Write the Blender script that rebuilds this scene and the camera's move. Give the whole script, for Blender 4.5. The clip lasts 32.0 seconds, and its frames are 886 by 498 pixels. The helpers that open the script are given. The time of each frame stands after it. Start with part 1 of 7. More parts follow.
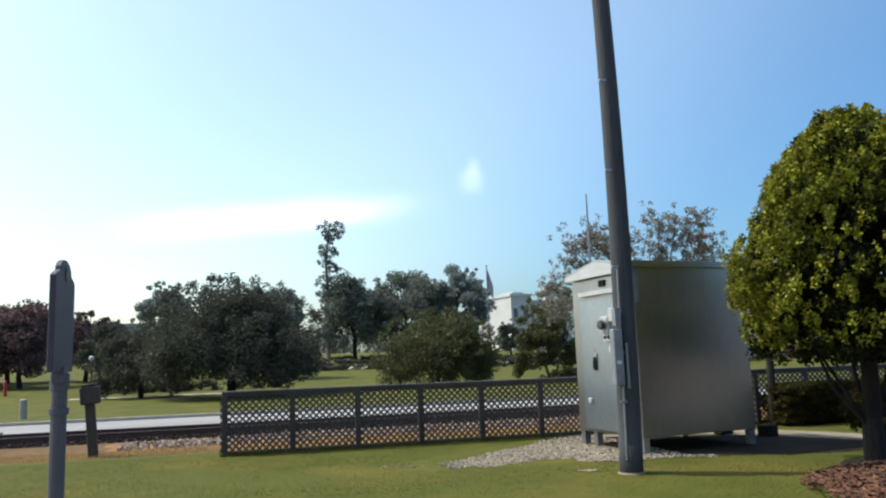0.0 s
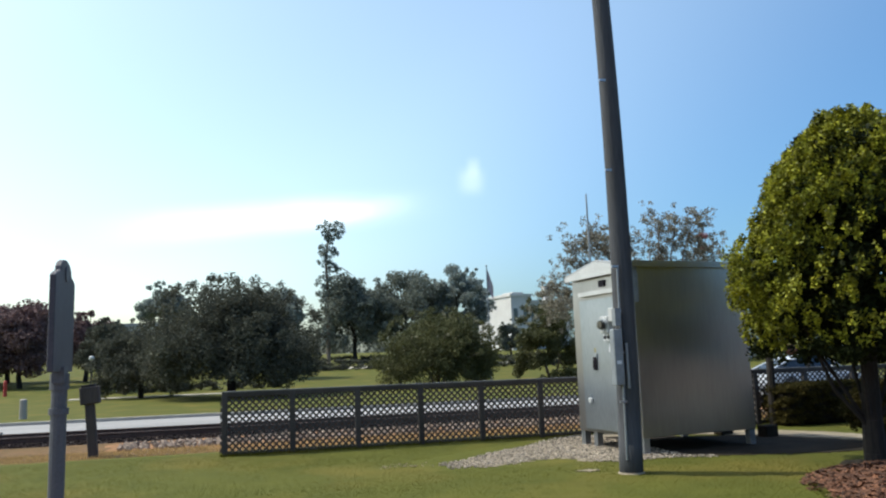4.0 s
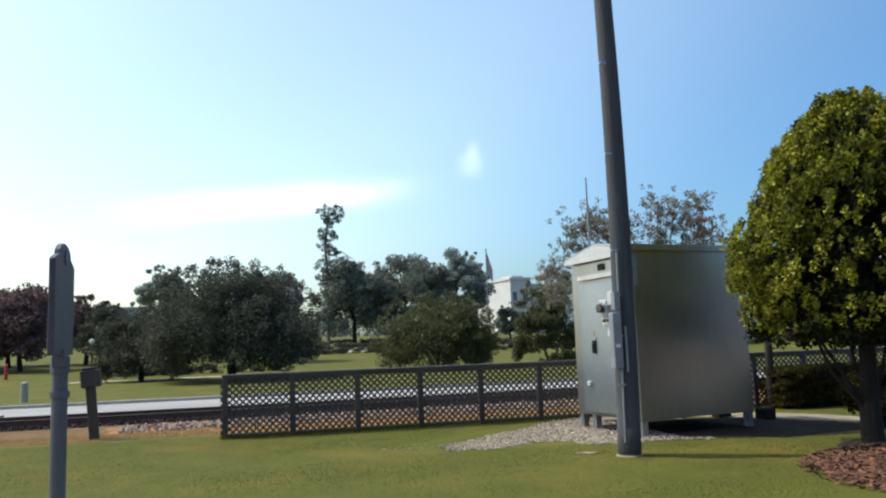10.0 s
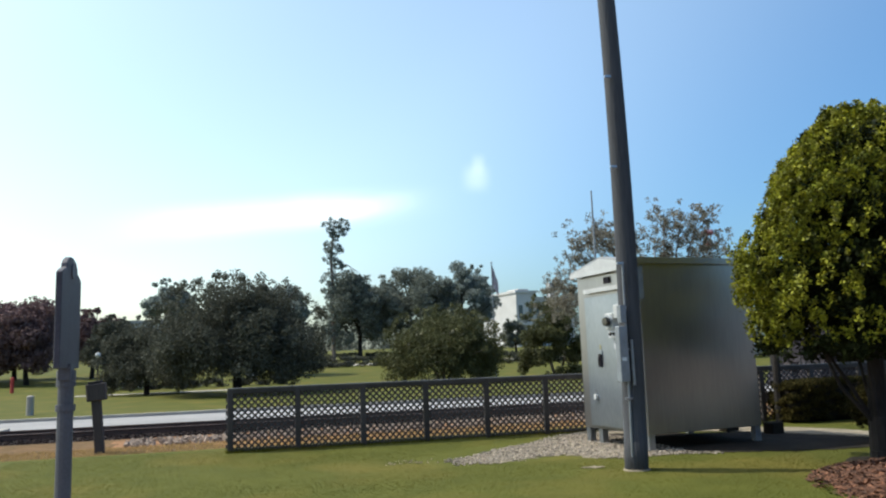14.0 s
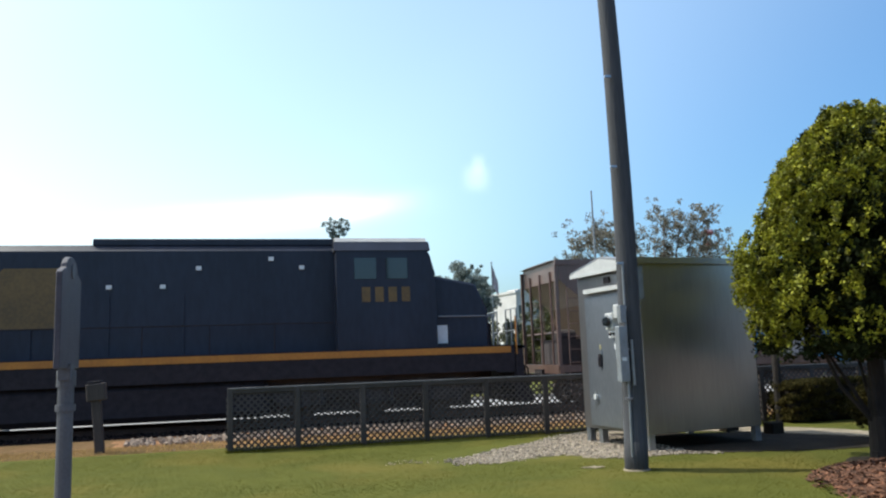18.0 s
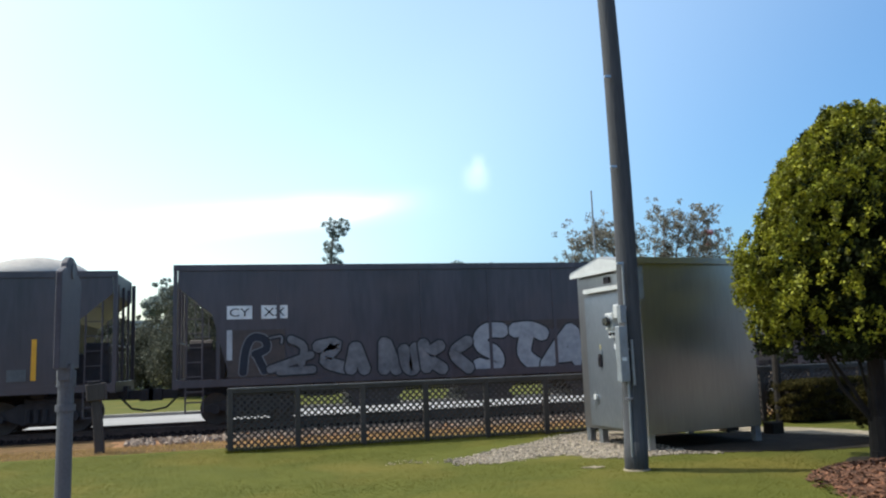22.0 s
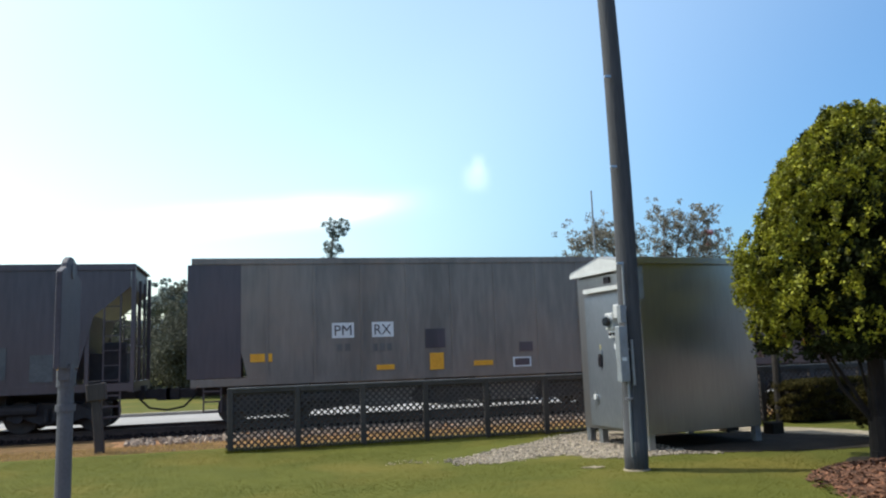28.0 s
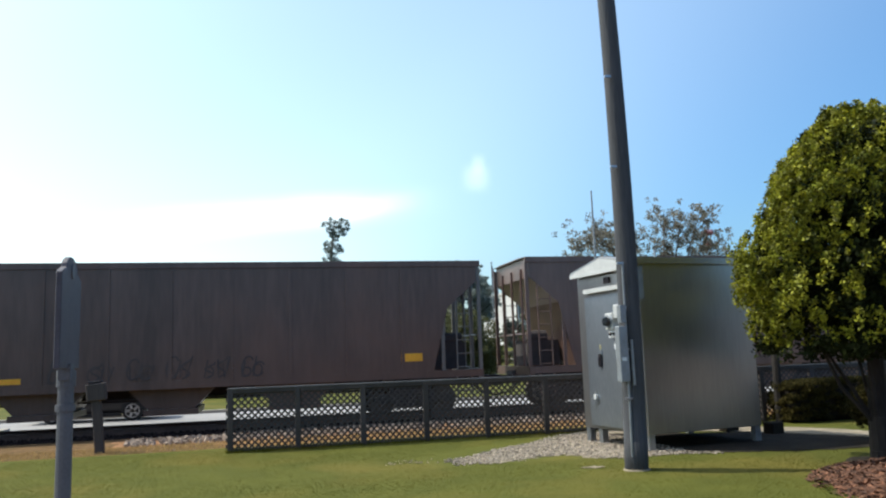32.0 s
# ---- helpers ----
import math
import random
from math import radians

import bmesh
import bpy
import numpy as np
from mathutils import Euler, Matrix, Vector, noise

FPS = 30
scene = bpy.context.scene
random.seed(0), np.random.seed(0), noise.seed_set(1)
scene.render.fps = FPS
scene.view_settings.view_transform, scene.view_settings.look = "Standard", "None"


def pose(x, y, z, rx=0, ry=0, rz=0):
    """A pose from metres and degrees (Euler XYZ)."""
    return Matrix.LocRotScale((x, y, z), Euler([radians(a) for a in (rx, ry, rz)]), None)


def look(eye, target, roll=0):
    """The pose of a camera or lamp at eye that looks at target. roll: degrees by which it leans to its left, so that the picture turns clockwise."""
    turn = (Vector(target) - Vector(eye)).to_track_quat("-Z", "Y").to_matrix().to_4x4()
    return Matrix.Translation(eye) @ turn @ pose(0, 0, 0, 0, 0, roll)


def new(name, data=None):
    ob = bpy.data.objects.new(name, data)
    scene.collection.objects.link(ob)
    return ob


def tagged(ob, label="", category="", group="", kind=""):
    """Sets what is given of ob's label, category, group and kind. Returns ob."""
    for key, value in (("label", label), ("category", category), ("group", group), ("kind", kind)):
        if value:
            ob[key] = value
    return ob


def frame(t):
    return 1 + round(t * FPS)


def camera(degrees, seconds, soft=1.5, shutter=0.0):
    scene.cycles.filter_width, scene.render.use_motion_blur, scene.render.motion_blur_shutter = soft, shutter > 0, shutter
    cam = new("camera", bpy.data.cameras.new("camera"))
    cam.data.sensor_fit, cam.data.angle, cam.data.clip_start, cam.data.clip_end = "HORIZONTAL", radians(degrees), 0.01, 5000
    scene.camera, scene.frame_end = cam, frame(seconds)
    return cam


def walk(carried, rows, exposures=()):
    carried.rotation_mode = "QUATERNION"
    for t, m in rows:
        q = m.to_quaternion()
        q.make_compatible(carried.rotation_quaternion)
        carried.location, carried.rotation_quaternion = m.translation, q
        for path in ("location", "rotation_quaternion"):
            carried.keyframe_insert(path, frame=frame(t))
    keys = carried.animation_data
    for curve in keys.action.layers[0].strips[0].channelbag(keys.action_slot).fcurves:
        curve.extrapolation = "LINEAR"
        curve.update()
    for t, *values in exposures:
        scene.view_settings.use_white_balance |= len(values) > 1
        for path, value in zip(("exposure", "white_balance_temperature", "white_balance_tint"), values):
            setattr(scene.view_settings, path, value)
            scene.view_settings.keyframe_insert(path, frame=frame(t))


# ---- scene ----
cam = camera(59.5, 32.0, soft=2.15)
EYE = Vector((0.0, 0.0, 1.602))


def aim(yaw, pitch):
    """Camera pose from its heading (right of +Y) and its upward tilt, in degrees."""
    a, b = radians(yaw), radians(pitch)
    way = Vector((math.sin(a) * math.cos(b), math.cos(a) * math.cos(b), math.sin(b)))
    return look(EYE, EYE + way * 10, -2.04)


walk(cam, [
    (0.0, aim(14.02, 8.12)), (9.6, aim(14.02, 8.12)), (9.8, aim(14.08, 7.95)), (9.9, aim(14.08, 7.25)),
    (10.0, aim(14.02, 6.91)), (10.2, aim(13.86, 6.53)), (10.4, aim(13.70, 6.27)), (10.5, aim(13.64, 6.40)),
    (10.6, aim(13.60, 6.82)), (10.7, aim(13.58, 7.45)), (10.8, aim(13.60, 7.68)), (11.0, aim(13.64, 7.90)),
    (11.3, aim(13.64, 7.90)), (32.0, aim(13.64, 7.90))], [(0.0, 0.60, 6350, 3), (14.3, 0.60, 6350, 3), (16.5, 0.75, 6350, 3), (32.0, 0.75, 6350, 3)])

# world and sun: late-morning light from the left, a little ahead
SUN_AZ, SUN_EL = -60.6, 55.0
CLOUD_A = ((0.02, 0.98, 0.184), (0.354, -0.012, 0.032))
world = bpy.data.worlds.new("world")
scene.world = world
world.use_nodes = True
wn, wl = world.node_tree.nodes, world.node_tree.links
sky = wn.new("ShaderNodeTexSky")
sky.sky_type, sky.sun_disc = "NISHITA", False
sky.sun_elevation, sky.sun_rotation = radians(SUN_EL), radians(SUN_AZ)
sky.air_density, sky.dust_density, sky.ozone_density = 1.1, 2.2, 2.0
wn["Background"].inputs[1].default_value = 0.15


def cirrus(colour, centre, along, half_len, half_wide, amount):
    """A faint streak of high cloud around one direction of the sky."""
    c = Vector(centre).normalized()
    a = (Vector(along) - c * c.dot(Vector(along))).normalized()
    b = c.cross(a)
    geo = wn.new("ShaderNodeTexCoord")
    masks = []
    for axis, reach in ((a, half_len), (b, half_wide)):
        dot = wn.new("ShaderNodeVectorMath")
        dot.operation = "DOT_PRODUCT"
        dot.inputs[1].default_value = axis
        wl.new(geo.outputs["Generated"], dot.inputs[0])
        ab = wn.new("ShaderNodeMath")
        ab.operation = "ABSOLUTE"
        wl.new(dot.outputs["Value"], ab.inputs[0])
        mr = wn.new("ShaderNodeMapRange")
        mr.interpolation_type = "SMOOTHERSTEP"
        mr.inputs[1].default_value, mr.inputs[2].default_value = reach, 0.0
        wl.new(ab.outputs[0], mr.inputs[0])
        masks.append(mr.outputs[0])
    front = wn.new("ShaderNodeVectorMath")
    front.operation = "DOT_PRODUCT"
    front.inputs[1].default_value = c
    wl.new(geo.outputs["Generated"], front.inputs[0])
    cl = wn.new("ShaderNodeMath")
    cl.operation, cl.inputs[1].default_value = "GREATER_THAN", 0.0
    wl.new(front.outputs["Value"], cl.inputs[0])
    nz = wn.new("ShaderNodeTexNoise")
    nz.inputs["Scale"].default_value, nz.inputs["Detail"].default_value = 9.0, 5
    wl.new(geo.outputs["Generated"], nz.inputs[0])
    out = cl.outputs[0]
    for m in masks + [nz.outputs[0]]:
        mu = wn.new("ShaderNodeMath")
        mu.operation = "MULTIPLY"
        wl.new(out, mu.inputs[0])
        wl.new(m, mu.inputs[1])
        out = mu.outputs[0]
    mix = wn.new("ShaderNodeMix")
    mix.data_type = "RGBA"
    k = wn.new("ShaderNodeMath")
    k.operation, k.inputs[1].default_value = "MULTIPLY", amount
    wl.new(out, k.inputs[0])
    wl.new(k.outputs[0], mix.inputs[0])
    wl.new(colour, mix.inputs[6])
    mix.inputs[7].default_value = (9.0, 9.0, 9.0, 1)
    return mix.outputs[2]


veil = cirrus(sky.outputs[0], CLOUD_A[0], CLOUD_A[1], 0.26, 0.034, 0.45)
veil = cirrus(veil, (0.131, 0.973, 0.192), (0.071, -0.015, 0.01), 0.10, 0.020, 0.34)
veil = cirrus(veil, (0.274, 0.935, 0.225), (1.0, 0.0, 0.0), 0.026, 0.026, 0.24)
veil = cirrus(veil, (0.276, 0.93, 0.242), (1.0, 0.0, 0.0), 0.014, 0.020, 0.17)


def aureole(colour):
    """The sky is whitest round the sun and a deeper, clearer blue away from it."""
    a, e = radians(SUN_AZ), radians(SUN_EL)
    geo = wn.new("ShaderNodeTexCoord")
    dot = wn.new("ShaderNodeVectorMath")
    dot.operation = "DOT_PRODUCT"
    dot.inputs[1].default_value = (math.sin(a) * math.cos(e), math.cos(a) * math.cos(e), math.sin(e))
    wl.new(geo.outputs["Generated"], dot.inputs[0])
    mr = wn.new("ShaderNodeMapRange")
    mr.interpolation_type = "SMOOTHSTEP"
    mr.inputs[1].default_value, mr.inputs[2].default_value = 0.04, 0.44
    wl.new(dot.outputs["Value"], mr.inputs[0])
    tint = wn.new("ShaderNodeMix")
    tint.data_type = "RGBA"
    tint.inputs[6].default_value, tint.inputs[7].default_value = (0.47, 0.65, 0.82, 1), (1.12, 1.10, 1.05, 1)
    wl.new(mr.outputs[0], tint.inputs[0])
    mul = wn.new("ShaderNodeVectorMath")
    mul.operation = "MULTIPLY"
    wl.new(colour, mul.inputs[0])
    wl.new(tint.outputs[2], mul.inputs[1])
    return mul.outputs[0]


wl.new(aureole(veil), wn["Background"].inputs[0])
sun_data = bpy.data.lights.new("sun", "SUN")
sun_data.energy, sun_data.angle, sun_data.color = 2.85, radians(0.53), (1.0, 0.95, 0.86)
sun_ob = new("sun", sun_data)
az, el = radians(SUN_AZ), radians(SUN_EL)
sun_way = Vector((math.sin(az) * math.cos(el), math.cos(az) * math.cos(el), math.sin(el)))
sun_ob.matrix_world = look(sun_way * 80, (0, 0, 0))

# ---- materials ----


def material(name, c1, c2=None, scale=6.0, rough=0.7, metal=0.0, bump=0.0, fine=60.0, rand=0.0, island=0.0, spec=0.5, translucent=0.0, stretch=(1, 1, 1), coarse=None):
    """Two colours mixed by a coarse and a fine noise, with relief; rand and island vary the lightness by object and by piece."""
    m = bpy.data.materials.new(name)
    m.use_nodes = True
    n, l = m.node_tree.nodes, m.node_tree.links
    bsdf = n["Principled BSDF"]
    bsdf.inputs["Roughness"].default_value = rough
    bsdf.inputs["Metallic"].default_value = metal
    bsdf.inputs["Specular IOR Level"].default_value = spec
    c2 = c2 or tuple(v * 0.7 for v in c1)
    co = n.new("ShaderNodeTexCoord")
    mp = n.new("ShaderNodeMapping")
    mp.inputs["Scale"].default_value = stretch
    l.new(co.outputs["Object"], mp.inputs[0])
    na, nb = n.new("ShaderNodeTexNoise"), n.new("ShaderNodeTexNoise")
    na.inputs["Scale"].default_value, nb.inputs["Scale"].default_value = scale, fine
    na.inputs["Detail"].default_value, nb.inputs["Detail"].default_value = 5, 3
    l.new(mp.outputs[0], na.inputs[0])
    l.new(mp.outputs[0], nb.inputs[0])
    mx = n.new("ShaderNodeMath")
    mx.operation = "MULTIPLY_ADD"
    mx.inputs[1].default_value = 0.45
    l.new(nb.outputs[0], mx.inputs[0])
    sc = n.new("ShaderNodeMath")
    sc.operation = "MULTIPLY"
    sc.inputs[1].default_value = 0.6
    l.new(na.outputs[0], sc.inputs[0])
    l.new(sc.outputs[0], mx.inputs[2])
    rp = n.new("ShaderNodeValToRGB")
    rp.color_ramp.elements[0].position, rp.color_ramp.elements[1].position = 0.38, 0.68
    rp.color_ramp.elements[0].color, rp.color_ramp.elements[1].color = (*c2, 1), (*c1, 1)
    l.new(mx.outputs[0], rp.inputs[0])
    colour = rp.outputs[0]
    if coarse:
        nc = n.new("ShaderNodeTexNoise")
        nc.inputs["Scale"].default_value, nc.inputs["Detail"].default_value = coarse[0], 4
        l.new(co.outputs["Object"], nc.inputs[0])
        r2 = n.new("ShaderNodeValToRGB")
        r2.color_ramp.elements[0].position, r2.color_ramp.elements[1].position = coarse[2], coarse[3]
        l.new(nc.outputs[0], r2.inputs[0])
        mc = n.new("ShaderNodeMix")
        mc.data_type = "RGBA"
        mc.inputs[7].default_value = (*coarse[1], 1)
        l.new(r2.outputs[0], mc.inputs[0])
        l.new(colour, mc.inputs[6])
        colour = mc.outputs[2]
    if rand or island:
        if island:
            src = n.new("ShaderNodeNewGeometry").outputs["Random Per Island"]
        else:
            src = n.new("ShaderNodeObjectInfo").outputs["Random"]
        amount = island or rand
        mr = n.new("ShaderNodeMapRange")
        mr.inputs[3].default_value, mr.inputs[4].default_value = 1 - amount, 1 + amount
        l.new(src, mr.inputs[0])
        hs = n.new("ShaderNodeHueSaturation")
        l.new(mr.outputs[0], hs.inputs["Value"])
        l.new(colour, hs.inputs["Color"])
        colour = hs.outputs[0]
    l.new(colour, bsdf.inputs["Base Color"])
    if bump:
        bp = n.new("ShaderNodeBump")
        bp.inputs["Strength"].default_value, bp.inputs["Distance"].default_value = bump, 0.02
        l.new(nb.outputs[0], bp.inputs["Height"])
        l.new(bp.outputs[0], bsdf.inputs["Normal"])
    if translucent:
        tr = n.new("ShaderNodeBsdfTranslucent")
        l.new(colour, tr.inputs[0])
        ms = n.new("ShaderNodeMixShader")
        ms.inputs[0].default_value = translucent
        l.new(bsdf.outputs[0], ms.inputs[1])
        l.new(tr.outputs[0], ms.inputs[2])
        l.new(ms.outputs[0], n["Material Output"].inputs[0])
    return m


def glass(name, tint=(0.02, 0.025, 0.03)):
    m = material(name, tint, tint, rough=0.06, spec=0.8)
    return m


M = {}
M["lawn"] = material("lawn", (0.093, 0.094, 0.0145), (0.068, 0.073, 0.011), scale=1.3, fine=35, rough=0.95, bump=0.1, spec=0.15, coarse=(0.45, (0.132, 0.107, 0.021), 0.5, 0.72))
M["grass"] = material("grass", (0.107, 0.108, 0.016), (0.075, 0.080, 0.011), scale=0.9, fine=5, rough=0.8, island=0.15, translucent=0.4, spec=0.1, coarse=(0.5, (0.142, 0.115, 0.023), 0.5, 0.75))
M["dry_grass"] = material("dry_grass", (0.50, 0.33, 0.14), (0.32, 0.22, 0.08), scale=1.2, fine=6, rough=0.85, island=0.35, spec=0.2, translucent=0.25)
M["soil"] = material("soil", (0.36, 0.20, 0.105), (0.20, 0.105, 0.052), scale=2.5, fine=40, rough=0.95, bump=0.8, spec=0.1)
M["rubble"] = material("rubble", (0.33, 0.25, 0.19), (0.18, 0.13, 0.095), scale=9, fine=50, rough=0.9, bump=0.6, island=0.4)
M["gravel"] = material("gravel", (0.36, 0.30, 0.22), (0.20, 0.165, 0.115), scale=3, fine=55, rough=0.95, bump=1.0, spec=0.15)
M["stone"] = material("stone", (0.42, 0.35, 0.275), (0.20, 0.165, 0.125), scale=9, fine=50, rough=0.9, bump=0.6, island=0.5)
M["ballast"] = material("ballast", (0.033, 0.021, 0.018), (0.017, 0.011, 0.010), scale=7, fine=40, rough=0.95, bump=0.8, island=0.35, spec=0.15)
M["asphalt"] = material("asphalt", (0.30, 0.284, 0.272), (0.23, 0.218, 0.21), scale=0.7, fine=120, rough=0.85, bump=0.3, stretch=(0.3, 1, 1))
M["concrete"] = material("concrete", (0.42, 0.38, 0.33), (0.32, 0.285, 0.25), scale=2.0, fine=50, rough=0.9, bump=0.3)
M["rail"] = material("rail", (0.13, 0.075, 0.055), (0.075, 0.045, 0.035), scale=8, fine=60, rough=0.6, metal=0.4, bump=0.3)
M["tie"] = material("tie", (0.09, 0.06, 0.045), (0.045, 0.03, 0.025), scale=4, fine=40, rough=0.9, bump=0.6, rand=0.25, stretch=(1, 0.15, 1))
M["fence"] = material("fence", (0.072, 0.060, 0.057), (0.044, 0.037, 0.035), scale=4, fine=60, rough=0.5, bump=0.2, rand=0.2, spec=0.4)
M["verge_soil"] = material("verge_soil", (0.20, 0.115, 0.058), (0.10, 0.068, 0.03), scale=3.5, fine=40, rough=0.95, bump=0.8, spec=0.1)
M["sign_plate"] = material("sign_plate", (0.078, 0.068, 0.080), (0.05, 0.044, 0.052), scale=5, fine=40, rough=0.6, bump=0.15)
M["cap_board"] = material("cap_board", (0.125, 0.12, 0.122), (0.075, 0.072, 0.074), scale=3, fine=40, rough=0.6, bump=0.3, stretch=(0.3, 1, 1))
M["paving"] = material("paving", (0.21, 0.175, 0.15), (0.14, 0.115, 0.10), scale=1.2, fine=30, rough=0.9, bump=0.3)
M["pole"] = material("pole", (0.072, 0.073, 0.080), (0.036, 0.037, 0.041), scale=5, fine=50, rough=0.9, bump=0.7, stretch=(1, 1, 0.06))
M["galv"] = material("galv", (0.41, 0.44, 0.48), (0.32, 0.35, 0.39), scale=1.2, fine=25, rough=0.32, metal=0.82, bump=0.03, stretch=(1, 1, 0.3))
M["alu"] = material("alu", (0.40, 0.386, 0.382), (0.33, 0.32, 0.316), scale=0.9, fine=18, rough=0.29, metal=0.85, bump=0.02, stretch=(1.4, 1.4, 0.12))
M["white_paint"] = material("white_paint", (0.55, 0.55, 0.54), (0.44, 0.44, 0.43), scale=3, fine=30, rough=0.5)
M["grey_metal"] = material("grey_metal", (0.30, 0.32, 0.34), (0.20, 0.21, 0.22), scale=5, fine=50, rough=0.5, metal=0.4, bump=0.1)
M["stub_wood"] = material("stub_wood", (0.085, 0.064, 0.056), (0.05, 0.038, 0.034), scale=5, fine=50, rough=0.9, bump=0.6, stretch=(1, 1, 0.1))
M["dark_metal"] = material("dark_metal", (0.040, 0.034, 0.040), (0.024, 0.021, 0.024), scale=6, fine=50, rough=0.75, spec=0.15, bump=0.2)
M["bark"] = material("bark", (0.028, 0.021, 0.017), (0.014, 0.011, 0.009), scale=6, fine=35, rough=0.95, bump=0.9, stretch=(1, 1, 0.25))
M["pale_bark"] = material("pale_bark", (0.24, 0.19, 0.15), (0.13, 0.10, 0.08), scale=6, fine=35, rough=0.9, bump=0.6, stretch=(1, 1, 0.25))
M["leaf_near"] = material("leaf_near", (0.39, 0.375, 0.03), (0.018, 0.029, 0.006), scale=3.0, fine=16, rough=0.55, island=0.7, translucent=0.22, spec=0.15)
# dark copy of the garden tree's leaf, with the crown's inner shade in its colour
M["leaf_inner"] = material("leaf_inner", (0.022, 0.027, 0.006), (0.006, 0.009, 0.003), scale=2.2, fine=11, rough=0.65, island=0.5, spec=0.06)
M["leaf_oak"] = material("leaf_oak", (0.115, 0.115, 0.085), (0.075, 0.076, 0.058), scale=0.5, fine=3, rough=0.65, island=0.28, translucent=0.2, spec=0.04)
M["leaf_green"] = material("leaf_green", (0.125, 0.125, 0.052), (0.072, 0.076, 0.036), scale=0.5, fine=3, rough=0.55, island=0.35, translucent=0.25, spec=0.12)
# far leaves made paler and greyer, with distance haze in the colour
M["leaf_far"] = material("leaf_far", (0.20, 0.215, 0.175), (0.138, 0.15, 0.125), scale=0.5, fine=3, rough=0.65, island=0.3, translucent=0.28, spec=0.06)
M["leaf_red"] = material("leaf_red", (0.20, 0.125, 0.12), (0.13, 0.09, 0.088), scale=0.5, fine=3, rough=0.65, island=0.28, translucent=0.2, spec=0.04)
M["leaf_myrtle"] = material("leaf_myrtle", (0.27, 0.245, 0.19), (0.17, 0.155, 0.125), scale=0.5, fine=3, rough=0.65, island=0.4, translucent=0.42, spec=0.12)
# pine leaves lightened and cooled for the haze over distant trees
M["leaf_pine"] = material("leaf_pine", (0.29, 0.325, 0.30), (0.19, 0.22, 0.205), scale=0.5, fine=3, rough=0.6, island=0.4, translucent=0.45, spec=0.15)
M["cream"] = material("cream", (0.42, 0.40, 0.28), (0.28, 0.26, 0.16), scale=2, fine=9, rough=0.7, island=0.3, translucent=0.3)
M["brick_dark"] = material("brick_dark", (0.13, 0.085, 0.065), (0.075, 0.05, 0.04), scale=3, fine=25, rough=0.9, bump=0.4)
M["blossom"] = material("blossom", (0.42, 0.17, 0.17), (0.30, 0.12, 0.13), scale=2, fine=9, rough=0.7, island=0.3, translucent=0.3)
# dark earth colour, lowered further so that it holds the shade as well
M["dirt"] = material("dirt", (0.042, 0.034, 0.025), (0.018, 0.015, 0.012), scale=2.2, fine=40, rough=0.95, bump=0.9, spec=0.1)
M["hedge"] = material("hedge", (0.075, 0.060, 0.018), (0.028, 0.027, 0.010), scale=1.5, fine=9, rough=0.8, island=0.4, translucent=0.2, spec=0.05)
M["mulch"] = material("mulch", (0.20, 0.085, 0.042), (0.05, 0.024, 0.014), scale=8, fine=40, rough=0.95, bump=0.8, island=0.6)
M["masonry"] = material("masonry", (0.62, 0.60, 0.58), (0.52, 0.50, 0.485), scale=0.4, fine=4, rough=0.85)
M["window"] = glass("window", (0.05, 0.06, 0.07))
M["glass"] = glass("glass")
M["rubber"] = material("rubber", (0.022, 0.022, 0.023), (0.014, 0.014, 0.015), rough=0.85)
M["wheel"] = material("wheel", (0.10, 0.07, 0.055), (0.06, 0.045, 0.04), scale=5, rough=0.7, metal=0.3)
M["truck"] = material("truck", (0.060, 0.046, 0.046), (0.036, 0.029, 0.03), scale=5, rough=0.85, bump=0.3)
M["loco_blue"] = material("loco_blue", (0.026, 0.031, 0.052), (0.016, 0.019, 0.032), scale=0.8, fine=8, rough=0.45, spec=0.35, stretch=(1, 1, 0.3))
M["loco_yellow"] = material("loco_yellow", (0.52, 0.21, 0.028), (0.36, 0.14, 0.022), scale=1.2, fine=12, rough=0.55)
M["emblem"] = material("emblem", (0.19, 0.115, 0.04), (0.11, 0.07, 0.03), scale=1.5, fine=12, rough=0.6)
M["yellow"] = material("yellow", (0.85, 0.42, 0.03), (0.70, 0.32, 0.02), scale=3, fine=20, rough=0.5)
M["red"] = material("red", (0.55, 0.05, 0.04), (0.38, 0.035, 0.03), scale=2, fine=20, rough=0.6)
M["white"] = material("white", (0.80, 0.80, 0.80), (0.62, 0.62, 0.64), scale=3, fine=25, rough=0.6)
M["placard"] = material("placard", (0.36, 0.35, 0.34), (0.27, 0.26, 0.25), scale=3, fine=25, rough=0.65)
M["grey_spray"] = material("grey_spray", (0.48, 0.49, 0.52), (0.34, 0.35, 0.38), scale=2, fine=10, rough=0.7)
M["blue_spray"] = material("blue_spray", (0.09, 0.26, 0.42), (0.06, 0.18, 0.32), scale=2, fine=12, rough=0.6)
M["blue_deep"] = material("blue_deep", (0.05, 0.17, 0.31), (0.03, 0.10, 0.21), scale=2, fine=12, rough=0.6)
M["post_steel"] = material("post_steel", (0.125, 0.125, 0.135), (0.085, 0.085, 0.092), scale=4, fine=50, rough=0.6, metal=0.2, bump=0.1)
M["black_spray"] = material("black_spray", (0.02, 0.02, 0.025), rough=0.7)
M["teal_spray"] = material("teal_spray", (0.03, 0.10, 0.14), (0.02, 0.05, 0.08), scale=2, fine=10, rough=0.7)
M["grey_paint"] = material("grey_paint", (0.13, 0.13, 0.135), (0.085, 0.085, 0.09), scale=2, fine=12, rough=0.7)
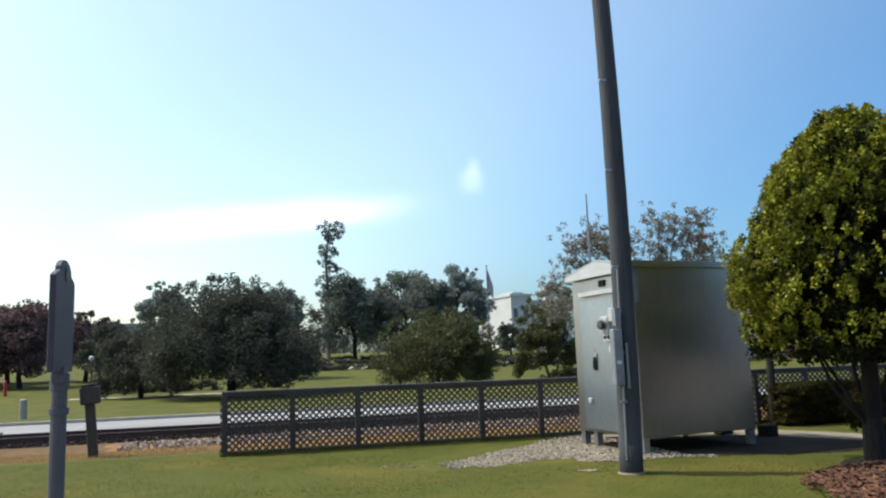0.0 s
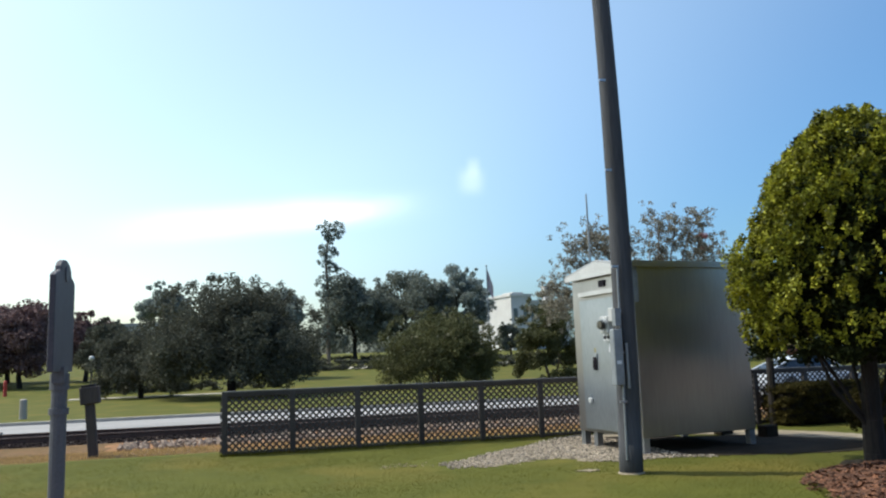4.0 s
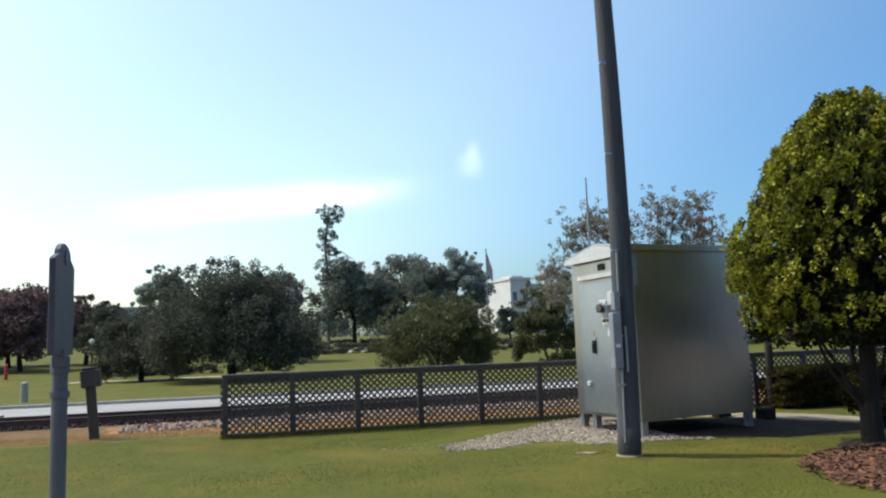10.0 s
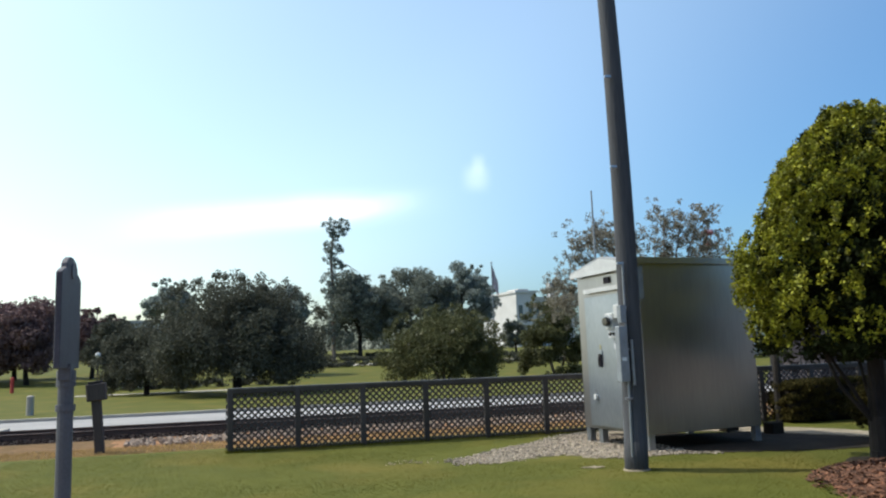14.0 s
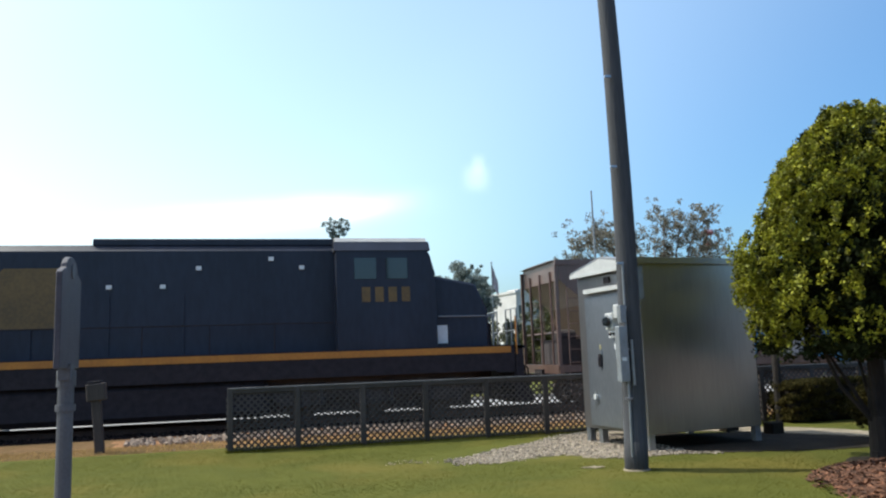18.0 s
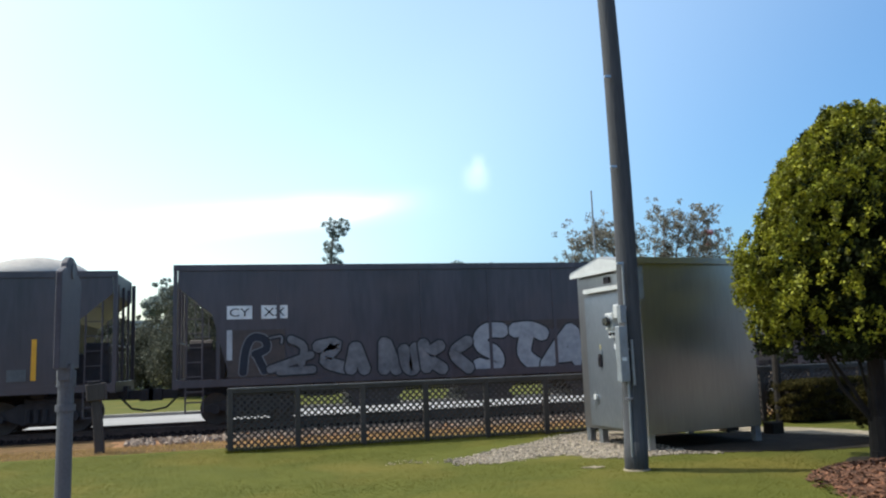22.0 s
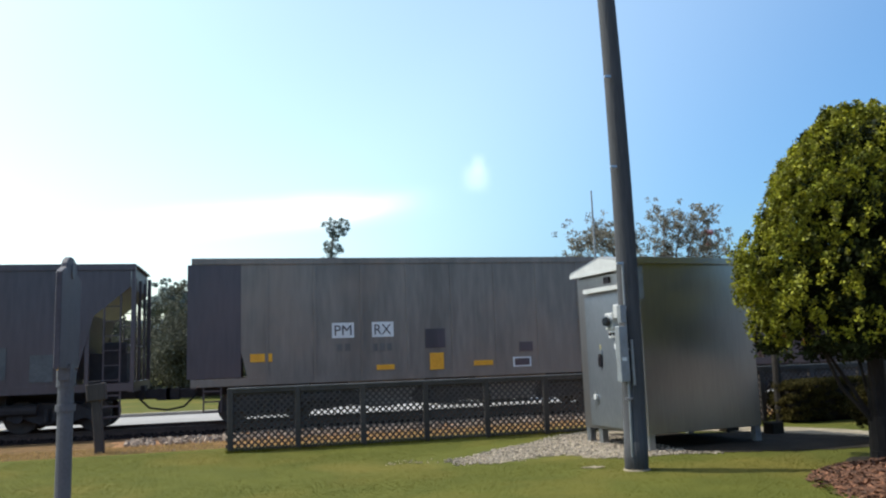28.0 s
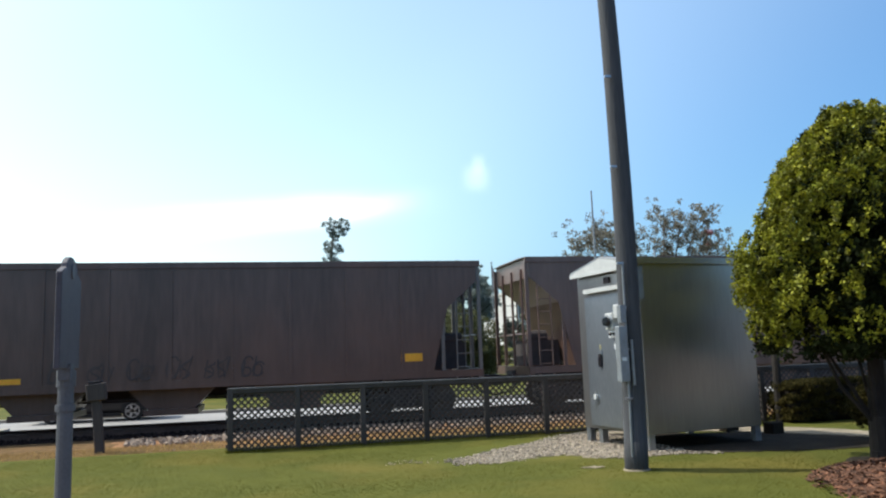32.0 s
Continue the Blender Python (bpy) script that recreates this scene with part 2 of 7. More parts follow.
M["patch_brown"] = material("patch_brown", (0.085, 0.064, 0.058), (0.055, 0.043, 0.042), scale=2, fine=12, rough=0.7)
M["blue_patch"] = material("blue_patch", (0.04, 0.085, 0.15), (0.028, 0.055, 0.10), scale=2, fine=12, rough=0.7)
M["red_dark"] = material("red_dark", (0.075, 0.026, 0.028), (0.045, 0.02, 0.022), scale=2, fine=12, rough=0.7)
M["grey_mid"] = material("grey_mid", (0.36, 0.37, 0.40), (0.24, 0.25, 0.275), scale=2.5, fine=9, rough=0.7)
M["grey_faint"] = material("grey_faint", (0.20, 0.20, 0.215), (0.10, 0.10, 0.11), scale=2.2, fine=7, rough=0.7)
M["white_spray"] = material("white_spray", (0.66, 0.66, 0.68), (0.46, 0.46, 0.49), scale=2, fine=10, rough=0.65)
M["pink_spray"] = material("pink_spray", (0.34, 0.22, 0.22), (0.20, 0.13, 0.14), scale=2, fine=9, rough=0.7)
M["navy_spray"] = material("navy_spray", (0.014, 0.018, 0.034), (0.009, 0.011, 0.02), scale=2, fine=12, rough=0.6)
M["load"] = material("load", (0.46, 0.42, 0.38), (0.34, 0.31, 0.28), scale=3, fine=25, rough=0.95, bump=0.6)
M["car_white"] = material("car_white", (0.66, 0.68, 0.72), (0.62, 0.64, 0.68), scale=0.6, rough=0.25, spec=0.6)
M["car_grey"] = material("car_grey", (0.10, 0.10, 0.115), (0.085, 0.085, 0.10), scale=0.6, rough=0.25, metal=0.5, spec=0.6)
M["car_black"] = material("car_black", (0.022, 0.020, 0.024), (0.015, 0.014, 0.017), scale=0.6, rough=0.35, spec=0.4)
M["car_silver"] = material("car_silver", (0.40, 0.41, 0.43), (0.36, 0.37, 0.39), scale=0.6, rough=0.28, metal=0.6)
M["alloy"] = material("alloy", (0.50, 0.50, 0.52), rough=0.4, metal=0.7)
M["lamp_red"] = material("lamp_red", (0.35, 0.02, 0.02), rough=0.25)
M["lamp_clear"] = material("lamp_clear", (0.75, 0.76, 0.78), rough=0.15)
M["flag"] = material("flag", (0.50, 0.48, 0.50), (0.40, 0.26, 0.28), scale=1.5, fine=5, rough=0.8)


def wagon_paint(name, c, streak=0.55):
    """Weathered wagon paint with vertical rust and dust streaks."""
    return material(name, c, tuple(v * streak for v in c), scale=1.1, fine=9, rough=0.36, bump=0.03, stretch=(1, 1, 0.14), coarse=(0.35, (c[0] * 1.15 + 0.012, c[1] * 1.0 + 0.006, c[2] * 0.9 + 0.003), 0.45, 0.8), spec=0.6)


M["brown"] = wagon_paint("brown", (0.15, 0.098, 0.084))
M["black"] = wagon_paint("black", (0.074, 0.062, 0.076))
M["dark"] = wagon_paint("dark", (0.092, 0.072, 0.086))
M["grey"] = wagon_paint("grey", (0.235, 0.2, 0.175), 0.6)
M["grey2"] = wagon_paint("grey2", (0.15, 0.142, 0.138), 0.65)
M["rust_streak"] = material("rust_streak", (0.21, 0.07, 0.035), (0.11, 0.05, 0.035), scale=2, fine=14, rough=0.8, stretch=(1, 1, 0.2))
M["rust"] = wagon_paint("rust", (0.118, 0.072, 0.06))

# ---- building blocks ----


def box(bm, x0, x1, y0, y1, z0, z1):
    vs = [bm.verts.new((x, y, z)) for x in (x0, x1) for y in (y0, y1) for z in (z0, z1)]
    for a, b, c, d in ((0, 1, 3, 2), (4, 6, 7, 5), (0, 4, 5, 1), (2, 3, 7, 6), (0, 2, 6, 4), (1, 5, 7, 3)):
        bm.faces.new((vs[a], vs[b], vs[c], vs[d]))
    return vs


def prism(bm, poly, lo, hi, axis="y"):
    """Extrude a polygon of (a, b) points between lo and hi along an axis."""
    def at(a, b, k):
        return {"y": (a, k, b), "x": (k, a, b), "z": (a, b, k)}[axis]
    one = [bm.verts.new(at(a, b, lo)) for a, b in poly]
    two = [bm.verts.new(at(a, b, hi)) for a, b in poly]
    n = len(poly)
    bm.faces.new(one)
    bm.faces.new(two[::-1])
    for i in range(n):
        bm.faces.new((one[i], two[i], two[(i + 1) % n], one[(i + 1) % n]))


def tube(bm, a, b, r0, r1=None, seg=8, caps=True):
    a, b = Vector(a), Vector(b)
    r1 = r0 if r1 is None else r1
    q = (b - a).to_track_quat("Z", "Y")
    rings = []
    for p, r in ((a, r0), (b, r1)):
        rings.append([bm.verts.new(p + q @ Vector((r * math.cos(t), r * math.sin(t), 0))) for t in (2 * math.pi * k / seg for k in range(seg))])
    for k in range(seg):
        bm.faces.new((rings[0][k], rings[0][(k + 1) % seg], rings[1][(k + 1) % seg], rings[1][k]))
    if caps:
        bm.faces.new(rings[0][::-1])
        bm.faces.new(rings[1])


def ball(bm, c, r, u=10, v=7, squash=1.0):
    bmesh.ops.create_uvsphere(bm, u_segments=u, v_segments=v, radius=r, matrix=Matrix.Translation(c) @ Matrix.Diagonal((1, 1, squash, 1)))


def mesh_of(name, bm, mat, bevel=0.0, smooth=False):
    bmesh.ops.recalc_face_normals(bm, faces=bm.faces)
    if bevel:
        bmesh.ops.bevel(bm, geom=[e for e in bm.edges if e.calc_face_angle(0) > 0.5], offset=bevel, segments=1, affect="EDGES", clamp_overlap=True)
    me = bpy.data.meshes.new(name)
    bm.to_mesh(me)
    bm.free()
    me.materials.append(mat)
    if smooth:
        me.shade_smooth()
    return me


def part(name, bm, mat, parent, label="", bevel=0.0, smooth=False, at=None):
    ob = new(name, mesh_of(name, bm, mat, bevel, smooth))
    ob.parent = parent
    if at is not None:
        ob.matrix_basis = at
    return tagged(ob, label)


def again(ob, parent, m):
    """Another part on the same mesh."""
    o = new(ob.name.split(".")[0], ob.data)
    o.parent = parent
    o.matrix_basis = m
    return o


def thing(name, label, category, m=None, group="", kind=""):
    ob = new(name)
    ob.matrix_basis = m or Matrix()
    return tagged(ob, label, category, group, kind)


def slab(*b):
    bm = bmesh.new()
    box(bm, *b)
    return bm


def rod(a, b, r0, r1=None, seg=8):
    bm = bmesh.new()
    tube(bm, a, b, r0, r1, seg)
    return bm


def raw(name, verts, faces, mat, parent=None, smooth=False):
    me = bpy.data.meshes.new(name)
    me.from_pydata(verts, [], faces)
    me.materials.append(mat)
    if smooth:
        me.shade_smooth()
    ob = new(name, me)
    ob.parent = parent
    return ob


def text_bmesh(body, size, bold=0.0, depth=0.004):
    """Lettering in the built-in font, in the xz plane, facing -y, from its lower left corner."""
    cu = bpy.data.curves.new("letters", "FONT")
    cu.body, cu.size, cu.offset, cu.extrude = body, size, bold, depth / 2
    cu.resolution_u = 3
    tmp = bpy.data.objects.new("letters", cu)
    scene.collection.objects.link(tmp)
    me = bpy.data.meshes.new_from_object(tmp.evaluated_get(bpy.context.evaluated_depsgraph_get()))
    bm = bmesh.new()
    bm.from_mesh(me)
    bpy.data.objects.remove(tmp)
    bpy.data.curves.remove(cu)
    bpy.data.meshes.remove(me)
    bmesh.ops.transform(bm, matrix=Matrix.Rotation(radians(90), 4, "X"), verts=bm.verts)
    return bm


def fit_bmesh(bm, x0, x1, z0, z1, y, slant=0.0):
    """Stretch lettering to fill a rectangle on a plane y."""
    xs, zs = [v.co.x for v in bm.verts], [v.co.z for v in bm.verts]
    ax, az_ = min(xs), min(zs)
    kx, kz = (x1 - x0) / (max(xs) - ax), (z1 - z0) / (max(zs) - az_)
    for v in bm.verts:
        z = (v.co.z - az_) * kz
        v.co = (x0 + (v.co.x - ax) * kx + slant * z, y + v.co.y, z0 + z)
    return bm


def ribbon(bm, pts, w, y):
    """A flat brush stroke through points (x, z) on a plane y, as one unbroken strip with rounded ends."""
    p = [Vector(pts[0])]
    for q in pts[1:]:
        if (Vector(q) - p[-1]).length > 1e-3:
            p.append(Vector(q))
    if len(p) < 2:
        return
    a, b = (p[1] - p[0]).normalized(), (p[-1] - p[-2]).normalized()
    rows = [(p[0] - a * w * 0.4, a, 0.45), (p[0] - a * w * 0.15, a, 0.9)]
    for i, q in enumerate(p):
        d = (p[min(i + 1, len(p) - 1)] - p[max(i - 1, 0)]).normalized()
        rows.append((q, d, 1.0))
    rows += [(p[-1] + b * w * 0.15, b, 0.9), (p[-1] + b * w * 0.4, b, 0.45)]
    last = None
    for q, d, k in rows:
        n = Vector((-d.y, d.x)) * w / 2 * k
        pair = (bm.verts.new((q.x + n.x, y, q.y + n.y)), bm.verts.new((q.x - n.x, y, q.y - n.y)))
        if last:
            bm.faces.new((last[0], pair[0], pair[1], last[1]))
        last = pair

# ---- ground, road and track ----
FAR = -0.22          # level of the park and the road
TRACK_Y = 23.2       # centre line of the track, rail tops at z = 0


def ground_z(x, y):
    if y < 16.9:
        z = -0.1
    elif y < 17.6:
        z = -0.1 - 0.12 * (y - 16.9) / 0.7
    elif y < 20.8:
        z = -0.22
    elif y < 25.4:
        z = -0.34
    elif y < 26.0:
        z = -0.34 + 0.09 * (y - 25.4) / 0.6
    else:
        z = FAR - 0.03 if y < 31.9 else FAR + 0.035 * max(0.0, min(y, 170.0) - 58.0)
    return z + (0.005 * noise.noise((x * 0.6, y * 0.6, 0)) if y < 17 else 0)


def build_ground():
    xs = sorted(set([-3000, -800, -300, -120] + [round(-60 + 1.0 * i, 2) for i in range(41)] + [round(-20 + 0.5 * i, 2) for i in range(81)] + [round(20 + 4.0 * i, 2) for i in range(1, 25)] + [200, 500, 1200, 3000]))
    ys = sorted(set([-1500, -300, -60, -20] + [round(-5 + 0.5 * i, 2) for i in range(44)] + [16.9, 17.25, 17.6, 18.6, 20, 20.8, 20.9, 25.4, 26.0, 31.6, 31.9, 33, 36, 40, 50, 58, 64, 70, 80, 90, 100, 110, 120, 135, 150, 170, 220, 400, 900, 3500]))
    v = [(x, y, ground_z(x, y)) for y in ys for x in xs]
    n = len(xs)
    f = [(j * n + i, j * n + i + 1, (j + 1) * n + i + 1, (j + 1) * n + i) for j in range(len(ys) - 1) for i in range(n - 1)]
    ob = raw("ground", v, f, M["lawn"], smooth=True)
    tagged(ob, "mown green lawn with dry yellowish patches in full sun", "lawn", kind="structure")


build_ground()
# out of view: added to hold back sky light and darken the shed's reflection
tagged(new("wall_behind", mesh_of("wall_behind", slab(-45, 60, -12.4, -12, -0.3, 5.4), M["brick_dark"])), "unseen dark wall added behind the viewer to block sky light", "wall", kind="structure")


def strip(name, x0, x1, y0, y1, z0, z1, mat, label, category):
    return tagged(new(name, mesh_of(name, slab(x0, x1, y0, y1, z0, z1), M[mat])), label, category, kind="structure")


strip("road", -400, 700, 26.0, 31.4, -0.40, FAR, "asphalt", "pale sun-bleached asphalt road beside the railway", "road")
# never in view: added so the shed walls mirror warm brown, not green lawn
strip("paving", -45, 60, -12, 6.4, -0.2, -0.07, "paving", "unseen brown ground added round the viewer for the shed to reflect", "paving")
kerb = strip("kerb", -400, 700, 31.4, 31.65, -0.40, FAR + 0.11, "concrete", "pale concrete kerb along the park lawn", "kerb")


def stones(name, n, area, size, mat, label, seed, zf):
    """Scattered angular stones in one mesh."""
    rng = random.Random(seed)
    vs, fs = [], []
    for _ in range(n):
        x, y = rng.uniform(area[0], area[1]), rng.uniform(area[2], area[3])
        s = size * rng.uniform(0.5, 1.5)
        z = zf(x, y) + s * 0.2
        b = len(vs)
        q = Euler([rng.uniform(0, 6.3) for _ in range(3)]).to_matrix()
        for p in ((1, 0, 0), (0, 1, 0), (-1, 0, 0), (0, -1, 0), (0, 0, 0.8), (0, 0, -0.8)):
            vs.append(Vector((x, y, z)) + q @ Vector([c * s * rng.uniform(0.7, 1.2) for c in p]))
        for a, c, d in ((0, 1, 4), (1, 2, 4), (2, 3, 4), (3, 0, 4), (1, 0, 5), (2, 1, 5), (3, 2, 5), (0, 3, 5)):
            fs.append((b + a, b + c, b + d))
    ob = raw(name, vs, fs, M[mat])
    return tagged(ob, label, "stones", kind="stuff")


def bed_z(x, y):
    d = abs(y - TRACK_Y)
    return -0.17 if d < 1.9 else max(-0.34, -0.17 - (d - 1.9) * 0.16)


def build_track():
    bm = bmesh.new()
    prism(bm, [(20.72, -0.5), (20.95, -0.2), (21.3, -0.17), (25.1, -0.17), (25.35, -0.2), (25.9, -0.36), (25.9, -0.5)], -120, 260, "x")
    bed = new("ballast_bed", mesh_of("ballast_bed", bm, M["ballast"]))
    tagged(bed, "rust-brown ballast bed under the railway track", "ballast", kind="structure")
    stones("ballast_stones", 8000, (-9, 16, 20.9, 25.4), 0.045, "ballast", "loose rust-brown ballast stones", 3, bed_z)
    track = thing("railway_track", "rusty steel railway track on dark timber sleepers", "railway track", kind="structure")
    for s in (-1, 1):
        y = TRACK_Y + s * 0.7525
        bm = bmesh.new()
        prism(bm, [(y - 0.07, -0.17), (y + 0.07, -0.17), (y + 0.02, -0.145), (y + 0.02, -0.045), (y + 0.036, -0.035), (y + 0.036, -0.003), (y + 0.02, 0), (y - 0.02, 0), (y - 0.036, -0.003), (y - 0.036, -0.035), (y - 0.02, -0.045), (y - 0.02, -0.145)], -120, 260, "x")
        part("rail", bm, M["rail"], track)
    tie = part("sleeper", slab(-0.115, 0.115, -1.3, 1.3, -0.28, -0.168), M["tie"], track, bevel=0.01)
    tie.matrix_basis = pose(-14, TRACK_Y, 0)
    for i in range(1, 78):
        again(tie, track, pose(-14 + 0.53 * i, TRACK_Y + random.uniform(-0.04, 0.04), 0, 0, 0, random.uniform(-0.6, 0.6)))


build_track()
stones("verge_stones", 200, (-2.7, -0.15, 17.2, 17.9), 0.035, "rubble", "pale loose stones on the track verge", 8, lambda x, y: -0.1 - 0.15 * max(0, y - 17.0))
strip("crossing_panel", -60, -6.95, 21.2, 25.2, -0.2, -0.012, "concrete", "pale concrete level-crossing panel between the rails", "level crossing")


def patch(name, pts, z, mat, label, category, seed, rag=0.12):
    """A ragged flat patch of other ground, a little above the lawn."""
    rng = random.Random(seed)
    out = []
    for i, (x, y) in enumerate(pts):
        x2, y2 = pts[(i + 1) % len(pts)]
        for k in range(8):
            t = k / 8
            out.append((x + (x2 - x) * t + rng.uniform(-rag, rag), y + (y2 - y) * t + rng.uniform(-rag, rag)))
    bm = bmesh.new()
    prism(bm, out, z - 0.12, z, "z")
    bmesh.ops.triangulate(bm, faces=bm.faces)
    return tagged(new(name, mesh_of(name, bm, M[mat])), label, category, kind="structure")


patch("soil_strip", [(-40, 16.9), (40, 16.9), (40, 20.85), (-40, 20.85)], -0.13, "soil", "bare orange-brown soil strip between fence and track", "soil", 5, 0.25)
patch("verge_soil", [(-40, 17.0), (-0.7, 17.0), (-0.8, 18.4), (-3.1, 18.5), (-3.2, 20.6), (-40, 20.6)], -0.124, "verge_soil", "darker grassy brown earth beside the track", "soil", 41, 0.2)
patch("gravel_patch", [(3.1, 12.6), (3.4, 12.2), (3.75, 12.12), (4.3, 12.4), (4.9, 12.5), (5.3, 12.0), (5.65, 11.6), (6.2, 11.75), (6.7, 11.95), (6.6, 13.4), (6.9, 15.4), (6.9, 15.95), (6.6, 15.8), (6.0, 15.0), (5.3, 14.5), (4.5, 13.9), (3.8, 13.3)], -0.094, "gravel", "pale worn gravel patch around the metal shed", "gravel", 7, 0.14)
# outline follows the shed's cast shadow, whose darkness is put into the colour
patch("bare_dirt", [(6.4, 11.85), (7.2, 11.6), (8.1, 11.22), (9.1, 10.97), (9.9, 10.95), (10.65, 11.3), (10.75, 11.9), (10.45, 12.6), (9.95, 13.35), (9.5, 13.9), (6.8, 15.2), (6.55, 13.4)], -0.09, "dirt", "bare earth coloured darker where the shed's shadow falls", "soil", 17, 0.1)
patch("gravel_path", [(7.0, 15.15), (8.9, 14.5), (9.5, 13.9), (9.95, 13.35), (10.45, 12.6), (10.75, 11.9), (11.5, 12.1), (11.25, 13.2), (10.8, 14.1), (10.1, 14.8), (9.2, 15.3), (7.0, 15.7)], -0.084, "gravel", "pale gravel path behind the shed", "path", 18, 0.05)
patch("sand_spot", [(4.66, 11.02), (4.84, 10.9), (5.0, 10.94), (4.9, 11.08)], -0.09, "gravel", "small sandy worn spot in the lawn", "sand", 31, 0.03)
def in_gravel(x, y):
    """Inside the shed's gravel patch, thinning out in ragged tongues towards its edges."""
    lo = 12.15 if x < 4.1 else 12.45 if x < 5.0 else 12.45 - (x - 5.0) * 1.2 if x < 5.7 else 11.65
    hi = 12.75 + (x - 3.1) * 0.88
    rag = 0.25 * noise.noise((x * 3.1, y * 2.7, 0.5))
    return lo - 0.05 + rag < y < hi + rag
stones("worn_spot_stones", 110, (2.0, 2.9, 12.66, 13.1), 0.014, "gravel", "thin scatter of pale stones in the lawn", 19, lambda x, y: -0.105 + 0.02 * noise.noise((x * 4, y * 6, 0)))
stones("lawn_edge_stones", 420, (2.85, 4.2, 12.1, 13.4), 0.015, "gravel", "stray pale stones at the edge of the gravel", 23, lambda x, y: -0.10 if abs(y - 12.65) < 0.5 * (x - 2.75) else -0.3)
stones("gravel_stones", 7500, (3.0, 7.0, 11.5, 15.6), 0.019, "stone", "loose pale gravel stones", 8, lambda x, y: -0.094 if in_gravel(x, y) else -0.3)
stones("shade_edge_stones", 420, (6.1, 7.3, 11.4, 12.0), 0.017, "stone", "thin line of pale stones at the front edge of the shed's shade", 33, lambda x, y: -0.09 if abs(y - 11.86 + (x - 6.2) * 0.36) < 0.1 + 0.04 * math.sin(9 * x) else -0.3)
stones("rubble_stones", 420, (-2.9, -0.3, 18.6, 20.2), 0.06, "rubble", "pale rubble stones beside the track", 9, lambda x, y: -0.13)
stones("trackside_stones", 2600, (-0.3, 14.0, 18.6, 20.8), 0.05, "rubble", "pale stones strewn along the track", 29, lambda x, y: -0.13)

# ---- lattice fence ----
FENCE_A = (-0.51, 16.0)
FENCE_TURN = -1.16


def lattice_panel(w, h):
    """One mesh: the two layers of diagonal lath of a panel, from x = 0 to w and z = 0 to h."""
    bm = bmesh.new()
    step, half = 0.128, 0.0168

    def clip(k, s):
        lo, hi = (max(0, k), min(w, k + h)) if s > 0 else (max(0, k - h), min(w, k))
        return (lo, hi) if hi - lo > 0.02 else None
    n = int((w + h) / step) + 2
    for s, y in ((1, -0.008), (-1, 0.004)):
        for i in range(-int(h / step) - 1 if s > 0 else 0, n):
            k = i * step + 0.03
            c = clip(k, s)
            if not c:
                continue
            lo, hi = c
            zl, zh = ((lo - k), (hi - k)) if s > 0 else ((k - lo), (k - hi))
            d = half * 1.414
            prism(bm, [(lo, zl - d), (hi, zh - d), (hi, zh + d), (lo, zl + d)], y, y + 0.008)
    return bm


def fence_run(x, y, turn, panels, width, label):
    fence = thing("lattice_fence", label, "fence", pose(x, y, -0.1, 0, 0, turn), group="lattice fences by the track", kind="")
    post = part("post", slab(-0.055, 0.055, -0.05, 0.05, -0.05, 1.235), M["fence"], fence, bevel=0.008)
    lat = part("lattice_panel", lattice_panel(width - 0.11, 1.12), M["fence"], fence)
    lat.matrix_basis = pose(0.055, 0, 0.05)
    top = part("top_rail", slab(0.04, width - 0.04, -0.045, 0.03, 1.125, 1.225), M["fence"], fence, bevel=0.008)
    cap = part("cap_board", slab(0.0, width, -0.062, 0.045, 1.2, 1.236), M["cap_board"], fence, "weathered pale cap board", bevel=0.005)
    low = part("bottom_rail", slab(0.055, width - 0.055, -0.012, 0.025, 0.02, 0.07), M["fence"], fence)
    for i in range(1, panels + 1):
        again(post, fence, pose(i * width, 0, 0, 0, 0, 0) @ pose(0, 0, 0, random.uniform(-0.6, 0.6), random.uniform(-0.6, 0.6), 0))
        if i < panels:
            for o in (lat, top, cap, low):
                again(o, fence, Matrix.Translation((i * width, random.uniform(-0.004, 0.004), 0)) @ o.matrix_basis)
    # lath ends that stick out past the first post
    for k in range(8):
        z = 0.11 + 0.128 * k
        for s in (-1, 1):
            bm = bmesh.new()
            prism(bm, [(-0.055, z - 0.028), (-0.085, z - 0.028 + s * 0.03), (-0.085, z + 0.028 + s * 0.03), (-0.055, z + 0.028)], -0.008 if s > 0 else 0.004, 0.0 if s > 0 else 0.012)
            part("lath_end", bm, M["fence"], fence)
    return fence


fence_run(*FENCE_A, FENCE_TURN, 13, 1.2988, "low black lattice fence with square posts and flat rails")

# ---- metal signal shed ----
SHED = pose(6.415, 12.215, 0.17, 0, 0, 8)
SL, SW, SH = 2.45, 2.0, 2.95


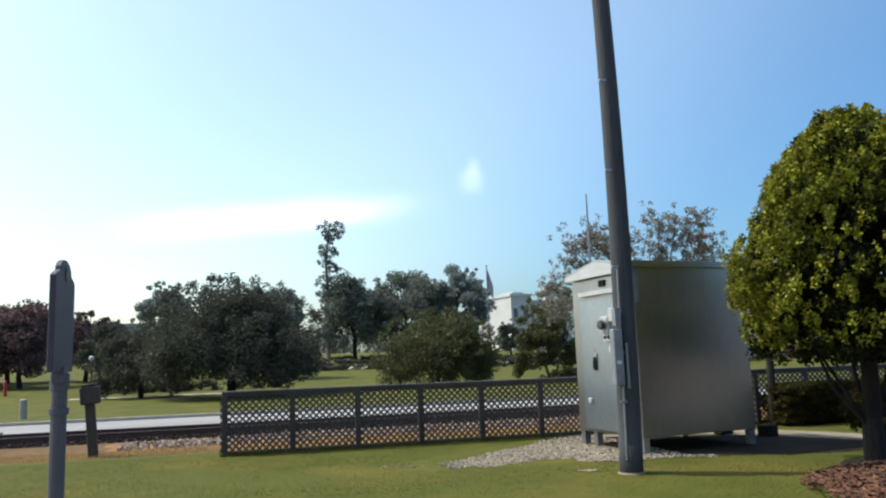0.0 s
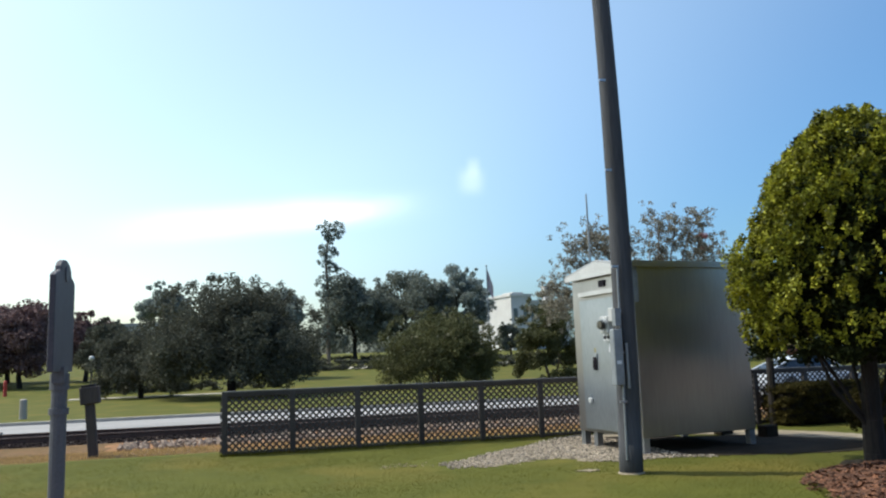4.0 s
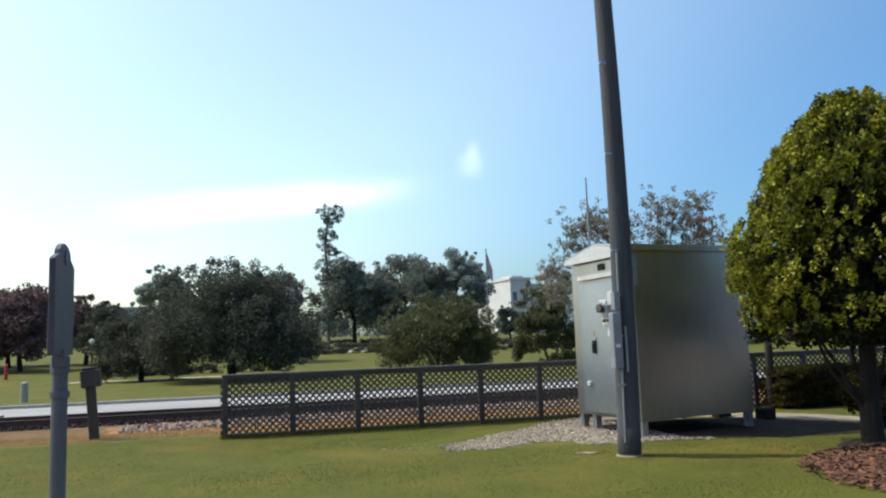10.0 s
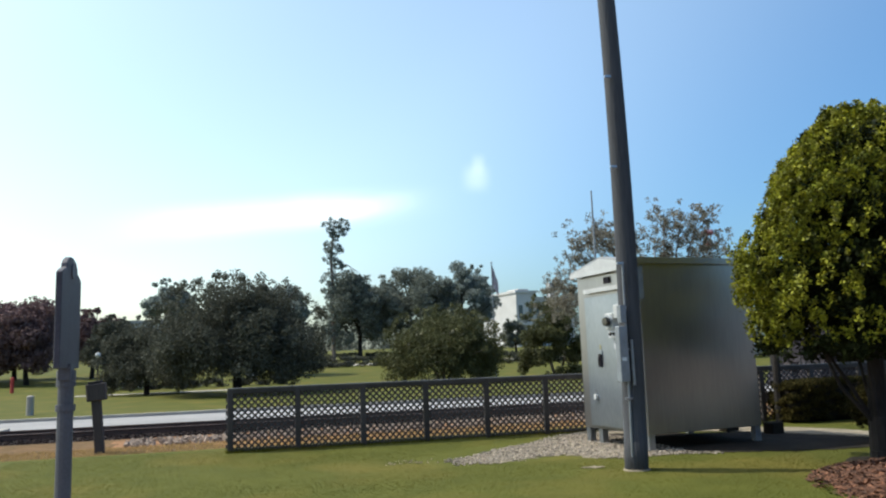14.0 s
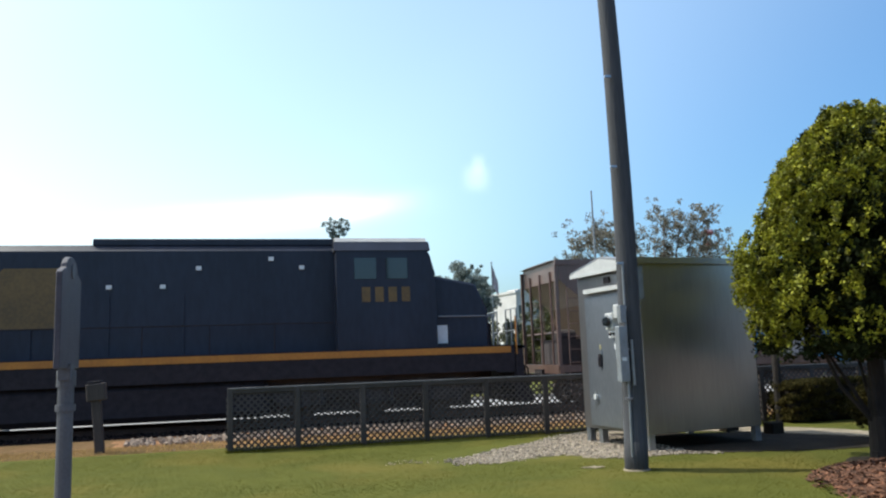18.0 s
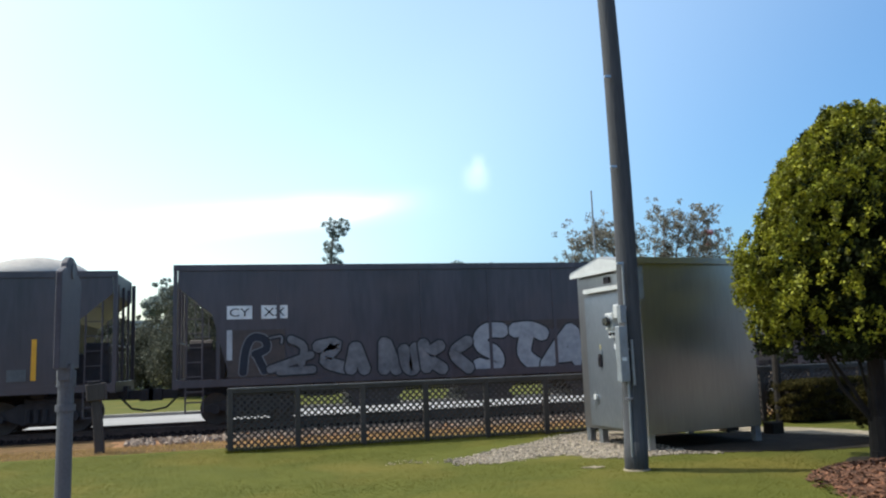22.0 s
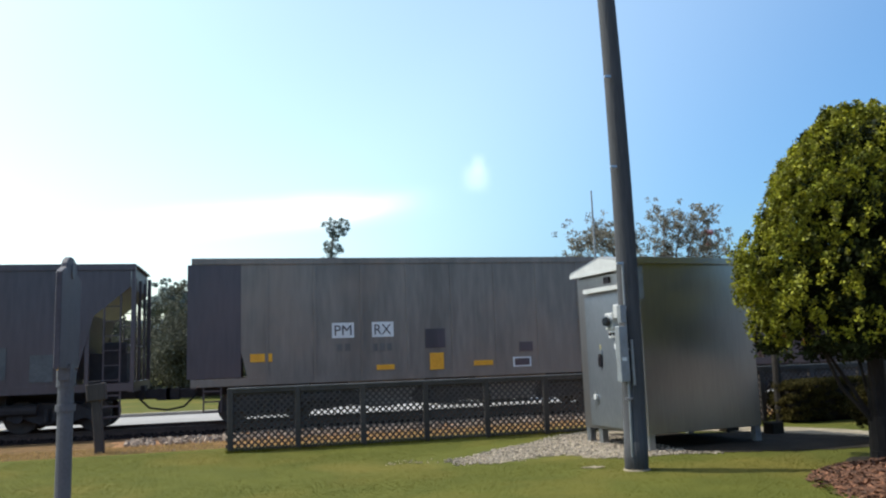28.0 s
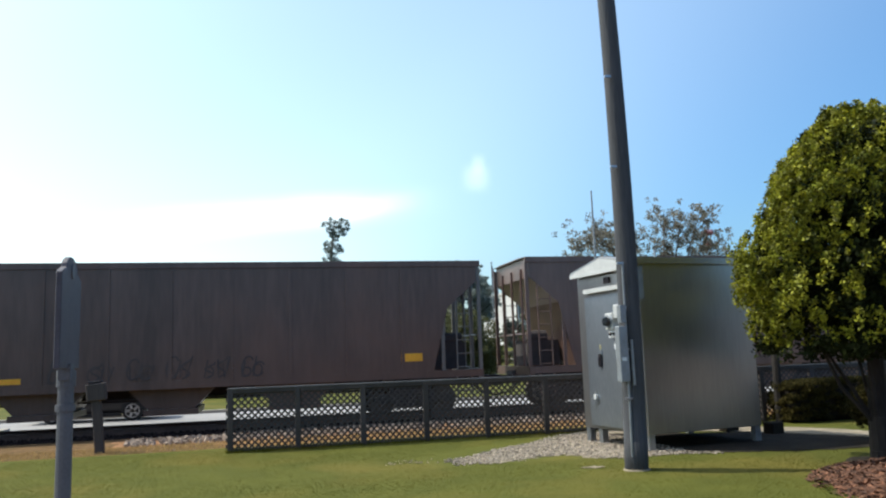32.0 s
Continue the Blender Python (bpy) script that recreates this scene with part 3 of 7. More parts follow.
def build_shed():
    shed = thing("signal_shed", "windowless aluminium railway signal shed on short legs", "shed", SHED)
    body = part("body", slab(0, SL, 0, SW, 0, SH), M["alu"], shed, "brushed grey aluminium walls", bevel=0.012)
    bm = bmesh.new()
    prism(bm, [(-0.05, SH - 0.03), (SW + 0.09, SH - 0.03), (SW + 0.09, SH + 0.02), (SW / 2, SH + 0.215), (-0.05, SH + 0.04)], -0.10, SL + 0.06, "x")
    part("roof", bm, M["alu"], shed, "low gabled grey metal roof", bevel=0.01)
    bm = bmesh.new()
    prism(bm, [(-0.06, SH - 0.10), (SW + 0.06, SH - 0.10), (SW + 0.06, SH - 0.03), (SW / 2, SH + 0.17), (-0.06, SH - 0.02)], -0.125, -0.1, "x")
    part("gable", bm, M["white_paint"], shed, "white gable panel")
    part("eave_trim", slab(-0.1, SL + 0.06, -0.065, -0.05, SH - 0.035, SH + 0.075), M["alu"], shed)
    for x in (0.02, SL - 0.14):
        for y in (0.02, SW - 0.14):
            part("leg", slab(x, x + 0.12, y, y + 0.12, -0.30, 0), M["galv" if x < 1 else "grey_metal"], shed)
    part("leg", slab(0.02, 0.14, SW * 0.72, SW * 0.72 + 0.12, -0.30, 0), M["galv"], shed)
    # door on the gable end
    door = part("door", slab(-0.03, -0.001, 0.30, SW - 0.28, 0.06, 2.45), M["galv"], shed, "light grey sheet-metal door")
    part("drip_cap", slab(-0.09, 0.0, 0.12, SW - 0.35, 2.52, 2.60), M["white_paint"], shed)
    part("vent", slab(-0.03, 0.0, 0.85, 1.03, 2.66, 2.78), M["dark_metal"], shed, "small dark louvred vent")
    part("handle", rod((-0.08, 1.26, 1.18), (-0.08, 1.26, 1.32), 0.016), M["dark_metal"], door)
    part("latch", slab(-0.07, -0.03, 1.22, 1.30, 1.14, 1.38), M["dark_metal"], door, bevel=0.006)
    part("hasp", slab(-0.05, -0.03, 1.20, 1.33, 1.36, 1.44), M["galv"], door)
    part("warning_notice", slab(-0.036, -0.030, 1.23, 1.29, 1.46, 1.55), M["cream"], door, "small faded notice")
    part("padlock", slab(-0.09, -0.03, 1.42, 1.51, 0.54, 0.63), M["white_paint"], door, bevel=0.012)
    part("shackle", rod((-0.06, 1.465, 0.62), (-0.06, 1.465, 0.70), 0.014), M["galv"], door)
    part("sticker", slab(-0.036, -0.030, 0.72, 0.80, 1.46, 1.60), M["white"], door)
    part("sticker", slab(-0.036, -0.030, 0.66, 0.71, 1.34, 1.42), M["white"], door)
    meter = part("meter_box", slab(-0.16, -0.03, 0.62, 0.86, 1.80, 2.10), M["white_paint"], shed, "pale electricity meter box", bevel=0.012)
    part("meter_glass", rod((-0.16, 0.74, 1.95), (-0.25, 0.74, 1.95), 0.095, 0.08, 16), M["glass"], meter, "dark glass meter dome")
    part("meter_ring", rod((-0.158, 0.74, 1.95), (-0.18, 0.74, 1.95), 0.115, 0.115, 16), M["galv"], meter)
    label = part("meter_label", slab(-0.10, -0.03, 0.60, 0.86, 1.66, 1.79), M["white"], shed, "white plate with two dark knobs", bevel=0.006)
    for y in (0.67, 0.79):
        part("knob", rod((-0.10, y, 1.725), (-0.125, y, 1.725), 0.035, 0.03, 10), M["dark_metal"], label)
    part("junction_box", slab(-0.15, -0.03, 0.43, 0.60, 2.0, 2.24), M["white_paint"], shed, "small pale junction box", bevel=0.01)
    part("conduit", rod((-0.07, 0.5, 2.24), (-0.07, 0.5, 2.52), 0.022), M["galv"], shed)
    part("antenna", rod((-0.085, SW * 0.58, SH + 0.1), (-0.085, SW * 0.58, SH + 1.5), 0.022, 0.014), M["grey_metal"], shed, "thin grey antenna rod")
    part("roof_vent", rod((0.62, 0.3, SH + 0.0), (0.62, 0.3, SH + 0.26), 0.02), M["galv"], shed)
    part("corner_bracket", slab(-0.004, 0.10, -0.008, 0.0, 2.3, 2.95), M["grey_metal"], shed)
    # concrete blocks by the far end, coloured dark for the shade they stand in
    for x, y in ((9.75, 13.5), (9.3, 14.3)):
        tagged(new("concrete_block", mesh_of("concrete_block", slab(-0.16, 0.16, -0.12, 0.12, -0.1, 0.12), M["dirt"], bevel=0.015)), "block beside the shed, coloured dark for its shade", "block").matrix_basis = pose(x, y, 0, 0, 0, 12)


build_shed()

# ---- utility pole ----


def build_pole():
    pole = thing("utility_pole", "tall dark weathered wooden utility pole in the lawn", "utility pole", pose(5.29, 10.50, 0))
    bm = bmesh.new()

    def bow(z):
        return 0.062 * (1 - ((z - 3.7) / 3.8) ** 2)
    for k in range(16):
        z0, z1 = -0.3 + k * 0.64, -0.3 + (k + 1) * 0.64
        tube(bm, (bow(z0), 0, z0), (bow(z1), 0, z1), 0.172 - 0.0033 * k, 0.172 - 0.0033 * (k + 1), 20, caps=k in (0, 15))
    bmesh.ops.remove_doubles(bm, verts=bm.verts, dist=0.001)
    part("shaft", bm, M["pole"], pole, smooth=True)
    part("cable", rod((-0.115, -0.125, 0.1), (-0.075, -0.13, 2.85), 0.018), M["grey_metal"], pole, "grey conduit stapled to the pole")
    part("conduit", rod((-0.03, -0.17, 1.1), (-0.03, -0.165, 1.75), 0.022), M["grey_metal"], pole)
    for i, z in enumerate((0.9, 1.6, 2.2, 2.85, 4.3, 5.7)):
        part("staple", slab(-0.17, -0.07, -0.16, -0.12, z, z + 0.03), M["galv"], pole)
    box_ = part("switch_box", slab(-0.24, -0.10, -0.20, -0.06, 1.15, 1.95), M["grey_metal"], pole, "narrow grey switch box", bevel=0.01)
    part("notice", slab(-0.21, -0.14, -0.205, -0.2, 1.45, 1.5), M["white"], box_)
    part("small_box", slab(-0.19, -0.10, -0.19, -0.08, 2.0, 2.25), M["grey_metal"], pole)
    bm = bmesh.new()
    tube(bm, (0, 0, -0.14), (0, 0, -0.08), 0.22, 0.18, 16)
    part("earth_collar", bm, M["gravel"], pole)


build_pole()

# ---- marker sign and leaning post ----


def build_sign():
    sign = thing("marker_sign", "dark roadside marker sign seen edge-on, on a grey post", "sign", pose(-1.155, 5.3, -0.1, 0, 0, 92.6))
    bm = bmesh.new()
    tube(bm, (0, 0, -0.1), (0, 0, 1.66), 0.048, 0.046, 14)
    tube(bm, (0, 0, 1.60), (0, 0, 1.70), 0.056, 0.056, 14)
    part("post", bm, M["post_steel"], sign, "round grey steel post", smooth=False)
    bm = bmesh.new()
    tube(bm, (0, 0, 1.45), (0, 0, 1.49), 0.058, 0.058, 14)
    part("clamp", bm, M["post_steel"], sign, "clamp bolt")
    pts = [(-0.33, 1.71), (0.33, 1.71), (0.33, 2.285)]
    pts += [(0.33 - 0.13 * k / 4, 2.285 + 0.035 * math.sin(k / 4 * 1.57)) for k in range(1, 5)]
    pts += [(0.19 * math.cos(k / 8 * math.pi), 2.325 + 0.085 * math.sin(k / 8 * math.pi)) for k in range(0, 9)]
    pts += [(-0.33 + 0.13 * k / 4, 2.285 + 0.035 * math.sin(k / 4 * 1.57)) for k in range(4, -1, -1)]
    bm = bmesh.new()
    prism(bm, pts, -0.018, 0.018)
    plate = part("plate", bm, M["sign_plate"], sign, "dark cast-metal plate with a crested top", bevel=0.005)
    part("crest", rod((0, -0.026, 2.32), (0, 0.026, 2.32), 0.05, 0.05, 14), M["post_steel"], plate, "round crest")
    part("bracket", slab(-0.07, 0.07, -0.035, 0.035, 1.64, 1.74), M["post_steel"], sign)


build_sign()


def build_stub():
    stub = thing("leaning_post", "short leaning weathered post with a box on top", "post", pose(-3.15, 17.6, -0.15, 0, -5, 0))
    part("shaft", slab(-0.09, 0.09, -0.09, 0.09, -0.1, 1.12), M["stub_wood"], stub, bevel=0.015)
    part("head", slab(-0.17, 0.20, -0.13, 0.13, 1.10, 1.46), M["stub_wood"], stub, bevel=0.02)
    part("cap", slab(-0.13, 0.13, -0.11, 0.11, 1.46, 1.51), M["dark_metal"], stub, bevel=0.01)


build_stub()

# ---- trees ----


def leaves(name, clumps, n, size, mat, parent, seed, fill=0.55, flat=0.0, floor=None):
    """A crown of many separate leaves, gathered on lumps (centre, radii)."""
    rng = np.random.default_rng(seed)
    w = np.array([(c[1][0] * c[1][1] * c[1][2]) ** (2 / 3) for c in clumps])
    pick = rng.choice(len(clumps), n, p=w / w.sum())
    cen = np.array([c[0] for c in clumps], float)[pick]
    rad = np.array([c[1] for c in clumps], float)[pick]
    d = rng.normal(size=(n, 3))
    d /= np.linalg.norm(d, axis=1)[:, None]
    k = fill + (1.06 - fill) * rng.random(n) ** 0.6
    pos = cen + d * rad * k[:, None]
    if floor is not None:
        low = floor + 0.16 * np.sin(pos[:, 0] * 4.1 + 1) + 0.12 * np.sin(pos[:, 0] * 9.3 + pos[:, 1] * 5)
        pos[:, 2] = np.where(pos[:, 2] < low, low + (low - pos[:, 2]) * 0.6, pos[:, 2])
    a = rng.normal(size=(n, 3)) + d * 0.5
    a[:, 2] -= flat
    a /= np.linalg.norm(a, axis=1)[:, None]
    b = np.cross(a, rng.normal(size=(n, 3)))
    b /= np.linalg.norm(b, axis=1)[:, None]
    s = (size * rng.uniform(0.6, 1.35, n))[:, None]
    quad = np.stack([pos - a * s, pos + b * s * 0.5, pos + a * s, pos - b * s * 0.5], 1).reshape(-1, 3)
    faces = np.arange(n * 4).reshape(n, 4)
    me = bpy.data.meshes.new(name)
    me.vertices.add(n * 4)
    me.vertices.foreach_set("co", quad.ravel())
    me.loops.add(n * 4)
    me.loops.foreach_set("vertex_index", faces.ravel())
    me.polygons.add(n)
    me.polygons.foreach_set("loop_start", np.arange(0, n * 4, 4))
    me.update(calc_edges=True)
    me.materials.append(mat)
    ob = new(name, me)
    ob.parent = parent
    return ob


def lumps(rng, c, r, n, small, top=-0.35):
    """Lumps scattered through an ellipsoid, for an uneven outline with gaps."""
    out = []
    while len(out) < n:
        d = Vector((rng.gauss(0, 1), rng.gauss(0, 1), rng.gauss(0, 1))).normalized()
        if d.z < top:
            continue
        k = rng.uniform(0.45, 0.95)
        s = rng.uniform(0.7, 1.25) * small
        out.append(((c[0] + d.x * r[0] * k, c[1] + d.y * r[1] * k, c[2] + d.z * r[2] * k), (s, s, s * 0.8)))
    return out


def limb(bm, pts, r0, r1, seg=7):
    n = len(pts) - 1
    for i in range(n):
        a, b = r0 + (r1 - r0) * i / n, r0 + (r1 - r0) * (i + 1) / n
        tube(bm, pts[i], pts[i + 1], a, b, seg)


def dome(rng, clear, top, spread, n, small):
    """Lumps of a broad dome: a rounded top, a hanging skirt, and small sprays that break the outline."""
    out = []
    r = spread / 2
    for k in range(n):
        a, e = rng.uniform(0, 6.283), math.asin(rng.uniform(-0.05, 1.0))
        q = rng.uniform(0.45, 0.93)
        s = small * rng.uniform(0.6, 1.2)
        out.append(((q * (r - s * 0.6) * math.cos(e) * math.cos(a), q * (r - s * 0.6) * math.cos(e) * math.sin(a), clear + top * 0.26 + q * (top * 0.74 - s * 0.5) * math.sin(e)), (s, s, s * 0.75)))
    for k in range(n // 2):
        a, s = rng.uniform(0, 6.283), small * rng.uniform(0.4, 0.75)
        q = (r - s) * rng.uniform(0.72, 1.0)
        out.append(((q * math.cos(a), q * math.sin(a), clear + s * 0.6 + top * rng.uniform(0.0, 0.3)), (s, s, s * 0.9)))
    for k in range(n):
        a, e = rng.uniform(0, 6.283), math.asin(rng.uniform(0.0, 1.0))
        s = small * rng.uniform(0.16, 0.32)
        q = rng.uniform(0.96, 1.03)
        out.append(((q * r * math.cos(e) * math.cos(a), q * r * math.cos(e) * math.sin(a), clear + top * 0.26 + q * top * 0.74 * math.sin(e)), (s, s, s)))
    return out


def tree(name, label, x, y, z, height, spread, clear, mat, n, size, seed, trunk=0.25, stems=1, bark="bark", nl=26, small=None, fill=0.3, group="", round_top=False):
    rng = random.Random(seed)
    t = thing(name, label, "tree", pose(x, y, z), group)
    top = (height - clear)
    c = (0, 0, clear + top * 0.48)
    r = (spread / 2, spread / 2, top * 0.52)
    small = small or spread * 0.2
    if round_top:
        ls = dome(rng, clear, top, spread, nl, small)
    else:
        ls = lumps(rng, c, (r[0] - small * 0.6, r[1] - small * 0.6, r[2] - small * 0.5), nl, small, -0.8)
        ls += lumps(rng, c, (r[0] * 1.04, r[1] * 1.04, r[2] * 1.04), nl, small * 0.3, -0.3)
    for s in range(stems):
        a = 6.28 * s / max(1, stems) + 0.4
        off = 0.0 if stems == 1 else 0.25
        bm = bmesh.new()
        base = Vector((off * math.cos(a), off * math.sin(a), -0.1))
        head = base + Vector((math.cos(a) * off * 2.4, math.sin(a) * off * 2.4, clear + top * 0.25))
        mid = base.lerp(head, 0.5) + Vector((rng.uniform(-0.1, 0.1), rng.uniform(-0.1, 0.1), 0))
        limb(bm, [base, mid, head], trunk, trunk * 0.7, 9)
        part("trunk", bm, M[bark], t)
        for k in range(max(2, 6 // stems)):
            q = Vector(rng.choice(ls)[0])
            bm = bmesh.new()
            limb(bm, [head - Vector((0, 0, 0.1)), head.lerp(q, 0.5) + Vector((0, 0, -0.1 * spread / 8)), q], trunk * 0.5, trunk * 0.12, 6)
            part("limb", bm, M[bark], t)
    leaves("crown", ls, n, size, M[mat], t, seed, fill)
    return t


def build_near_tree():
    rng = random.Random(4)
    t = thing("garden_tree", "dense bright-leaved garden tree beside the shed", "tree", pose(8.82, 9.73, 0.06) @ Matrix.Scale(0.905, 4))
    base = Vector((-0.03, 0, -0.32))
    bm = bmesh.new()
    limb(bm, [base, Vector((-0.04, 0, -0.02)), Vector((-0.04, 0, 0.5)), Vector((0.0, 0, 1.1)), Vector((0.05, 0, 1.8)), Vector((0.1, 0, 3.4))], 0.20, 0.09, 11)
    part("trunk", bm, M["bark"], t)
    for e in ((-0.85, 0.2, 1.75), (-0.6, -0.5, 1.9), (0.8, 0.3, 1.9), (0.6, -0.6, 2.0), (-1.3, 0.1, 2.6), (0.2, 0.8, 2.5)):
        bm = bmesh.new()
        limb(bm, [Vector((-0.08, 0, 0.35)), Vector((e[0] * 0.5, e[1] * 0.45, 1.0)), Vector(e)], 0.04, 0.02, 7)
        part("limb", bm, M["bark"], t)
    def skin(a, z):
        """How far the crown reaches at a height: widest below the middle, rounded at the top, cut off under the skirt."""
        k = (z - 1.75) / 3.85
        r = 2.03 * max(0.0, 1 - (max(0.0, k - 0.20) / 0.88) ** 1.48) ** 0.78 * (0.84 + 0.16 * min(1.0, k / 0.22))
        return r * (1 + 0.06 * math.sin(3 * a + 4 * z) + 0.06 * math.sin(7 * a - 5 * z + 1))

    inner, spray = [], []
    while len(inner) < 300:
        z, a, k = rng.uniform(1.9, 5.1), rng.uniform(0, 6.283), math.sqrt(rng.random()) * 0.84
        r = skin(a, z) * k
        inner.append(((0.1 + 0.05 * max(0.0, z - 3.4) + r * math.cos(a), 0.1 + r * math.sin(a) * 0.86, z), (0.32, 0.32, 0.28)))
    # leafy shoots, thicker where the crown sees the sun, to paint its lit side
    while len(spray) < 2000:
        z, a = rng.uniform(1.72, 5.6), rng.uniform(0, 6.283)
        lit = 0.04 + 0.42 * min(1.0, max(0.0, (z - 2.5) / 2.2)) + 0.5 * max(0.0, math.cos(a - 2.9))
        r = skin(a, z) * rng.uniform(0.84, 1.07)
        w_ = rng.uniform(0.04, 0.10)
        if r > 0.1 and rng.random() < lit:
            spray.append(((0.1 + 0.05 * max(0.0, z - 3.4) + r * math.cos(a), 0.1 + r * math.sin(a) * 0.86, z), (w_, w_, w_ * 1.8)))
    # low lumps that also take the dark leaf, for the shaded underside
    for _ in range(70):
        r, a = 1.85 * math.sqrt(rng.random()), rng.uniform(0, 6.283)
        inner.append(((0.1 + r * math.cos(a), 0.1 + r * math.sin(a) * 0.9, 1.74 + rng.uniform(-0.22, 0.1) - 0.1 * max(0.0, math.cos(a))), (0.17, 0.17, 0.14)))
    # stray shoots above the outline
    for x, z, n in ((-0.55, 5.35, 4), (-0.1, 5.45, 3), (0.5, 5.5, 4), (-2.1, 3.05, 4), (-0.95, 4.9, 3), (-1.3, 4.45, 3), (-1.65, 3.9, 3), (0.2, 5.55, 3)):
        for k in range(n):
            spray.append(((x + 0.03 * k, 0.0, z + 0.085 * k), (0.085 - 0.012 * k, 0.07, 0.085)))
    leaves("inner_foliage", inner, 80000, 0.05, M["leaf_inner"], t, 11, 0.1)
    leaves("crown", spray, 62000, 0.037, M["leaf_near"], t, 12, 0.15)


build_near_tree()


def build_hedge():
    h = thing("clipped_hedge", "low clipped box hedge in front of the lattice fence", "hedge", pose(12.9, 15.25, -0.1))
    rng = random.Random(6)
    cl = []
    for i in range(420):
        x, y, z = rng.uniform(-1.6, 1.55), rng.uniform(-0.36, 0.36), rng.uniform(0.08, 0.84)
        side = rng.random()
        if side < 0.4:
            z = 0.86 - 0.1 * (abs(x) / 1.6) ** 6
        elif side < 0.8:
            y = -0.38 if side < 0.65 else 0.38
        elif side < 0.9:
            x = -1.62
        cl.append(((x, y, z), (0.11, 0.11, 0.07)))
    leaves("foliage", cl, 42000, 0.026, M["hedge"], h, 12, 0.2)
    # solid box whose dark colour gives the shade between the leaves
    bm = bmesh.new()
    box(bm, -1.56, 1.5, -0.3, 0.3, 0.0, 0.78)
    part("core", bm, M["dirt"], h, "solid core, dark for the shaded inside", bevel=0.12)
    s = thing("garden_shrub", "loose garden shrub at the foot of the tree", "shrub", pose(10.6, 11.6, -0.1))
    leaves("foliage", lumps(rng, (0, 0, 0.5), (0.6, 0.5, 0.55), 26, 0.24, -1), 9000, 0.035, M["hedge"], s, 13, 0.2)


build_hedge()
sapling = thing("young_tree", "slim grey-stemmed young tree beside the hedge", "tree", pose(11.27, 15.35, -0.1))
part("trunk", rod((0, 0, -0.1), (0.05, 0, 2.3), 0.10, 0.075, 9), M["bark"], sapling)
leaves("crown", lumps(random.Random(8), (0.3, 0, 2.9), (0.7, 0.6, 0.6), 24, 0.25, -1), 5000, 0.05, M["leaf_green"], sapling, 14, 0.2)


def build_mulch():
    rng = random.Random(2)
    bm = bmesh.new()
    bmesh.ops.create_uvsphere(bm, u_segments=40, v_segments=14, radius=1.0, matrix=Matrix.Diagonal((2.2, 2.15, 0.15, 1)))
    for v in bm.verts:
        v.co.z += 0.05 * noise.noise(v.co * 4)
    ob = new("mulch_bed", mesh_of("mulch_bed", bm, M["mulch"], smooth=True))
    ob.matrix_basis = pose(8.65, 7.4, -0.12)
    tagged(ob, "mound of brown bark mulch round the tree", "mulch", kind="structure")
    bm = bmesh.new()
    bmesh.ops.create_icosphere(bm, subdivisions=3, radius=1.0, matrix=Matrix.Diagonal((0.24, 0.16, 0.085, 1)))
    for v in bm.verts:
        v.co += 0.03 * noise.noise_vector(v.co * 6)
    rock = new("edging_stone", mesh_of("edging_stone", bm, M["dirt"]))
    rock.matrix_basis = pose(8.13, 9.43, -0.06, 0, 0, 15)
    tagged(rock, "dark flat stone at the edge of the mulch", "stone")
    vs, fs = [], []
    for _ in range(9000):
        a, k = rng.uniform(0, 6.28), math.sqrt(rng.random())
        x, y = 8.65 + 2.35 * k * math.cos(a), 7.4 + 2.3 * k * math.sin(a)
        z = -0.10 + 0.17 * math.sqrt(max(0, 1 - k * k))
        q = Euler((rng.uniform(-0.5, 0.5), rng.uniform(-0.5, 0.5), rng.uniform(0, 6.3))).to_matrix()
        b, l_, w = len(vs), rng.uniform(0.02, 0.055), rng.uniform(0.008, 0.02)
        for p in ((-l_, -w, 0), (l_, -w, 0), (l_, w, 0), (-l_, w, 0)):
            vs.append(Vector((x, y, z)) + q @ Vector(p))
        fs.append((b, b + 1, b + 2, b + 3))
    tagged(raw("bark_chips", vs, fs, M["mulch"]), "loose brown bark chips", "mulch", kind="stuff")


build_mulch()

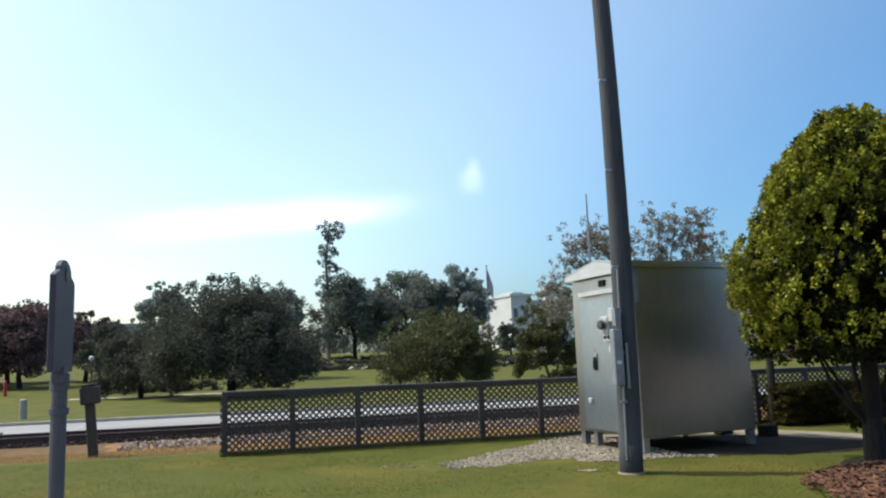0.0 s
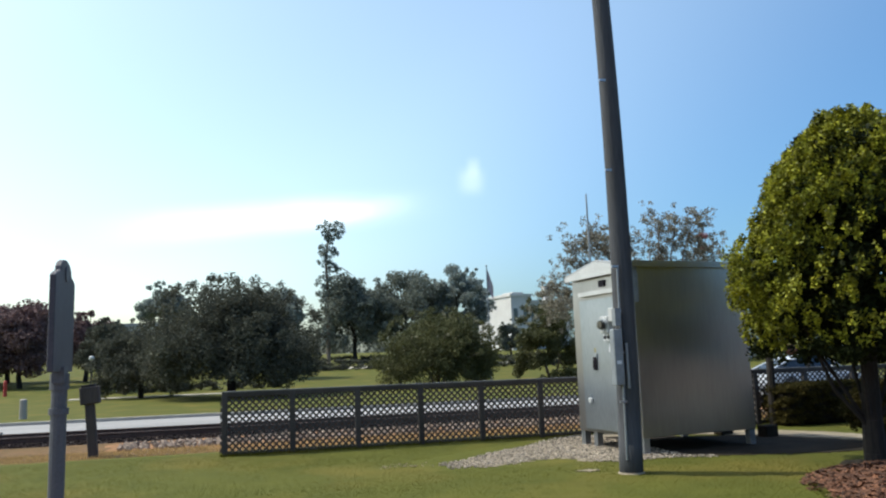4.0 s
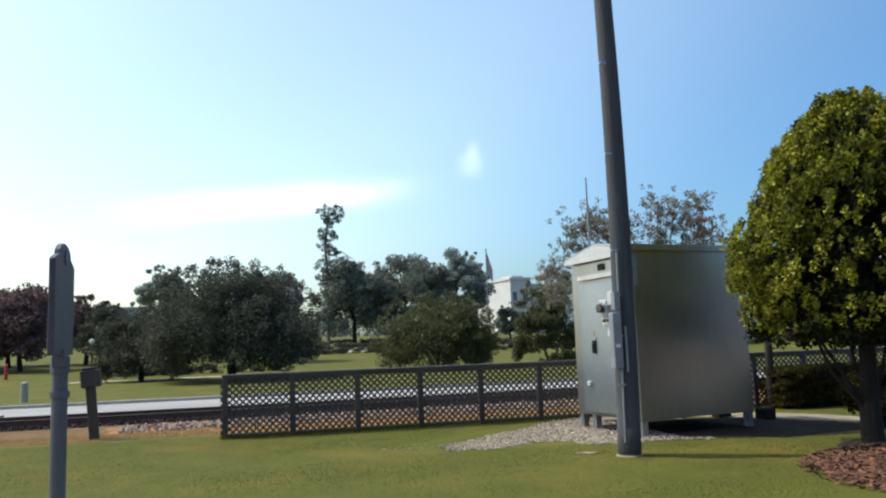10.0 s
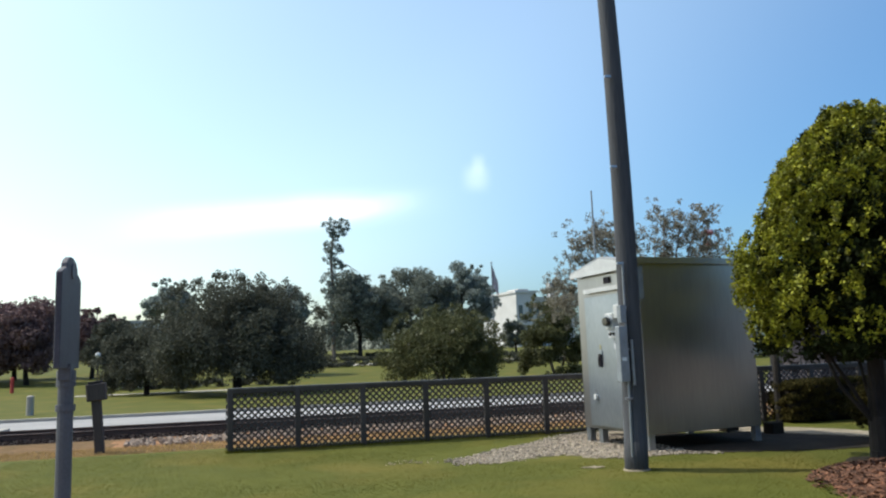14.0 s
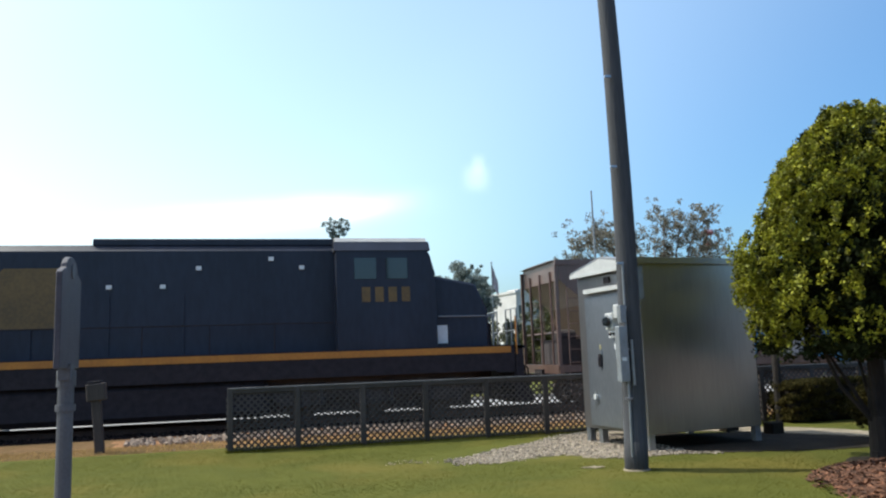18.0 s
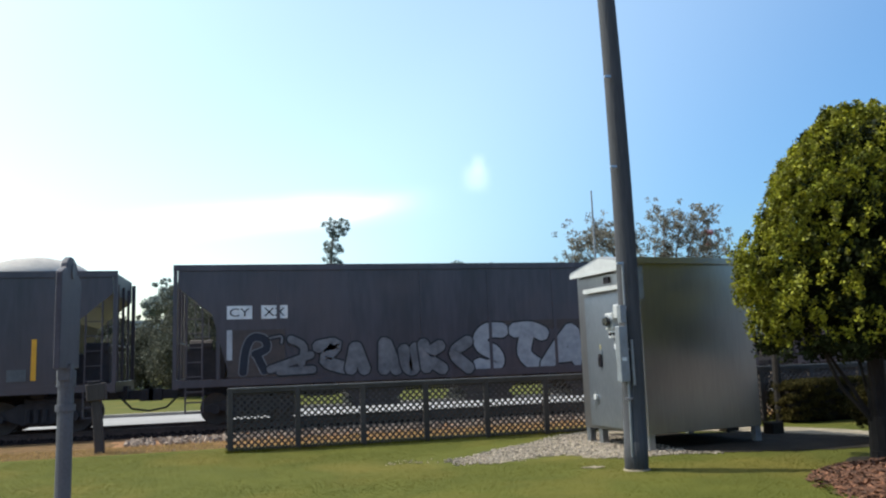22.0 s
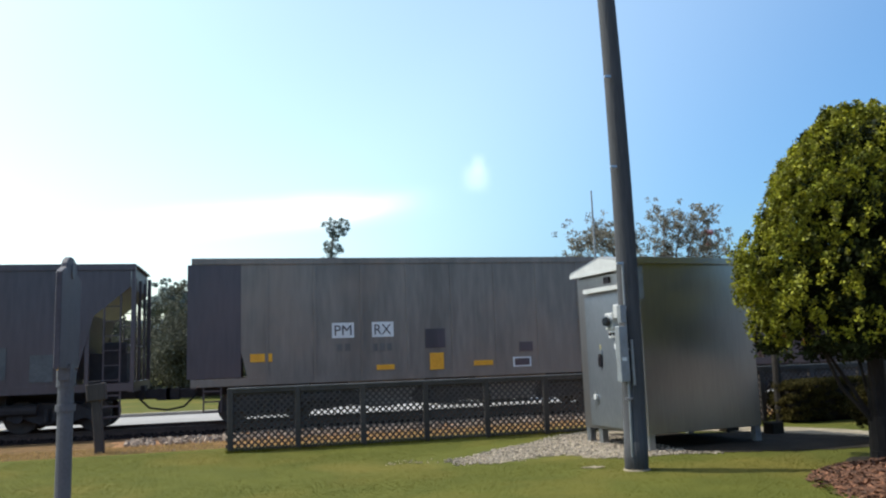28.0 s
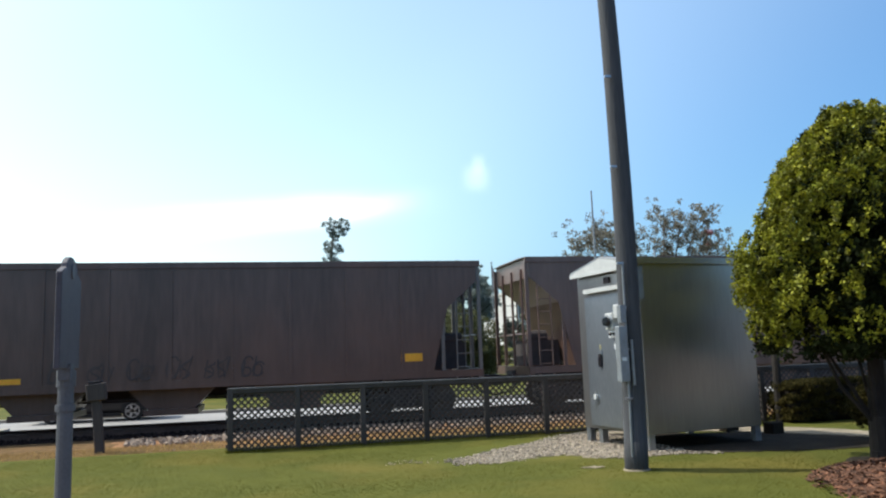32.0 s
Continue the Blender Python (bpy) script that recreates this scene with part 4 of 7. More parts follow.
# park trees: (name, label, x, y, height, spread, clear stem, foliage, leaves, leaf size, seed, trunk, stems, lumps, lump size)
PARK = [
    ("live_oak", "broad dark live oak on the park lawn", -1.2, 50, 7.5, 11.9, 0.5, "leaf_oak", 110000, 0.085, 21, 0.30, 1, 120, 1.35),
    ("live_oak", "dark oak leaning into the broad live oak", -7.2, 56, 5.4, 6.6, 0.2, "leaf_oak", 40000, 0.085, 22, 0.2, 1, 46, 0.9),
    ("live_oak", "smaller dark oak at the side of the lawn", -10.8, 66, 5.8, 5.8, 0.3, "leaf_oak", 26000, 0.10, 27, 0.2, 1, 34, 0.8),
    ("park_tree", "low dome-crowned tree with pale flower tips", 12.64, 53.2, 5.45, 9.3, 0.15, "leaf_green", 90000, 0.075, 23, 0.11, 3, 130, 1.0),
    ("crape_myrtle", "bushy crape myrtle with pale flower heads beyond the fence", 22.8, 57.5, 6.9, 7.0, -0.2, "leaf_green", 34000, 0.09, 24, 0.10, 4, 46, 0.75),
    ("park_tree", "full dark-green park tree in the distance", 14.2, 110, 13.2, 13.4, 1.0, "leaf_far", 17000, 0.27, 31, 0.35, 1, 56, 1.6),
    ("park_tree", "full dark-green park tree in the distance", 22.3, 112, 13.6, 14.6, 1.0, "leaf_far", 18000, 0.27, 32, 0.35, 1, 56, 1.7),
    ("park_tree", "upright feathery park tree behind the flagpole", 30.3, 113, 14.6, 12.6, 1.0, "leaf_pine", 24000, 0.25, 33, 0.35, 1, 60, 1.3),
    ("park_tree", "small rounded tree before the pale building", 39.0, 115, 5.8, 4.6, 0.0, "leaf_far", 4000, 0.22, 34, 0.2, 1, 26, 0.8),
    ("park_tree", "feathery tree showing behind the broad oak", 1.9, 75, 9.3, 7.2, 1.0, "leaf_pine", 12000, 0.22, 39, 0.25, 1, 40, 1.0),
    ("park_tree", "dusky reddish-leaved park tree", -23.5, 86, 8.4, 9.0, 0.3, "leaf_red", 14000, 0.24, 45, 0.25, 1, 46, 1.5),
    ("park_tree", "dusky dark-leaved park tree", -16.0, 84, 7.4, 6.4, 0.3, "leaf_red", 9000, 0.24, 46, 0.25, 1, 36, 1.0),
    ("park_tree", "dusky reddish-leaved park tree", -19.8, 76, 7.9, 8.0, 0.3, "leaf_red", 15000, 0.24, 35, 0.25, 1, 46, 1.3),
    ("park_tree", "dusky reddish-leaved park tree", -27.5, 80, 8.8, 10, 0.5, "leaf_red", 15000, 0.24, 36, 0.25, 1, 46, 1.6),
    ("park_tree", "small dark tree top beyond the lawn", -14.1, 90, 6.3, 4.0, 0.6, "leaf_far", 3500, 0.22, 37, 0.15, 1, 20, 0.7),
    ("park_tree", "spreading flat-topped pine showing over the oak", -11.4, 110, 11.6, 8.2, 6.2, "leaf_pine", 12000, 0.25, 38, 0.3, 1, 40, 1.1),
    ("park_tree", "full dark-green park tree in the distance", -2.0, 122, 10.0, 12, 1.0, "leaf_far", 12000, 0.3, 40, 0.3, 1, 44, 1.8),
    ("park_tree", "full dark-green park tree in the distance", 47, 78, 8.4, 10, 1.4, "leaf_green", 10000, 0.24, 41, 0.25, 1, 36, 1.6),
    ("park_tree", "dark park tree at the edge of the lawn", 60, 72, 8.6, 11, 1.4, "leaf_green", 10000, 0.24, 42, 0.25, 1, 36, 1.6),
    ("park_tree", "dark park tree at the edge of the lawn", 70, 90, 9.6, 13, 1.4, "leaf_green", 10000, 0.26, 44, 0.25, 1, 36, 1.8),
]
for nm, lb, x, y, h, wd, clr, mt, cnt, sz, sd, tr, st, nl_, sm in PARK:
    if sz > 0.2:
        cnt, sz = int(cnt * 1.8), sz * 0.72
    t = tree(nm, lb, x, y, ground_z(x, y), h, wd, clr, mt, cnt, sz, sd, tr, stems=st, nl=nl_, small=sm, bark="pale_bark" if st > 2 else "bark", fill=0.15, round_top=y < 60 or y == 110 and x < 0)
    if st > 2:
        rng = random.Random(sd + 5)
        tips = lumps(rng, (0, 0, clr + (h - clr) * 0.48), (wd / 2 * 1.02, wd / 2 * 1.02, (h - clr) * 0.5), 46, 0.12, -0.5)
        leaves("flower_heads", tips, 1500, 0.07, M["cream"], t, sd + 9, 0.1)

# low clipped hedges and paths across the park
for x0, x1, y, hh, dp in ((-9.5, 2.5, 62.5, 0.6, 1.0), (6, 21, 98.5, 0.8, 1.2), (5, 20, 87.5, 0.5, 0.8), (4, 30, 112, 0.8, 1.2), (26, 48, 82, 0.7, 1.0), (30, 52, 100, 0.7, 1.0)):
    z = ground_z(0, y)
    hd = thing("park_hedge", "long low dark clipped hedge in the park", "hedge", pose(0, y, z), group="clipped park hedges")
    rng = random.Random(int(y))
    cl = [((rng.uniform(x0, x1), rng.uniform(-dp / 2, dp / 2), rng.uniform(0.1, hh)), (0.5, 0.4, 0.25)) for _ in range(int((x1 - x0) * 4))]
    leaves("foliage", cl, int((x1 - x0) * 330), 0.12, M["leaf_oak"], hd, int(y) + 3, 0.1)
for k, (x0, x1, y0, y1) in enumerate(((-12, 1, 57.0, 58.4), (4, 70, 90.5, 95.5))):
    z0, z1 = ground_z(0, y0), ground_z(0, y1)
    pth = raw("path", [(x0, y0, z0 + 0.03), (x1, y0, z0 + 0.03), (x1, y1, z1 + 0.03), (x0, y1, z1 + 0.03), (x0, y0, z0 - 0.2), (x1, y0, z0 - 0.2), (x1, y1, z1 - 0.2), (x0, y1, z1 - 0.2)],
              [(0, 1, 2, 3), (4, 7, 6, 5), (0, 4, 5, 1), (1, 5, 6, 2), (2, 6, 7, 3), (3, 7, 4, 0)], M["concrete"])
    tagged(pth, "pale concrete footpath across the park", "path", kind="structure")


def build_pine():
    t = thing("tall_pine", "tall thin pine with tufted, crooked crown", "tree", pose(10.35, 109, ground_z(0, 109)))
    bm = bmesh.new()
    limb(bm, [Vector((0, 0, -0.2)), Vector((0.1, 0, 9)), Vector((-0.2, 0, 14)), Vector((0.4, 0, 19.6))], 0.3, 0.1, 8)
    # pale bark lightens the far trunk the way haze would
    part("trunk", bm, M["pale_bark"], t)
    rough = [((-0.3, 0, 21.0), (1.0, 1, 0.8)), ((1.7, 0, 20.8), (1.0, 1, 0.9)), ((0.9, 0, 19.6), (1.3, 1, 0.7)), ((0.3, 0, 19.3), (0.8, 0.8, 0.7)), ((-0.4, 0, 17.5), (1.0, 1, 0.9)), ((0.5, 0, 17.0), (1.0, 1, 0.8)), ((-0.5, 0, 15.6), (1.0, 1, 0.8)), ((0.8, 0, 14.6), (0.9, 0.8, 0.6)), ((-0.6, 0, 12.8), (1.1, 1, 1.1)), ((0.5, 0, 11.8), (1.1, 1, 1.1)), ((-0.3, 0, 10.4), (1.2, 1, 1.3)), ((0.3, 0, 8.8), (1.2, 1.0, 1.3)), ((-0.2, 0, 7.2), (1.3, 1.0, 1.3)), ((0.2, 0, 5.4), (1.3, 1.0, 1.4)), ((0.0, 0, 3.6), (1.2, 1.0, 1.2))]
    rng = random.Random(52)
    cl = []
    for c, r in rough:
        cl += lumps(rng, (c[0], c[1], c[2] * 0.915), (r[0] * 1.25, r[1], r[2] * 1.3), 24, 0.32, -1)
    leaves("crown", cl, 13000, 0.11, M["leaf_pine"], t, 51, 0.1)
    bm = bmesh.new()
    limb(bm, [Vector((0, 0, 13.4)), Vector((2.0, 0, 13.4)), Vector((3.6, 0, 12.3))], 0.1, 0.04, 5)
    part("limb", bm, M["pale_bark"], t)


build_pine()


def build_woods():
    """Far woods that close the park: one uncountable mass of foliage."""
    rng = random.Random(77)
    cl = []
    for i in range(260):
        x = -170 + 430 * i / 260
        h = 7.5 + 2.5 * noise.noise((x * 0.05, 3, 0)) + rng.uniform(-1, 1)
        for k in range(3):
            cl.append(((x + rng.uniform(-2, 2), 205 + rng.uniform(-5, 5), 3.7 + h * (0.15 + 0.3 * k)), (2.4, 2.0, 1.9)))
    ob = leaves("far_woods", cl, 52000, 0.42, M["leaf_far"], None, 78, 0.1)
    tagged(ob, "continuous dark woods at the far side of the park", "woods", kind="stuff")


build_woods()


def build_myrtle():
    """The flowering tree whose top shows over the shed."""
    t = thing("crape_myrtle", "airy crape myrtle with pink blossom behind the shed", "tree", pose(24.15, 43, FAR))
    rng = random.Random(61)
    cl, bl = [], []
    tips = [(-5.4, 8.2), (-4.6, 9.0), (-3.5, 9.3), (-2.6, 8.6), (-1.2, 9.4), (0.1, 10.1), (1.4, 9.7), (2.5, 10.2), (3.4, 8.9), (4.3, 8.3), (-6.6, 6.2), (-6.0, 5.4), (-5.2, 6.6), (-6.9, 5.0), (-4.0, 7.4), (-2.0, 7.6), (0.5, 8.4), (2.2, 8.0)]
    for s, (tx, tz) in enumerate(tips):
        tip = Vector((tx, rng.uniform(-1.2, 1.2), tz))
        bm = bmesh.new()
        limb(bm, [Vector((0.25 * math.cos(s), 0.25 * math.sin(s), -0.1)), Vector((tip.x * 0.28, tip.y * 0.3, 3.2)), tip.lerp(Vector((0, 0, 3)), 0.3), tip], 0.10, 0.02, 6)
        part("stem", bm, M["pale_bark"], t)
        for k in range(60):
            q = tip + Vector((rng.gauss(0, 0.55), rng.gauss(0, 0.5), rng.gauss(-0.5, 0.55)))
            cl.append((q, (0.24, 0.24, 0.2)))
            if k < 9:
                bm = bmesh.new()
                limb(bm, [tip.lerp(Vector((0, 0, 3)), 0.18), q], 0.02, 0.008, 4)
                part("twig", bm, M["pale_bark"], t)
        if s in (8, 9):
            bl.append((tip + Vector((0, 0, 0.1)), (0.35, 0.3, 0.22)))
    cl += lumps(rng, (-0.5, 0, 5.0), (4.4, 2.0, 2.6), 40, 0.8, -1)
    leaves("crown", cl, 34000, 0.075, M["leaf_myrtle"], t, 62, 0.05)
    leaves("blossom", bl, 160, 0.10, M["blossom"], t, 63, 0.2)


build_myrtle()


def build_flagpole():
    f = thing("flagpole", "white flagpole with a limp hanging flag", "flagpole", pose(16.55, 53.5, FAR))
    part("pole", rod((0, 0, -0.1), (0, 0, 8.4), 0.06, 0.035, 10), M["grey_metal"], f)
    bm = bmesh.new()
    ball(bm, (0, 0, 8.45), 0.07)
    part("finial", bm, M["grey_metal"], f)
    bm = bmesh.new()
    for k in range(7):
        prism(bm, [(0.04 + 0.06 * k, 0.03 * math.sin(k * 1.9)), (0.10 + 0.06 * k, 0.03 * math.sin(k * 1.9 + 1.9)), (0.10 + 0.06 * k, 0.03 * math.sin(k * 1.9 + 1.9) + 0.01), (0.04 + 0.06 * k, 0.03 * math.sin(k * 1.9) + 0.01)], 6.7 - 0.12 * k, 8.2 - 0.19 * k, "z")
    part("flag", bm, M["flag"], f, "faded limp flag")


build_flagpole()


def build_hall():
    """The pale flat-roofed building behind the trees."""
    b = thing("white_building", "pale flat-roofed two-storey building behind the trees", "building", pose(53.4, 150, 2.5, 0, 0, 12))
    part("wall", slab(-2.3, 2.4, 0, 14, 0, 11.4), M["masonry"], b)
    part("parapet", slab(-2.5, 2.6, -0.2, 14.2, 11.4, 11.9), M["masonry"], b)
    part("attic", slab(-1.4, 1.2, 0.8, 5, 11.9, 12.3), M["masonry"], b)
    part("side_wing", slab(2.4, 12.5, 1.2, 14, 0, 10.3), M["masonry"], b)
    part("wing_cornice", slab(2.4, 12.7, 1.0, 14.2, 10.3, 10.7), M["masonry"], b)
    part("chimney", slab(7.3, 8.8, 2.2, 3.4, 10.7, 13.8), M["masonry"], b)
    for x, y in ((-1.3, 0.0), (1.0, 0.0), (3.6, 1.2), (5.8, 1.2), (8.0, 1.2), (10.2, 1.2)):
        for z in (1.6, 6.3):
            w = part("window", slab(x - 0.45, x + 0.45, y - 0.06, y + 0.05, z, z + 2.6), M["window"], b)
            part("sill", slab(x - 0.55, x + 0.55, y - 0.2, y, z - 0.15, z), M["masonry"], w)
            part("lintel", slab(x - 0.55, x + 0.55, y - 0.12, y, z + 2.6, z + 2.8), M["masonry"], w)
    h = thing("low_building", "low pale building glimpsed between the park trees", "building", pose(-24, 165, 3.0, 0, 0, 4))
    part("wall", slab(-10, 14, 0, 12, 0, 7.2), M["masonry"], h)
    part("roof", slab(-10.4, 14.4, -0.4, 12.4, 7.2, 7.9), M["placard"], h)


build_hall()

# ---- train ----
TRAIN_V, TRAIN_D = 15.58, 0.11


def train_x(t):
    d = 19.0 - t
    return TRAIN_V * d - (TRAIN_D * d * d if d > 0 else 0)


WAGONS = []
SIDE = -1.59          # near face of a wagon's side


def bogie(parent, x, wheel_mesh, frame_mesh):
    b = new("bogie", frame_mesh)
    b.parent = parent
    b.matrix_basis = pose(x, 0, 0)
    for s in (-0.88, 0.88):
        w = new("wheelset", wheel_mesh)
        w.parent = b
        w.matrix_basis = pose(s, 0, 0.42)
        WHEELS.append((w, s, 0.42, parent))


WHEELS = []


def wheel_bmesh(r=0.42):
    bm = bmesh.new()
    for y in (-0.80, 0.66):
        tube(bm, (0, y, 0), (0, y + 0.14, 0), r, r, 20)
        tube(bm, (0, y - 0.03, 0), (0, y + 0.17, 0), r * 0.32, r * 0.32, 10)
        for k in range(3):
            a = k * 2.09
            tube(bm, (r * 0.62 * math.cos(a), y - 0.012, r * 0.62 * math.sin(a)), (r * 0.62 * math.cos(a), y + 0.152, r * 0.62 * math.sin(a)), r * 0.1, r * 0.1, 8)
    tube(bm, (0, -0.8, 0), (0, 0.8, 0), 0.08, 0.08, 8)
    return bm


def bogie_bmesh():
    bm = bmesh.new()
    for y in (-1.08, 0.98):
        prism(bm, [(-1.15, 0.34), (-1.15, 0.52), (-0.75, 0.60), (-0.4, 0.78), (0.4, 0.78), (0.75, 0.60), (1.15, 0.52), (1.15, 0.34), (0.72, 0.38), (0.35, 0.24), (-0.35, 0.24), (-0.72, 0.38)], y, y + 0.10)
        for k in (-0.2, 0, 0.2):
            tube(bm, (k, y - 0.03, 0.3), (k, y - 0.03, 0.62), 0.07, 0.07, 8)
        for k in (-0.88, 0.88):
            tube(bm, (k, y - 0.06, 0.42), (k, y + 0.14, 0.42), 0.13, 0.13, 10)
    box(bm, -0.2, 0.2, -1.0, 1.0, 0.45, 0.75)
    box(bm, -1.1, 1.1, -0.66, 0.62, 0.16, 0.7)
    return bm


WHEEL_MESH = mesh_of("wheelset", wheel_bmesh(), M["wheel"])
BOGIE_MESH = mesh_of("bogie", bogie_bmesh(), M["truck"])


def ladder(parent, x, y, z0, z1, mat):
    bm = bmesh.new()
    for dx in (-0.2, 0.2):
        tube(bm, (x + dx, y, z0), (x + dx, y, z1), 0.022, 0.022, 6)
    k = z0 + 0.2
    while k < z1:
        tube(bm, (x - 0.2, y, k), (x + 0.2, y, k), 0.014, 0.014, 5)
        k += 0.38
    return part("ladder", bm, mat, parent)


def hopper(s0, s1, top, paint, label, ribs=(), rib_mat=None, opened=False, end_mat=None, belly=0.27, airy=False, slide=0.0):
    """A hopper wagon between two places along the train; its own middle is x = 0, rail tops z = 0."""
    L = s1 - s0
    h = L / 2
    w = thing("hopper_wagon", label, "railway wagon", pose((s0 + s1) / 2, TRACK_Y, 0), group="wagons of the freight train")
    P = M[paint]
    E = M[end_mat] if end_mat else P
    e = h - 0.12
    bm = bmesh.new()
    prism(bm, [(-e, top), (e, top), (e, top - 0.6), (h - 1.0, top - 1.35), (h - 1.45, 1.22), (-h + 1.45, 1.22), (-h + 1.0, top - 1.35), (-e, top - 0.6)], SIDE, -SIDE)
    part("body", bm, P, w)
    part("side_sill", slab(-h, h, SIDE - 0.02, SIDE + 0.10, 1.02, 1.22), P, w)
    again(w.children[-1], w, pose(0, -2 * SIDE - 0.08, 0))
    part("centre_sill", slab(-h - 0.1, h + 0.1, -0.3, 0.3, 0.75, 1.1), M["truck"], w)
    # top chord and roof
    part("top_chord", slab(-h, h, SIDE - 0.035, SIDE + 0.05, top - 0.16, top), P, w)
    if opened:
        for c in (-1.75, 1.58, 3.95):
            bm = bmesh.new()
            bmesh.ops.create_uvsphere(bm, u_segments=24, v_segments=14, radius=1, matrix=Matrix.Translation((c, 0, top - 0.1)) @ Matrix.Diagonal((1.5, 1.3, 0.64, 1)))
            for v in bm.verts:
                v.co.z += 0.05 * noise.noise(v.co * 2.0)
            part("gravel_load", bm, M["load"], w, "heaped pale gravel", smooth=True)
    else:
        bm = bmesh.new()
        prism(bm, [(SIDE - 0.02, top), (-SIDE + 0.02, top), (-0.6 * SIDE, top + 0.03), (0.6 * SIDE, top + 0.03)], -h + 0.02, h - 0.02, "x")
        part("roof", bm, P, w)
        bm = bmesh.new()
        box(bm, -h + 0.5, h - 0.5, -0.55, 0.55, top + 0.03, top + 0.09)
        part("hatch_cover", bm, P, w)
    # slim vertical seams or ribs
    for x in ribs:
        rw, rd = (0.105, 0.09) if rib_mat else (0.045, 0.022)
        part("rib", slab(x - rw, x + rw, SIDE - rd, SIDE + 0.02, 1.12, top - 0.14), rib_mat or P, w)
    for sg in (-1, 1):
        x = sg * h
        for y in (SIDE + 0.02, -SIDE - 0.10):
            part("corner_post", slab(min(x, x - sg * 0.10), max(x, x - sg * 0.10), y, y + 0.08, 1.1, top - 0.1), E, w)
            part("brace_post", slab(x - sg * 1.15 - 0.05, x - sg * 1.15 + 0.05, y, y + 0.08, 1.1, top - 1.15), E, w)
            ladder(w, x - sg * 0.55, y, 1.1, top - 0.2, E)
        part("end_sill", slab(min(x, x - sg * 0.15), max(x, x - sg * 0.15), SIDE, -SIDE, 0.98, 1.24), E, w)
        bm = bmesh.new()
        for y in (-0.9, 0, 0.9):
            tube(bm, (x - sg * 0.1, y, 1.2), (x - sg * 0.1, y, top - 0.3), 0.04, 0.04, 6)
        tube(bm, (x - sg * 0.15, SIDE + 0.1, 2.2), (x - sg * 0.15, -SIDE - 0.1, 2.2), 0.03, 0.03, 6)
        part("end_frame", bm, E, w)
        bm = bmesh.new()
        box(bm, min(x - sg * 0.3, x - sg * 1.3), max(x - sg * 0.3, x - sg * 1.3), -0.75, 0.75, 1.24, 2.0)
        tube(bm, (x - sg * 0.35, -0.5, 2.1), (x - sg * 0.95, -0.5, 2.1), 0.2, 0.2, 12)
        part("brake_gear", bm, M["truck"], w)
        bm = bmesh.new()
        box(bm, min(x, x + sg * 0.62), max(x, x + sg * 0.62), -0.12, 0.12, 0.72, 0.98)
        box(bm, min(x + sg * 0.4, x + sg * 0.75), max(x + sg * 0.4, x + sg * 0.75), -0.18, 0.18, 0.68, 1.0)
        part("coupler", bm, M["truck"], w)
        bm = bmesh.new()
        pts = [Vector((x - sg * 0.1, -0.4, 0.85)), Vector((x + sg * 0.25, -0.45, 0.5)), Vector((x + sg * 0.7, -0.4, 0.42))]
        limb(bm, pts, 0.03, 0.03, 6)
        part("brake_hose", bm, M["rubber"], w)
        bm = bmesh.new()
        for k in (0.35, 0.62, 0.89):
            box(bm, x - sg * 0.55 - 0.22, x - sg * 0.55 + 0.22, SIDE, SIDE + 0.05, k, k + 0.04)
        for dx in (-0.22, 0.22):
            box(bm, x - sg * 0.55 + dx - 0.02, x - sg * 0.55 + dx + 0.02, SIDE, SIDE + 0.04, 0.35, 1.1)
        part("step", bm, E, w)
        bogie(w, sg * (h - 1.95), WHEEL_MESH, BOGIE_MESH)
    # underframe, brake rigging and discharge hoppers
    bm = bmesh.new()
    if airy:
        tube(bm, (-h + 2.6, -0.55, 0.72), (h - 2.6, -0.55, 0.72), 0.03, 0.03, 6)
        tube(bm, (-h + 3.0, 0.5, 0.66), (h - 3.0, 0.5, 0.66), 0.022, 0.022, 6)
        for k in (-0.3, 0.32):
            tube(bm, (k * L, -0.9, 0.78), (k * L + 0.8, -0.9, 0.78), 0.15, 0.15, 10)
            box(bm, k * L + 0.2, k * L + 0.5, -1.2, -0.7, 0.9, 1.1)
    else:
        reach = h - 3.15
        low = [(reach - 2 * reach * k / 14, belly if k % 3 else belly + 0.1) for k in range(15)]
        prism(bm, [(-reach, 1.1), (reach, 1.1)] + low, -0.95, 0.95)
        for k in (-0.3, 0.3):
            tube(bm, (k * L, -1.15, 0.62), (k * L + 1.1, -1.15, 0.62), 0.14, 0.14, 10)
    part("underframe", bm, M["truck"], w)
    for c in ((-0.19, 0.0, 0.19) if L > 15 else (-0.13, 0.13)):
        x = c * L
        bm = bmesh.new()
        prism(bm, [(x - 1.3, 1.22), (x + 1.3, 1.22), (x + 0.6, 0.48), (x - 0.6, 0.48)], -1.1, 1.1)
        box(bm, x - 0.7, x + 0.7, -1.2, 1.2, 0.32, 0.48)
        part("discharge_hopper", bm, P, w, at=pose(0, 0, 0 if belly < 0.5 or airy else 0.42))
    for c in w.children:
        c.matrix_basis = Matrix.Translation((slide, 0, 0)) @ c.matrix_basis
    WAGONS.append((w, (s0 + s1) / 2))
    return w


LAYERS = {}


def layer(w):
    """The next coat of paint on a wagon's side: each lies a little in front of the last."""
    LAYERS[w.name] = LAYERS.get(w.name, 0) + 1
    return SIDE - 0.004 - 0.0011 * LAYERS[w.name]


def decal(w, name, x0, x1, z0, z1, mat, label=""):
    return part(name, slab(x0, x1, layer(w), SIDE + 0.01, z0, z1), M[mat], w, label)


